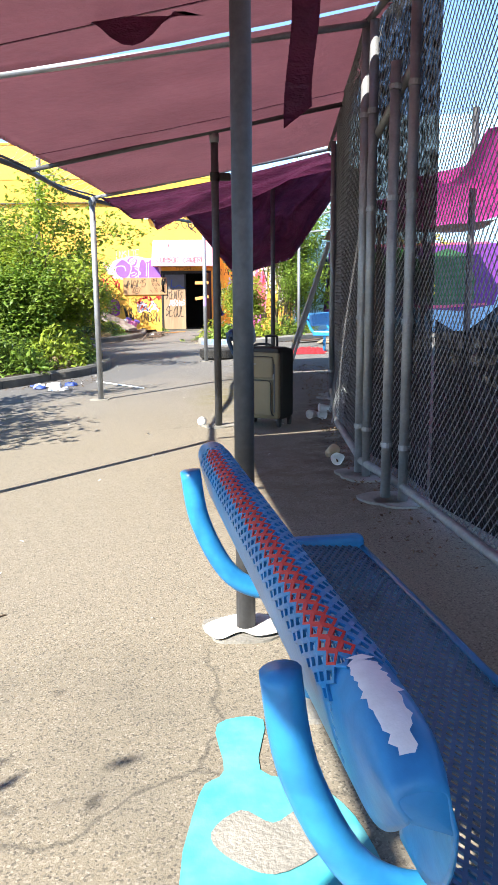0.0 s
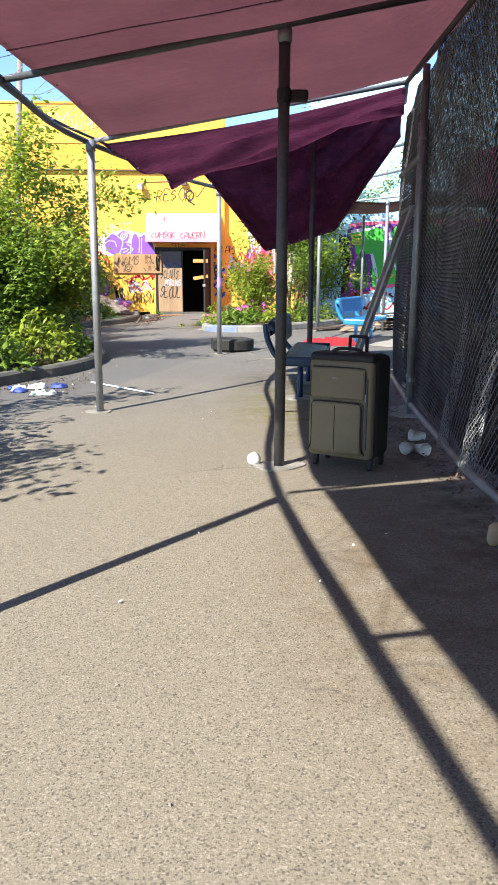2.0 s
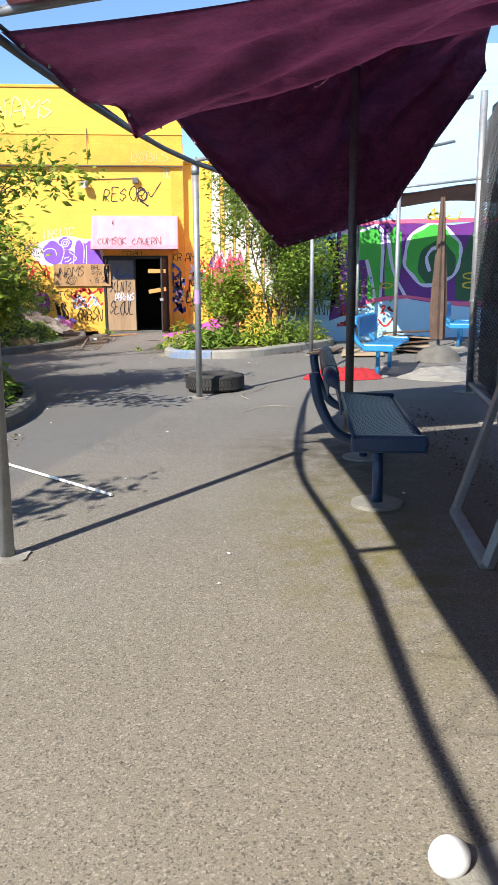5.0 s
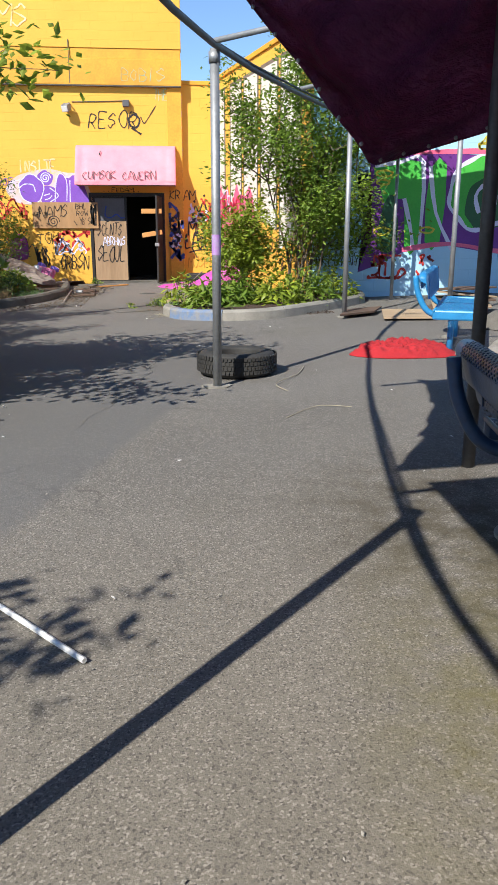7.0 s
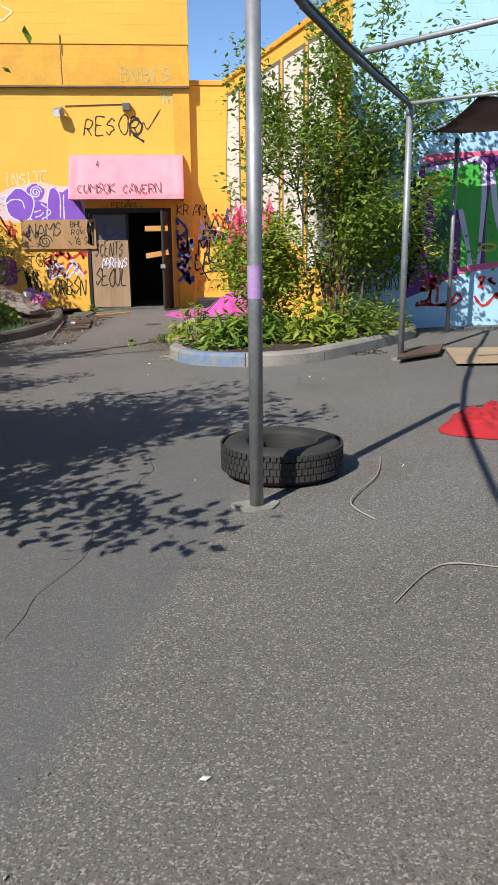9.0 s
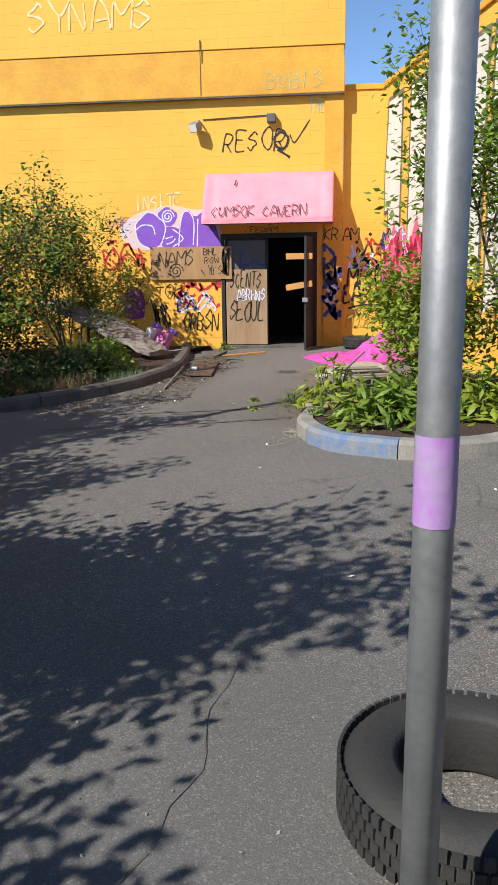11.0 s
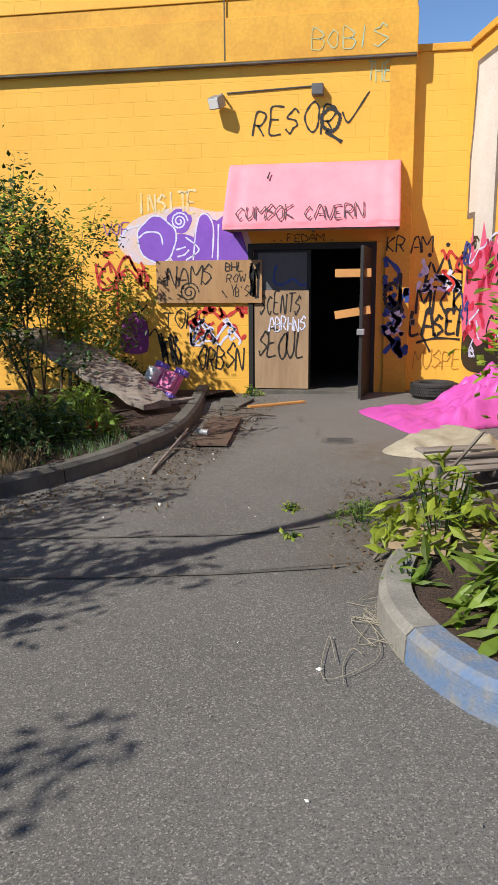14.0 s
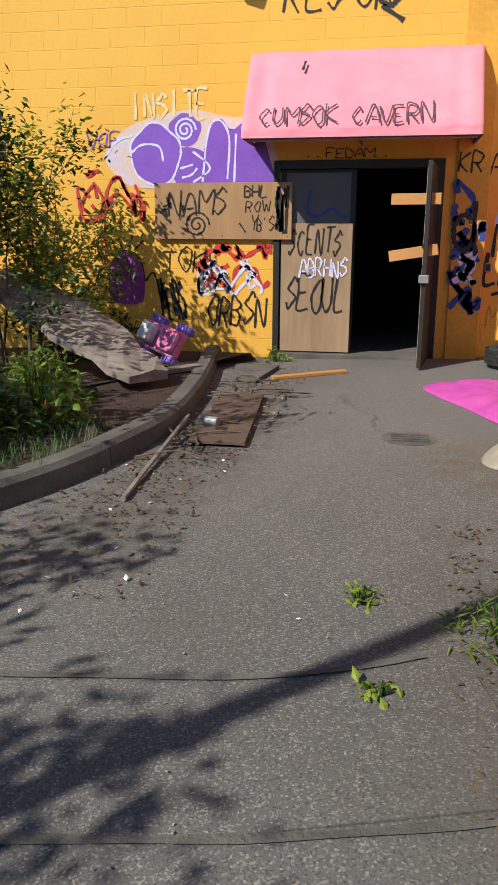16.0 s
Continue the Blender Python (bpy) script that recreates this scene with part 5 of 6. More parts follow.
patch("purple bubble letter", [(-3.78, 2.0), (-3.72, 2.5), (-3.58, 2.64), (-3.45, 2.52), (-3.3, 2.6), (-3.12, 2.5), (-2.98, 2.1), (-2.97, 1.96), (-3.4, 1.96)], P_PURPLE, MAIN, 0.0055)
strokes("white outlines of a purple throw-up", [oval(-4.34, 2.27, 0.30, 0.33) + [(-4.04, 2.27)], spiral(-3.99, 2.53, 0.13), [(-4.62, 2.3), (-4.5, 2.38), (-4.3, 2.36), (-4.25, 2.2)], [(-3.79, 1.97), (-3.72, 2.5), (-3.6, 2.63), (-3.48, 2.45), (-3.5, 2.0)], [(-3.42, 1.97), (-3.4, 2.48)], [(-3.9, 2.3), (-3.7, 2.12), (-3.9, 1.97)], [(-4.05, 2.12), (-3.9, 2.16)], [(-4.03, 2.02), (-3.92, 2.05), (-3.85, 2.12)], [(-4.95, 2.25), (-4.8, 2.42), (-4.6, 2.48)]], 0.022, P_LILAC, MAIN)
lettering("INSITE", -4.61, 2.66, 0.9, 0.27, FADED, MAIN, "faded white spray lettering", 0.03)
lettering("VOF", -5.18, 2.35, 0.42, 0.17, P_PURPLE, MAIN, "small purple spray tag", 0.0, 0.2, 0.1)
splash("loose red spray strokes", -5.3, -4.5, 1.55, 2.1, 9, 0.035, P_RED, MAIN, 4)
strokes("red drip lines", [[(-5.0, 1.7), (-4.98, 1.3), (-5.0, 1.05)], [(-4.6, 1.95), (-4.5, 1.7)]], 0.03, P_RED, MAIN)
patch("rounded purple painted shape", [(-4.93, 0.62), (-4.95, 0.95), (-4.85, 1.15), (-4.7, 1.2), (-4.57, 1.1), (-4.52, 0.9), (-4.56, 0.6)], mat("plum_spray", (0.34, 0.06, 0.32), rough=0.6), MAIN)
strokes("black outline strokes", [[(-4.93, 0.62), (-4.95, 0.95), (-4.85, 1.15), (-4.7, 1.2), (-4.57, 1.1), (-4.52, 0.9), (-4.56, 0.6)], [(-4.5, 0.85), (-4.4, 0.95), (-4.33, 0.7), (-4.3, 0.5)], [(-4.95, 0.9), (-5.05, 1.0), (-5.12, 0.85)], [(-4.78, 1.22), (-4.82, 1.34)], [(-4.7, 1.24), (-4.65, 1.38)], [(-4.62, 1.22), (-4.52, 1.32)]], 0.022, BLACK, MAIN)
lettering("TOKE", -4.30, 0.98, 0.75, 0.25, BLACK, MAIN, "black spray tag", -0.012, 0.2, 0.14)
lettering("THEIRS", -4.33, 0.48, 0.36, 0.4, BLACK, MAIN, "small black spray tag", -0.01, -0.2, 0.3)
splash("orange-red spray scribble", -3.85, -3.0, 0.80, 1.26, 9, 0.05, P_RED, MAIN, 7)
splash("white spray scribble", -3.85, -3.1, 0.72, 1.1, 8, 0.035, P_LILAC, MAIN, 8)
lettering("ORBSN", -3.76, 0.34, 0.72, 0.34, BLACK, MAIN, "black spray tag", -0.012, 0.25, 0.14)
lettering("RESOR", -2.9, 3.68, 1.2, 0.36, BLACK, MAIN, "thin black spray tag high on the wall", -0.015, 0.25, 0.12)
strokes("black tick stroke", [[(-1.62, 3.95), (-1.56, 3.82), (-1.50, 3.84), (-1.25, 4.2)]], 0.022, BLACK, MAIN)
strokes("black fuzzy loop", [oval(-1.78, 3.85, 0.13, 0.14) + [(-1.65, 3.85)], [(-1.85, 3.7), (-1.62, 3.55)]], 0.045, BLACK, MAIN)
FASC = plane((0, WY - 0.13, 0), (1, 0, 0), (0, -1, 0))
PARA = plane((0, WY - 0.11, 0), (1, 0, 0), (0, -1, 0))
PIER = plane((0, WY - 0.035, 0), (1, 0, 0), (0, -1, 0))
lettering("BOBIS", -2.05, 4.72, 1.05, 0.26, CYAN_FADED, FASC, "faded cyan lettering on the fascia", -0.02, 0.1, 0.1)
lettering("THE", -1.30, 4.33, 0.36, 0.26, CYAN_FADED, MAIN, "faded cyan tag", -0.01, 0.1, 0.1)
lettering("SYNAMS", -6.5, 5.85, 2.4, 0.5, FADED, PARA, "faded white lettering on the parapet", -0.01, 0.1, 0.06)
lettering("KR", -0.97, 2.05, 0.28, 0.2, BLACK, PIER, "black spray tag", 0.01, 0.1, 0.1)
lettering("AM", -0.62, 2.03, 0.30, 0.24, BLACK, RECESS, "black spray tag", 0.0, 0.1, 0.1)
splash("dark blue spray blotches", -0.97, -0.66, 0.55, 1.95, 12, 0.06, P_BLUE, PIER, 12)
splash("pale spray blotches", -0.95, -0.72, 0.85, 1.2, 4, 0.06, P_LILAC, PIER, 13)
strokes("thick black loop", [oval(-0.86, 1.42, 0.11, 0.18) + [(-0.75, 1.42)], [(-0.76, 1.75), (-0.75, 1.4), (-0.72, 1.2)]], 0.05, BLACK, PIER)
strokes("black crown drawing", [[(-0.40, 1.62), (-0.33, 1.9), (-0.24, 1.74), (-0.12, 2.0), (-0.02, 1.74), (0.10, 1.92), (0.12, 1.62)], oval(-0.14, 1.60, 0.26, 0.06) + [(0.12, 1.6)]], 0.035, BLACK, RECESS, n=3)
splash("pink and white spray haze", -0.5, 0.3, 1.5, 1.95, 8, 0.05, P_LILAC, RECESS, 14)
splash("red spray strokes", -0.2, 0.3, 1.45, 2.05, 5, 0.04, P_RED, RECESS, 15)
lettering("MICK", -0.52, 1.18, 0.70, 0.34, BLACK, RECESS, "bold black spray lettering", 0.02, 0.05, 0.14)
lettering("LASER", -0.60, 0.86, 0.85, 0.36, BLACK, RECESS, "bold black spray lettering", 0.03, 0.1, 0.14)
strokes("black underline strokes", [[(-0.5, 0.75), (-0.2, 0.82), (0.22, 0.78), (0.18, 0.68)], [(-0.42, 0.85), (-0.3, 0.62)]], 0.03, BLACK, RECESS)
lettering("MUSPED", -0.55, 0.36, 0.85, 0.26, TAN_LINE, RECESS, "thin brown spray tag", -0.025, 0.1, 0.15)
for x, z in ((-0.35, 2.0), (-0.1, 2.14), (0.12, 2.02)):
    patch("black spray dot", oval(x, z, 0.03, 0.03), BLACK, RECESS)
# side wall piece
patch("pink painted lettering", [(0.15, 0.75), (0.1, 1.5), (0.35, 2.3), (0.55, 1.7), (0.75, 2.4), (1.0, 1.9), (1.3, 2.3), (1.6, 1.8), (2.0, 2.35), (2.4, 1.8), (2.9, 2.25), (3.3, 1.6), (3.2, 0.8), (2.5, 0.65), (1.8, 0.8), (1.0, 0.6)], P_PINK, SIDEP, 0.0015, n=2)
patch("dark blue shadow band under pink lettering", [(0.12, 0.55), (0.2, 0.95), (0.7, 0.75), (1.2, 0.9), (1.9, 0.75), (2.6, 0.85), (3.3, 0.7), (3.2, 0.45), (2.0, 0.4), (1.0, 0.42), (0.4, 0.4)], BLACK, SIDEP, 0.0028)
splash("hot pink brush strokes", 0.2, 3.2, 0.8, 2.0, 26, 0.10, P_HOT, SIDEP, 21)
splash("white accent lines", 0.2, 3.2, 0.6, 2.2, 12, 0.03, P_LILAC, SIDEP, 22)
splash("black outlines", 0.2, 3.2, 0.7, 2.2, 14, 0.035, BLACK, SIDEP, 23)
splash("blue spray strokes", 0.03, 0.3, 1.0, 2.2, 4, 0.05, P_BLUE, SIDEP, 24)
splash("black scrawl", 4.0, 5.9, 0.5, 1.1, 12, 0.03, BLACK, SIDEP, 25)
# mural on the blue wall
e_m = thing("mural", Matrix(), "large purple and green graffiti mural with white outlines", "mural")
for pts, m, off in (
        ([(2.50, 0.55), (2.75, 1.3), (2.66, 2.45), (3.7, 2.62), (5.2, 2.58), (7.5, 2.7), (7.5, 0.95), (5.4, 0.85), (4.2, 1.02), (3.3, 0.9)], P_VIOLET, 0.003),
        ([(2.74, 2.40), (3.62, 2.46), (3.58, 1.0), (3.34, 1.0), (3.30, 1.85), (2.95, 1.75), (2.85, 2.1)], P_GREEN, 0.0042),
        ([(2.92, 1.72), (3.12, 1.9), (3.22, 1.0), (2.84, 0.98)], P_DGREEN, 0.0048),
        ([(3.75, 2.35), (4.05, 2.42), (4.0, 1.1), (3.72, 1.1)], P_GREEN, 0.0042),
        (oval(4.75, 1.95, 0.60, 0.62, 16), P_GREEN, 0.0045),
        (oval(4.85, 1.75, 0.42, 0.48, 16), P_DGREEN, 0.0052),
        ([(5.3, 1.0), (5.6, 2.4), (6.6, 2.4), (6.9, 1.1)], P_DGREEN, 0.0046)):
    patch("", pts, m, BLUEP, off, name="painted_shape", n=2, parent=e_m)
strokes("", [[(2.74, 2.40), (3.2, 2.46), (3.62, 2.46), (3.62, 1.0)], [(3.30, 1.85), (3.45, 1.3), (3.50, 1.0)], [(3.75, 2.4), (3.9, 1.6), (4.25, 0.95)], oval(4.75, 1.95, 0.62, 0.64, 16) + [(5.37, 1.95)], [(4.7, 1.6), (4.62, 1.9), (4.8, 2.1), (5.0, 1.9), (4.9, 1.5)]], 0.07, P_LILAC, BLUEP, e_m, "white_outline", 3)
strokes("", [[(2.7, 2.55), (3.4, 2.62), (4.6, 2.66), (7.3, 2.72)], [(3.3, 0.95), (4.2, 1.06), (5.4, 0.9), (7.3, 0.98)]], 0.08, P_PINK, BLUEP, e_m, "pink_outline", 3)
strokes("", [oval(2.92, 2.27, 0.15, 0.05) + [(3.07, 2.27)], oval(2.90, 2.12, 0.12, 0.04) + [(3.02, 2.12)], oval(2.92, 1.28, 0.15, 0.06) + [(3.07, 1.28)], oval(3.75, 1.3, 0.13, 0.05) + [(3.88, 1.3)], oval(5.6, 1.5, 0.15, 0.06) + [(5.75, 1.5)], oval(5.6, 1.3, 0.15, 0.06) + [(5.75, 1.3)]], 0.035, P_YELLOW, BLUEP, e_m, "yellow_ring", 2)
splash("red scribble below the mural", 2.7, 4.0, 0.45, 0.85, 10, 0.04, P_RED, BLUEP, 31)
splash("orange scribble above the mural", 4.6, 6.6, 2.7, 2.95, 8, 0.03, P_YELLOW, BLUEP, 32)
lettering("HLB", 1.95, 1.62, 0.34, 0.28, BLACK, BLUEP, "black spray tag on the blue wall", 0.01, 0.1, 0.12)
lettering("CLEPS", 1.82, 1.05, 0.75, 0.45, BLACK, BLUEP, "black spray tag on the blue wall", 0.01, 0.1, 0.14)
lettering("@KEMONY", 1.72, 0.68, 0.80, 0.22, BLACK, BLUEP, "thin black spray tag on the blue wall", -0.01, 0.1, 0.14)
strokes("black line", [[(1.9, 0.95), (2.5, 1.02)]], 0.02, BLACK, BLUEP)
lettering("JWNTL", 2.46, 1.6, 0.16, 0.7, P_BLUE, BLUEP, "narrow blue spray tag", 0.0, 0.0, 0.1)

# awning words, door words
AWN = lambda a, b, off=0.012: Vector((a, WY - 0.72 + (b - 2.44) * 0.675 - off, b + off * 0.6))
lettering("CUMSOK CAVERN", -3.02, 2.455, 1.75, 0.18, CHARCOAL, AWN, "black hand-sprayed words on the pink awning", 0.004, 0.05, 0.10, off=0.028)
strokes("short black mark on the awning", [[(-2.62, 3.02), (-2.60, 3.12)]], 0.025, BLACK, lambda a, b, off=0.0: AWN(a, b, 0.03))
DOOR = plane((0, WY - 0.004, 0), (1, 0, 0), (0, -1, 0))
lettering("SCENTS", -2.80, 1.18, 0.62, 0.30, BLACK, DOOR, "thin black spray tag on the door plywood", -0.02, 0.2, 0.14)
lettering("SEOUL", -2.82, 0.55, 0.70, 0.36, BLACK, DOOR, "thin black spray tag on the door plywood", -0.02, 0.2, 0.14)
lettering("ABRHNS", -2.66, 0.93, 0.56, 0.2, P_LILAC, DOOR, "white spray tag on the door plywood", 0.01, 0.1, 0.12)
strokes("blue scribble on the grey door panel", [[(-2.55, 1.88), (-2.58, 1.65), (-2.45, 1.6), (-2.3, 1.68), (-2.2, 1.6), (-2.1, 1.6)]], 0.03, P_BLUE, plane((0, WY + 0.012, 0), (1, 0, 0), (0, -1, 0)))
lettering("..FEDAM..", -2.60, 2.215, 0.95, 0.09, BLACK, MAIN, "small black tag over the door", 0.01, 0.1, 0.1)

e = thing("plywood_sign", Matrix(), "plywood board with black marker tags screwed to the wall", "sign")
part("board", boxed(-4.35, -2.75, WY - 0.055, WY - 0.035, 1.34, 1.96, 0.003), PLY, e)
bm = bmesh.new()
for x in (-4.3, -3.55, -2.8):
    for z in (1.38, 1.92):
        tube(bm, [(x, WY - 0.060, z), (x, WY, z)], 0.006, 6)
part("screws", bm, DARK_STEEL, e)
SGN = plane((0, WY - 0.055, 0), (1, 0, 0), (0, -1, 0))
lettering("NAMS", -4.2, 1.60, 0.72, 0.28, BLACK, SGN, "", -0.02, 0.2, 0.14, parent=e, name="tag_lettering")
lettering("BHL", -3.30, 1.80, 0.28, 0.12, BLACK, SGN, "", -0.01, 0.1, 0.1, parent=e, name="tag_lettering")
lettering("ROW", -3.28, 1.64, 0.28, 0.12, BLACK, SGN, "", -0.01, 0.1, 0.1, parent=e, name="tag_lettering")
lettering("YB's", -3.22, 1.44, 0.28, 0.15, BLACK, SGN, "", -0.01, 0.1, 0.1, parent=e, name="tag_lettering")
lettering("SOKY", -2.93, 1.42, 0.13, 0.45, BLACK, SGN, "", -0.01, 0.0, 0.1, parent=e, name="tag_lettering")
strokes("", [spiral(-3.85, 1.50, 0.15), [(-4.25, 1.7), (-4.15, 1.74)], [(-4.25, 1.66), (-4.15, 1.70)], [(-3.35, 1.52), (-3.28, 1.42)]], 0.018, BLACK, SGN, e, "tag_stroke")

# ---- fittings on the wall ----
e = thing("floodlight", pose(-3.30, WY, 4.2), "grey wall floodlight on a conduit", "floodlight")
part("housing", boxed(-0.09, 0.09, -0.30, -0.12, -0.08, 0.08, 0.015, pose(0, 0, 0, 25, 0, -20)), STEEL, e)
part("lens", boxed(-0.075, 0.075, -0.312, -0.303, -0.065, 0.065, 0.004, pose(0, 0, 0, 25, 0, -20)), WHITE, e)
part("bracket", tube(bmesh.new(), [(0, 0, 0.02), (0, -0.14, 0.02)], 0.015, 8), DARK_STEEL, e)
e = thing("floodlight", pose(-1.96, WY, 4.24), "small grey wall floodlight box", "floodlight")
part("housing", boxed(-0.08, 0.08, -0.14, 0.0, -0.08, 0.07, 0.012), GREY_PAINT, e)
e = thing("conduit", pose(0, WY, 0), "thin yellow painted conduit between the lamps", "pipe")
part("pipe", tube(bmesh.new(), [(-3.25, -0.014, 4.26), (-2.04, -0.014, 4.30)], 0.01, 6), DARK_STEEL, e)
e = thing("socket_box", pose(-0.56, RY, 1.05), "small grey weatherproof socket box", "socket")
part("box", boxed(-0.035, 0.035, -0.03, 0, -0.05, 0.05, 0.006), STEEL, e)
part("cover", boxed(-0.025, 0.025, -0.036, -0.031, -0.035, 0.035, 0.003), BLACK, e)

# ---- pole in the bushes ----
e = thing("utility_pole", on_ground(-4.75, 16.0), "tall weathered wooden utility pole among bushes", "pole")
part("shaft", tube(bmesh.new(), [(0, 0, -0.2), (0.12, -0.08, 3), (0.45, -0.30, 6.5)], [0.065, 0.058, 0.05], 12), GREY_WOOD, e, smooth=True)

# ---- loose things on the ground ----
def flat_piece(name, pts, thick, material, label, category, up=0.0, warp=0.0, parent=None):
    bm = slab(pts, lambda a, b: H(a, b) + up, lambda a, b: H(a, b) + up + thick + warp * abs(math.sin(a * 7 + b * 5)))
    ob = part(name, bm, material, parent)
    return ob if parent is not None else tagged(ob, label, category)


def stick(name, pts, r, material, label, category="stick"):
    bm = tube(bmesh.new(), [(p.x, p.y, H(p.x, p.y) + p.z) for p in smooth_line(pts, 6)], r, 6)
    return tagged(part(name, bm, material), label, category)


def crumpled(name, outline, label, category, material, lift, seed, n=34, thick=0.004, freq=4.0):
    """A cloth lying on the ground: a grid clipped softly to the outline, with folds."""
    P = [Vector((x, y)) for x, y in outline]
    c = sum(P, Vector((0, 0))) / len(P)
    pts = smooth_line([(p.x, p.y, 0) for p in P], 12, True)
    bm = bmesh.new()
    R = 26
    rings = []
    for j in range(R):
        s = 1 - j / (R - 0.3)
        ring = []
        for p in pts:
            x, y = c.x + (p.x - c.x) * s, c.y + (p.y - c.y) * s
            f = 1.0 - 2.2 * abs(noise.noise((x * freq, y * freq, seed))) + 0.6 * noise.noise((x * freq * 2.3, y * freq * 2.3, seed + 4))
            edge = min(1.0, (1 - s) * 5)
            ring.append(bm.verts.new((x, y, H(x, y) + 0.006 + lift(x, y) * edge * (0.45 + 0.75 * abs(f)))))
        rings.append(ring)
    for a, b in zip(rings, rings[1:]):
        for k in range(len(pts)):
            bm.faces.new((a[k], a[(k + 1) % len(pts)], b[(k + 1) % len(pts)], b[k]))
    bm.faces.new(rings[-1])
    bmesh.ops.recalc_face_normals(bm, faces=bm.faces)
    bmesh.ops.solidify(bm, geom=bm.faces[:], thickness=thick)
    return tagged(part(name, bm, material, smooth=True), label, category)


crumpled("red_blanket", [(0.98, 13.55), (1.2, 13.3), (1.6, 13.2), (2.0, 13.25), (2.05, 13.7), (1.75, 14.2), (1.4, 14.1), (1.15, 13.85)], "crumpled red fleece blanket on the asphalt", "blanket", RED_CLOTH, lambda x, y: 0.075, 3, freq=8)
crumpled("magenta_tarp", [(-1.25, 24.3), (-0.95, 23.3), (-0.58, 22.55), (0.0, 22.9), (0.66, 23.3), (1.0, 23.9), (0.6, 24.7), (0.1, 25.0), (-0.4, 24.6)], "crumpled magenta tarpaulin heaped by the wall", "tarpaulin", MAGENTA, lambda x, y: 0.07 + 0.42 * max(0, min(1, (x + 0.4) / 0.9)), 5, freq=2.6)
crumpled("felt_mat", [(-0.98, 21.7), (-0.5, 21.4), (-0.15, 21.35), (0.15, 22.1), (0.0, 22.6), (-0.36, 23.0), (-0.75, 22.4)], "dirty beige felt mat with a folded corner", "mat", BEIGE, lambda x, y: 0.07, 7, freq=2.0)
crumpled("plastic_sheet", [(2.2, 13.25), (2.6, 12.75), (3.0, 12.8), (3.35, 14.2), (2.9, 14.3), (2.5, 13.7)], "thin whitish plastic sheet on the ground", "plastic sheet", CONCRETE, lambda x, y: 0.03, 9)
flat_piece("chipboard", [(-2.9, 21.95), (-2.5, 21.92), (-2.65, 23.6), (-3.02, 23.7)], 0.02, RUST_BOARD, "brown rotting board lying beside the kerb", "board", 0.02)
flat_piece("plank", [(-2.75, 24.6), (-2.7, 24.5), (-2.0, 24.95), (-2.05, 25.05)], 0.025, LUMBER, "orange plank lying before the door", "plank", 0.004)
flat_piece("slate_sheet", [(-3.1, 24.4), (-2.85, 24.3), (-2.75, 25.2), (-3.25, 25.3)], 0.03, KERB_DARK, "dark sheet lying before the wall", "sheet", 0.01)
stick("batten", [(-2.94, 20.76, 0.02), (-3.0, 21.6, 0.04), (-3.02, 22.42, 0.10)], 0.016, GREY_WOOD, "thin pale batten lying along the kerb")
flat_piece("tan_board", [(-0.97, 18.6), (-0.68, 18.5), (-0.61, 18.86), (-0.90, 18.97)], 0.03, CARDBOARD, "tan board lying on the mulch", "board", 0.14)
flat_piece("tan_board", [(-0.62, 18.55), (-0.3, 18.6), (-0.26, 18.9), (-0.56, 18.88)], 0.03, CARDBOARD, "tan board lying on the mulch", "board", 0.14)
e = thing("broken_pallet", on_ground(-0.3, 20.6, 35), "dark broken wooden pallet by the bed", "pallet")
for k in range(4):
    part("board", boxed(-0.35, 0.38, -0.28 + k * 0.16, -0.16 + k * 0.16, 0.16, 0.18, 0.003, pose(0, 0, 0.01 * k, 2 * k, 3, 0)), GREY_WOOD, e)
for x in (-0.3, 0.3):
    part("bearer", boxed(x - 0.04, x + 0.04, -0.3, 0.34, 0.0, 0.165, 0.004), GREY_WOOD, e)
e = thing("wood_slab", Matrix(), "broad grey weathered slab of bark wood sloping down the bank", "plank")
A, B = Vector((-3.62, 23.35, 0.20)), Vector((-5.9, 24.9, 0.98))
bm = bmesh.new()
rows = []
for k in range(13):
    t = k / 12
    p = A.lerp(B, t) + Vector((0, 0, 0.06 * math.sin(t * 3)))
    w = 0.22 + 0.18 * min(1, t * 3) + 0.03 * math.sin(k * 2.1)
    d = Vector((0.5, 0.85, 0)).normalized()
    rows.append([bm.verts.new(p + d * (w * s) + Vector((0, 0, zz + 0.012 * math.sin(k * 3 + s * 5)))) for s, zz in ((-1, -0.06), (-1, 0.0), (-0.4, 0.03), (0.3, 0.03), (1, 0.02), (1, -0.05))])
for a, b in zip(rows, rows[1:]):
    for k in range(6):
        bm.faces.new((a[k], a[(k + 1) % 6], b[(k + 1) % 6], b[k]))
bm.faces.new(rows[0])
bm.faces.new(rows[-1][::-1])
bmesh.ops.recalc_face_normals(bm, faces=bm.faces)
part("slab", bm, GREY_WOOD, e)
flat_piece("yellow_plank", [(-4.9, 25.25), (-3.9, 25.0), (-3.88, 25.1), (-4.88, 25.36)], 0.06, YELLOW_TRIM, "yellow painted plank on the bank", "plank", 0.30)
flat_piece("grey_plank", [(-3.75, 23.9), (-3.4, 24.35), (-3.5, 24.45), (-3.9, 24.0)], 0.04, GREY_WOOD, "short grey plank on the bank", "plank", 0.13)

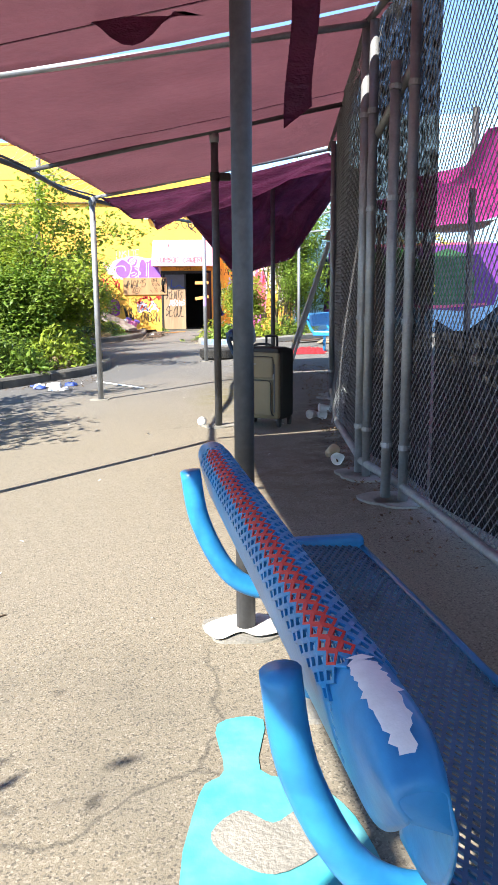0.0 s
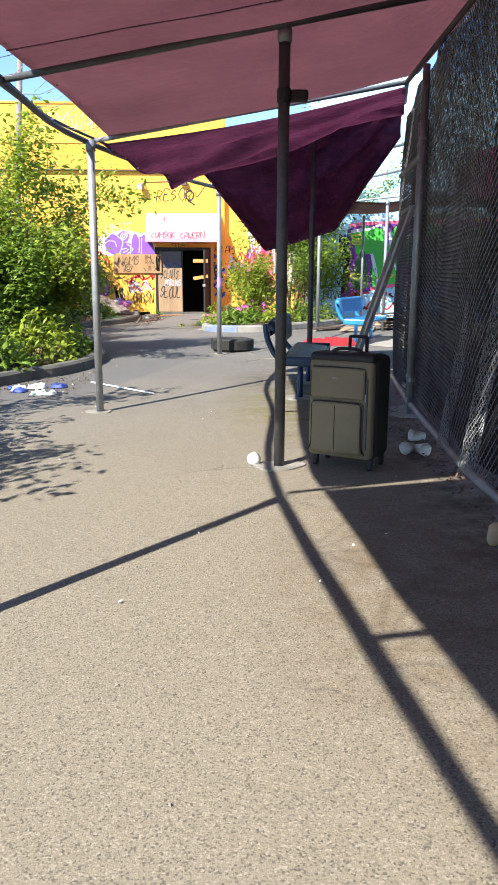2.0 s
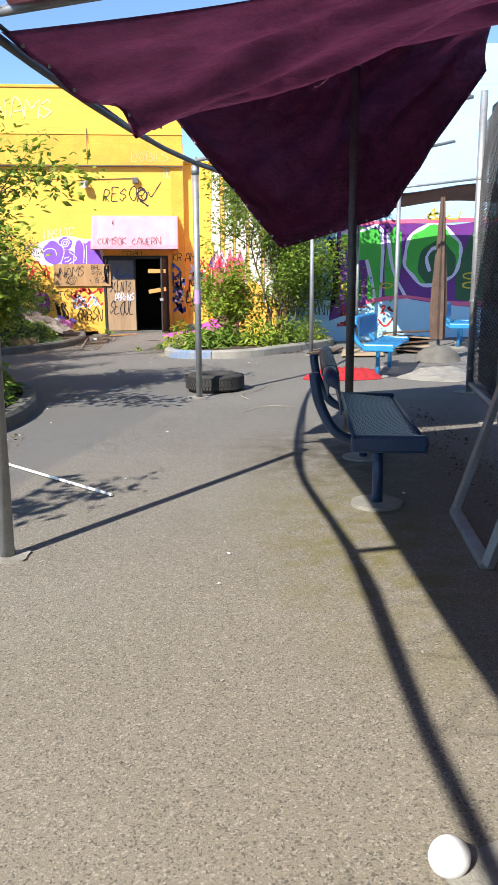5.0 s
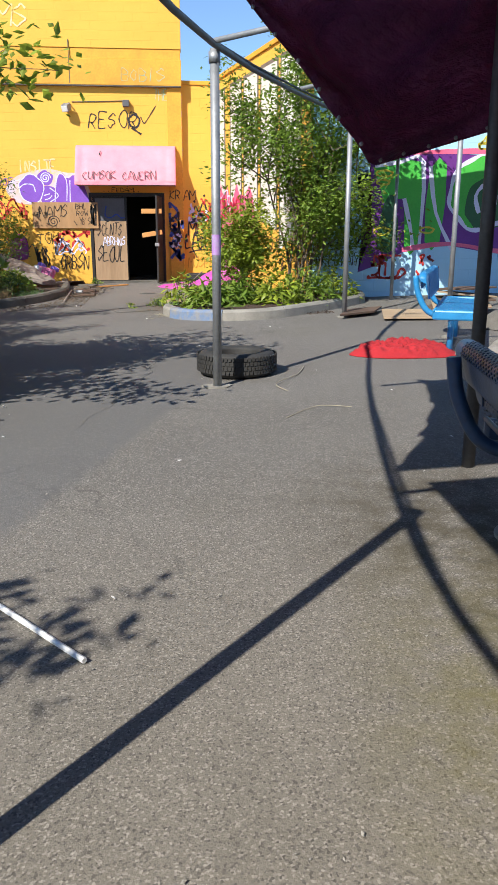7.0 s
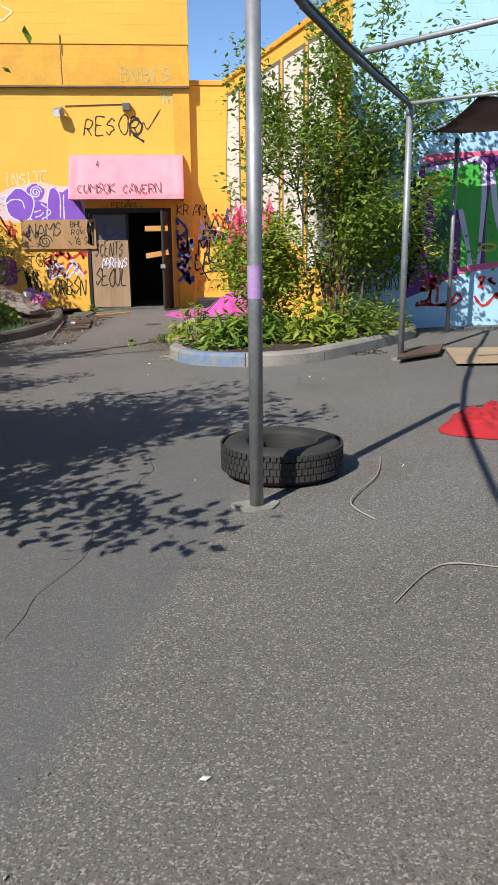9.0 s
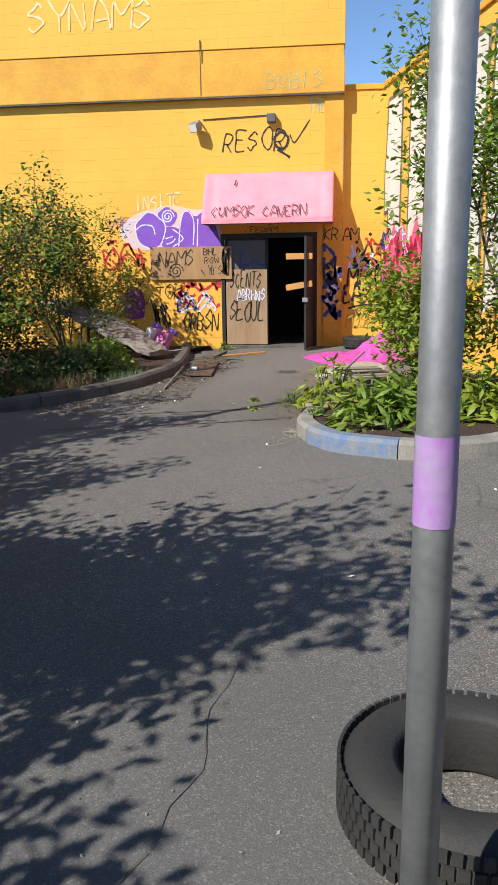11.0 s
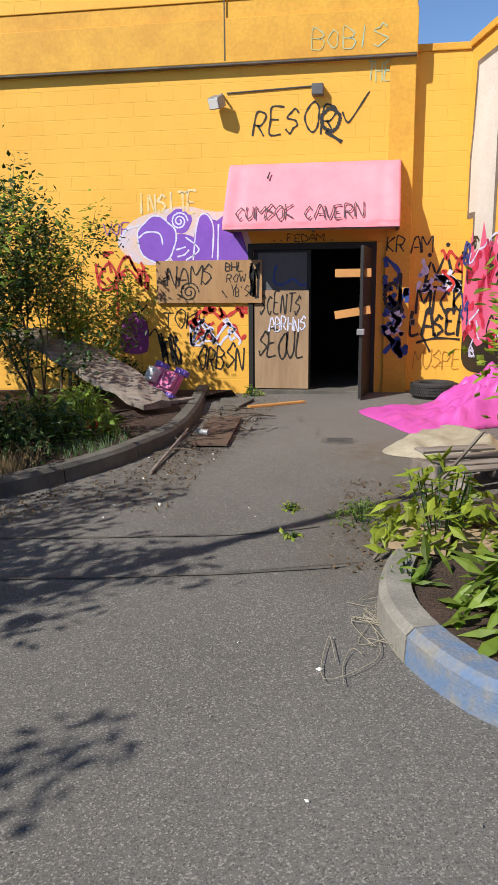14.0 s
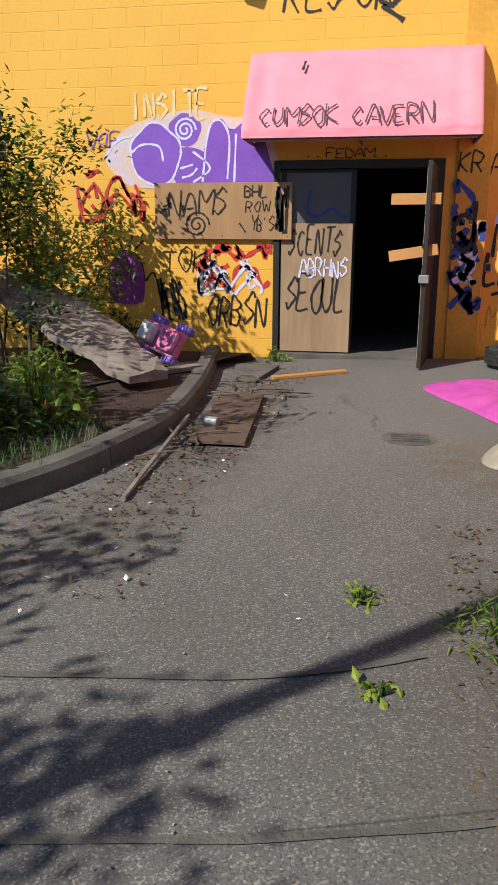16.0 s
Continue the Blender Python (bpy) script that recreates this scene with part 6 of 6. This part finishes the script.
# toy car
TOY_PINK = mat("pink_plastic", (0.78, 0.10, 0.30), (0.70, 0.30, 0.48), rough=0.35, big=9, grain=0.1, bump=0)
TOY_PURPLE = mat("purple_plastic", (0.25, 0.16, 0.62), (0.20, 0.12, 0.52), rough=0.4, bump=0)
e = thing("toy_car", pose(-4.0, 25.0, H(-4.0, 25.0) + 0.34, 62, 12, -28), "pink and purple plastic ride-on toy car lying tipped over", "toy car")
part("chassis", boxed(-0.27, 0.27, -0.15, 0.15, -0.06, 0.04, 0.02), TOY_PINK, e)
part("bonnet", boxed(0.03, 0.26, -0.12, 0.12, 0.04, 0.12, 0.03), TOY_PINK, e)
part("seat", boxed(-0.2, -0.05, -0.1, 0.1, 0.04, 0.2, 0.03), WHITE, e)
for k in range(4):
    part("rib", boxed(-0.22 + k * 0.12, -0.16 + k * 0.12, -0.12, 0.12, -0.085, -0.058, 0.006), TOY_PINK, e)
for x in (-0.19, 0.19):
    for y in (-0.19, 0.19):
        wh = part("wheel", tube(bmesh.new(), [(x, y - 0.045, -0.06), (x, y - 0.035, -0.06), (x, y + 0.035, -0.06), (x, y + 0.045, -0.06)], [0.075, 0.095, 0.095, 0.075], 18), TOY_PURPLE, e)
        bm = bmesh.new()
        for k in range(12):
            box(bm, 0.09, 0.105, -0.035, 0.035, -0.012, 0.012, 0, Matrix.Translation((x, y, -0.06)) @ Matrix.Rotation(k * math.pi / 6, 4, "Y"))
        part("tread", bm, TOY_PURPLE, wh)

# by the mural
e = thing("closed_umbrella", on_ground(3.38, 15.2), "closed dark brown patio umbrella on a round concrete base", "umbrella")
bm = bmesh.new()
bmesh.ops.create_uvsphere(bm, u_segments=20, v_segments=10, radius=0.36, matrix=Matrix.Diagonal((1, 1, 0.7, 1)))
bmesh.ops.bisect_plane(bm, geom=bm.verts[:] + bm.edges[:] + bm.faces[:], plane_co=(0, 0, 0), plane_no=(0, 0, -1), clear_outer=True)
part("base", bm, KERB_DARK, e, smooth=True)
part("pole", tube(bmesh.new(), [(0, 0, 0.2), (-0.02, 0, 2.5)], 0.025, 10), DARK_STEEL, e)
bm = bmesh.new()
rows = []
for k in range(9):
    t = k / 8
    rows.append([bm.verts.new(((0.05 + 0.05 * (1 - t)) * (1 + 0.35 * (j % 2)) * (1.15 - abs(t - 0.3)) * math.cos(j * math.pi / 8) - 0.02, (0.05 + 0.05 * (1 - t)) * (1 + 0.35 * (j % 2)) * math.sin(j * math.pi / 8), 0.35 + 2.15 * t)) for j in range(16)])
for a, b in zip(rows, rows[1:]):
    for j in range(16):
        bm.faces.new((a[j], a[(j + 1) % 16], b[(j + 1) % 16], b[j]))
part("folded_canopy", bm, RUST_BOARD, e)
flat_piece("plywood_sheet", [(1.5, 16.62), (2.08, 16.95), (2.35, 17.6), (1.75, 17.3)], 0.025, RUST_BOARD, "dark board lying by the post", "board", 0.05)
flat_piece("plywood_sheet", [(2.05, 16.3), (2.75, 16.15), (3.0, 17.2), (2.3, 17.4)], 0.02, CARDBOARD, "brown cardboard sheet lying flat", "board", 0.03)
for k in range(5):
    a = radians(-20 + 13 * k)
    m = on_ground(3.35, 16.9, -30 + 15 * k, 0.05 + 0.075 * k)
    bm = boxed(-0.45 + 0.04 * k, 0.4, -0.3, 0.32, 0, 0.025, 0.004, m @ pose(0, 0, 0, 4 * math.sin(k), 5 * math.cos(k * 2), 0))
    tagged(part("cardboard_sheet", bm, CARDBOARD if k % 2 else RUST_BOARD), "brown cardboard sheet in a loose pile", "cardboard", "cardboard pile")

# leaning frame against the fence
e = thing("leaning_frame", Matrix(), "empty pale metal frame leaning against the fence", "frame")
for a, b in (((0.77, 6.45, 0.03), (1.41, 6.55, 1.87)), ((0.90, 7.25, 0.05), (1.47, 7.2, 1.87)), ((1.41, 6.55, 1.87), (1.47, 7.2, 1.87)), ((0.77, 6.45, 0.03), (0.90, 7.25, 0.05))):
    a, b = Vector(a), Vector(b)
    part("bar", box(bmesh.new(), 0, (b - a).length, -0.03, 0.03, -0.018, 0.018, 0.004, Matrix.Translation(a) @ (b - a).to_track_quat("X", "Z").to_matrix().to_4x4()), STEEL, e)


def cup(x, y, rz, material, label):
    e = thing("paper_cup", pose(x, y, H(x, y) + 0.045, 84, 0, rz), label, "cup", "discarded cups")
    bm = bmesh.new()
    n = 18
    rings = [[bm.verts.new((r * math.cos(6.283 * k / n) * (1 + 0.08 * math.sin(k)), r * math.sin(6.283 * k / n), z)) for k in range(n)] for r, z in ((0.03, -0.06), (0.045, 0.05), (0.048, 0.055), (0.043, 0.052), (0.029, -0.05))]
    for a, b in zip(rings, rings[1:]):
        for k in range(n):
            bm.faces.new((a[k], a[(k + 1) % n], b[(k + 1) % n], b[k]))
    bm.faces.new(rings[0][::-1])
    bm.faces.new(rings[-1])
    bmesh.ops.recalc_face_normals(bm, faces=bm.faces)
    part("body", bm, material, e, smooth=True)


cup(1.12, 4.95, -40, WHITE, "crushed white paper cup by the fence")
cup(1.20, 4.90, 20, WHITE, "crushed white paper cup by the fence")
cup(1.27, 5.35, -80, WHITE, "white paper cup by the fence")
cup(1.13, 3.05, 150, CARDBOARD, "brown paper cup by the fence")
cup(1.16, 2.80, -20, WHITE, "white paper cup by the fence rail")
bm = bmesh.new()
bmesh.ops.create_uvsphere(bm, u_segments=24, v_segments=14, radius=0.047, matrix=Matrix.Translation((0.0, 4.70, H(0, 4.70) + 0.046)) @ Matrix.Diagonal((1, 0.85, 1, 1)))
tagged(part("ball", bm, WHITE, smooth=True), "off-white slightly flattened ball beside a post", "ball")
stick("white_pipe", [(-1.05, 7.98, 0.015), (-1.5, 8.5, 0.018), (-1.94, 9.03, 0.015)], 0.010, WHITE, "straight white plastic pipe on the asphalt", "pipe")
stick("twig", [(0.12, 11.9, 0.005), (0.05, 12.15, 0.02), (0.3, 12.6, 0.012), (0.42, 13.0, 0.006)], 0.004, BEIGE, "thin dry twig by the post", "twig")
stick("twig", [(-0.02, 11.0, 0.005), (0.25, 11.3, 0.012), (0.5, 11.25, 0.006)], 0.003, BEIGE, "thin dry twig on the asphalt", "twig")
stick("twig", [(-0.75, 0.3, 0.004), (-0.60, 0.1, 0.01), (-0.5, 0.15, 0.004)], 0.004, BARK, "small curved twig on the asphalt", "twig")
for k in range(16):
    rng = random.Random(200 + k)
    x, y = rng.uniform(-3.05, -2.4), rng.uniform(21.5, 24.3)
    a = rng.uniform(0, 3.1)
    stick("twig", [(x, y, 0.03), (x + 0.2 * math.cos(a), y + 0.2 * math.sin(a), 0.06), (x + 0.45 * math.cos(a + 0.2), y + 0.45 * math.sin(a + 0.2), 0.03)], 0.007, BARK, "dry broken twig beside the kerb", "twig")
stick("cut_branch", [(-1.05, 18.75, 0.02), (-0.75, 19.2, 0.25), (-0.35, 19.8, 0.55)], 0.012, GREY_WOOD, "pale bare branch leaning over the bed", "branch")
e = thing("cardboard_box", on_ground(-3.1, 10.95, 15, 0.12), "flattened cardboard carton behind the kerb", "box")
part("carton", boxed(-0.3, 0.08, -0.14, 0.14, 0, 0.18, 0.006), CARDBOARD, e)
part("open_flap", boxed(0.085, 0.38, -0.14, 0.14, 0.01, 0.19, 0.01, pose(0, 0, 0, 0, 0, 10)), CARDBOARD, e)
part_e = thing("tin_can", pose(-2.85, 22.4, H(-2.85, 22.4) + 0.07, 90, 0, 70), "dented grey tin can on the rotting board", "can")
part("can", tube(bmesh.new(), [(0, 0, -0.07), (0, 0, -0.065), (0, 0, 0.065), (0, 0, 0.07)], [0.033, 0.036, 0.036, 0.033], 16), STEEL, part_e)
e = thing("plastic_cup", pose(-4.05, 22.3, H(-4.05, 22.3) + 0.1), "red plastic cup with a turquoise lid in the weeds", "cup")
part("cup", tube(bmesh.new(), [(0, 0, 0), (0.02, 0, 0.16)], [0.05, 0.065], 14), P_RED, e)
part("lid", tube(bmesh.new(), [(0.02, 0, 0.162), (0.02, 0, 0.21)], [0.068, 0.05], 14), TURQUOISE, e)
e = thing("manhole_cover", on_ground(-1.41, 22.3), "round dark iron cover set in the asphalt", "cover")
part("plate", slab([(0.19 * math.cos(k * 0.314), 0.19 * math.sin(k * 0.314)) for k in range(20)], -0.01, 0.006), KERB_DARK, e)
for k in range(4):
    part("rib", boxed(-0.13, 0.13, -0.105 + k * 0.06, -0.085 + k * 0.06, 0.006, 0.011), DARK_STEEL, e)

# paint and patches on the asphalt
GND = lambda a, b, off=0.004: Vector((a, b, H(a, b) + off))
patch("turquoise paint spilled on the asphalt", [(0.42, -0.72), (0.56, -0.70), (0.55, -0.95), (0.70, -1.02), (0.80, -1.2), (0.80, -1.45), (0.40, -1.45), (0.39, -1.05), (0.45, -0.95)], TURQUOISE, GND, 0.004, name="paint_spill", n=4)
patch("bare grey heart shape within turquoise paint", [(0.58, -1.17), (0.50, -1.12), (0.43, -1.20), (0.47, -1.28), (0.58, -1.34), (0.70, -1.26), (0.72, -1.17), (0.65, -1.12)], CONCRETE, GND, 0.008, name="paint_gap", n=4)
patch("white paint splashed on the footing", [(0.36, -0.02), (0.5, 0.06), (0.62, 0.0), (0.66, -0.1), (0.55, -0.16), (0.48, -0.12), (0.40, -0.18), (0.34, -0.1)], mat("worn_white_paint", (0.72, 0.71, 0.68), (0.33, 0.30, 0.25), rough=0.8, big=11), lambda a, b, off=0: GND(a, b, 0.024), 0.024, name="paint_spill", n=4)
flat_piece("asphalt_patch", [(-1.92, 19.05), (-1.25, 19.3), (-1.1, 18.75), (-1.76, 18.55)], 0.008, ASPHALT, "rough square asphalt patch", "ground")["kind"] = "structure"
strokes("dark tar seam across the asphalt", [[(-3.6, 18.25), (-2.4, 18.42), (-1.76, 18.53), (-1.2, 18.68)], [(-3.6, 19.0), (-2.76, 19.08), (-1.9, 19.2), (-1.4, 19.4)]], 0.03, KERB_DARK, GND, name="tar_seam")
crk = random.Random(9)
strokes("thin meandering crack in the asphalt", [[(-0.5 - 0.12 * k / 4 + crk.uniform(-0.06, 0.06), 16.2 - 0.17 * k) for k in range(32)]], 0.004, KERB_DARK, GND, name="crack", n=2)


def scatter(name, n, areas, size, material, label, seed, curl=0.3):
    rng = np.random.default_rng(seed)
    C = []
    for k in range(n):
        x0, x1, y0, y1 = areas[int(rng.integers(len(areas)))]
        x, y = rng.uniform(x0, x1), rng.uniform(y0, y1)
        C.append((x, y, H(x, y) + 0.008))
    ob = leaves(name, C, size, material, None, rng, -0.1, 0.6)
    return tagged(ob, label, "litter", kind="stuff")


DEAD = mat("dead_leaf", (0.14, 0.085, 0.04), (0.07, 0.045, 0.025), rough=0.95, bump=0, island=0.5)
scatter("dead_leaves", 5200, [(-1.3, -0.5, 18.6, 20.6), (1.2, 1.75, 5.0, 11.0), (-3.2, -2.5, 20.5, 24.5), (-3.6, -2.5, 19.6, 22.2), (-3.3, -2.4, 21.5, 25.5), (-3.2, -2.0, 8.3, 10.3), (-4.6, -3.4, 19.2, 20.2), (1.15, 1.6, 0.5, 8.5), (1.15, 1.5, 2.0, 6.0)], 0.03, DEAD, "dead brown leaves and dirt along the kerbs", 5)
scatter("mulch_chips", 1800, [(-0.6, 1.6, 17.4, 18.6)], 0.04, SOIL, "dark bark chips on the bed", 6)
scatter("white_chips", 900, [(-2.2, 1.0, 0, 12), (-2.2, 1.0, 12, 20), (-2.6, -0.6, 17, 25)], 0.013, CONCRETE, "tiny pale stone chips on the asphalt", 8)
scatter("white_litter", 150, [(-2.2, 1.0, 0, 20), (-3.4, -2.0, 7.5, 12.5), (-3.2, -2.4, 19.5, 24)], 0.03, WHITE, "tiny white scraps of litter", 7)
for k in range(18):
    rng = random.Random(400 + k)
    x, y = (rng.uniform(-2.9, -2.1), rng.uniform(8.0, 9.6)) if k < 9 else ((rng.uniform(-3.9, -3.3), rng.uniform(21.0, 23.0)) if k < 13 else (rng.uniform(1.6, 2.1), rng.uniform(7.5, 9.5)))
    s = rng.uniform(0.04, 0.1)
    crumpled("paper_scrap", [(x - s, y - s * 0.5), (x + s * 0.6, y - s), (x + s, y + s * 0.4), (x - s * 0.3, y + s)], "crumpled white paper scrap", "litter", WHITE if k % 4 else P_BLUE, lambda a, b: 0.04, k, freq=9)
for k in range(10):
    rng = random.Random(500 + k)
    cx, cy = rng.uniform(-1.15, -0.95), rng.uniform(17.3, 18.2)
    pts = [(cx + rng.uniform(-0.12, 0.12), cy + rng.uniform(-0.25, 0.25), 0.006 + 0.02 * rng.random()) for _ in range(5)]
    ob = tube(bmesh.new(), [(p.x, p.y, H(p.x, p.y) + p.z) for p in smooth_line(pts, 5)], 0.0016, 4)
    tagged(part("straw_strand", ob, BEIGE), "pale dry vine strand on the asphalt", "straw")

# paint on the nearest bench
TOP_W = SHELL_AT[14]
part("red_paint_stripe", perforated(lambda a, b: shell(-0.70 + a, TOP_W + b, 0.003), 1.38, 0.047, thick=0.003), P_RED, b1, "red spray stripe along the backrest")


def on_back_top(a, b, off=0.0):
    """Along the bench and across the rolled top of its back."""
    return Vector(shell(a, lerp(SHELL_AT[14], SHELL_AT[26], b), 0.006))


bm = bmesh.new()
ROWS = 24
grid = []
for k in range(ROWS + 1):
    a = lerp(-0.875, -0.705, k / ROWS)
    w0 = 0.26 + 0.16 * noise.noise((k * 0.8, 1, 0)) + 0.9 * abs(k / ROWS - 0.5) ** 3
    w1 = 0.80 + 0.20 * noise.noise((k * 0.8, 5, 0)) - 1.2 * abs(k / ROWS - 0.5) ** 3
    grid.append([bm.verts.new(on_back_top(a, lerp(w0, w1, j / 8))) for j in range(9)])
for r0, r1 in zip(grid, grid[1:]):
    for j in range(8):
        bm.faces.new((r0[j], r0[j + 1], r1[j + 1], r1[j]))
bmesh.ops.recalc_face_normals(bm, faces=bm.faces)
part("white_paint_splash", bm, WHITE, b1, "white spray paint splash on the backrest end", smooth=True)

# neighbour's side of the fence
e = thing("pink_canopy", Matrix(), "sagging magenta tarpaulin roof beyond the fence", "tarpaulin")
PINK_T = mat("magenta_cloth", (0.80, 0.12, 0.48), (0.66, 0.07, 0.38), rough=0.6, translucent=0.55)
for y0, y1, zz in ((2.6, 4.3, 2.35), (6.0, 7.6, 2.5), (9.4, 11.2, 2.6)):
    part("sheet", sheet(lambda u, v, y0=y0, y1=y1, zz=zz: (lerp(2.1, 6.2, u) + max(0, lerp(y0, y1, v) - 8) * 0.3, lerp(y0, y1, v), zz + 0.25 * u - 0.22 * math.sin(math.pi * v) * (1 + 0.3 * math.sin(u * 9)) + 0.03 * math.sin(u * 23 + v * 5)), 30, 14), PINK_T, e, smooth=True)
for x, y in ((2.4, 4.0), (3.4, 10.5), (6.5, 5.0)):
    part("pole", tube(bmesh.new(), [(x, y, H(x, y)), (x, y, 2.8)], 0.03, 10), DARK_STEEL, e)
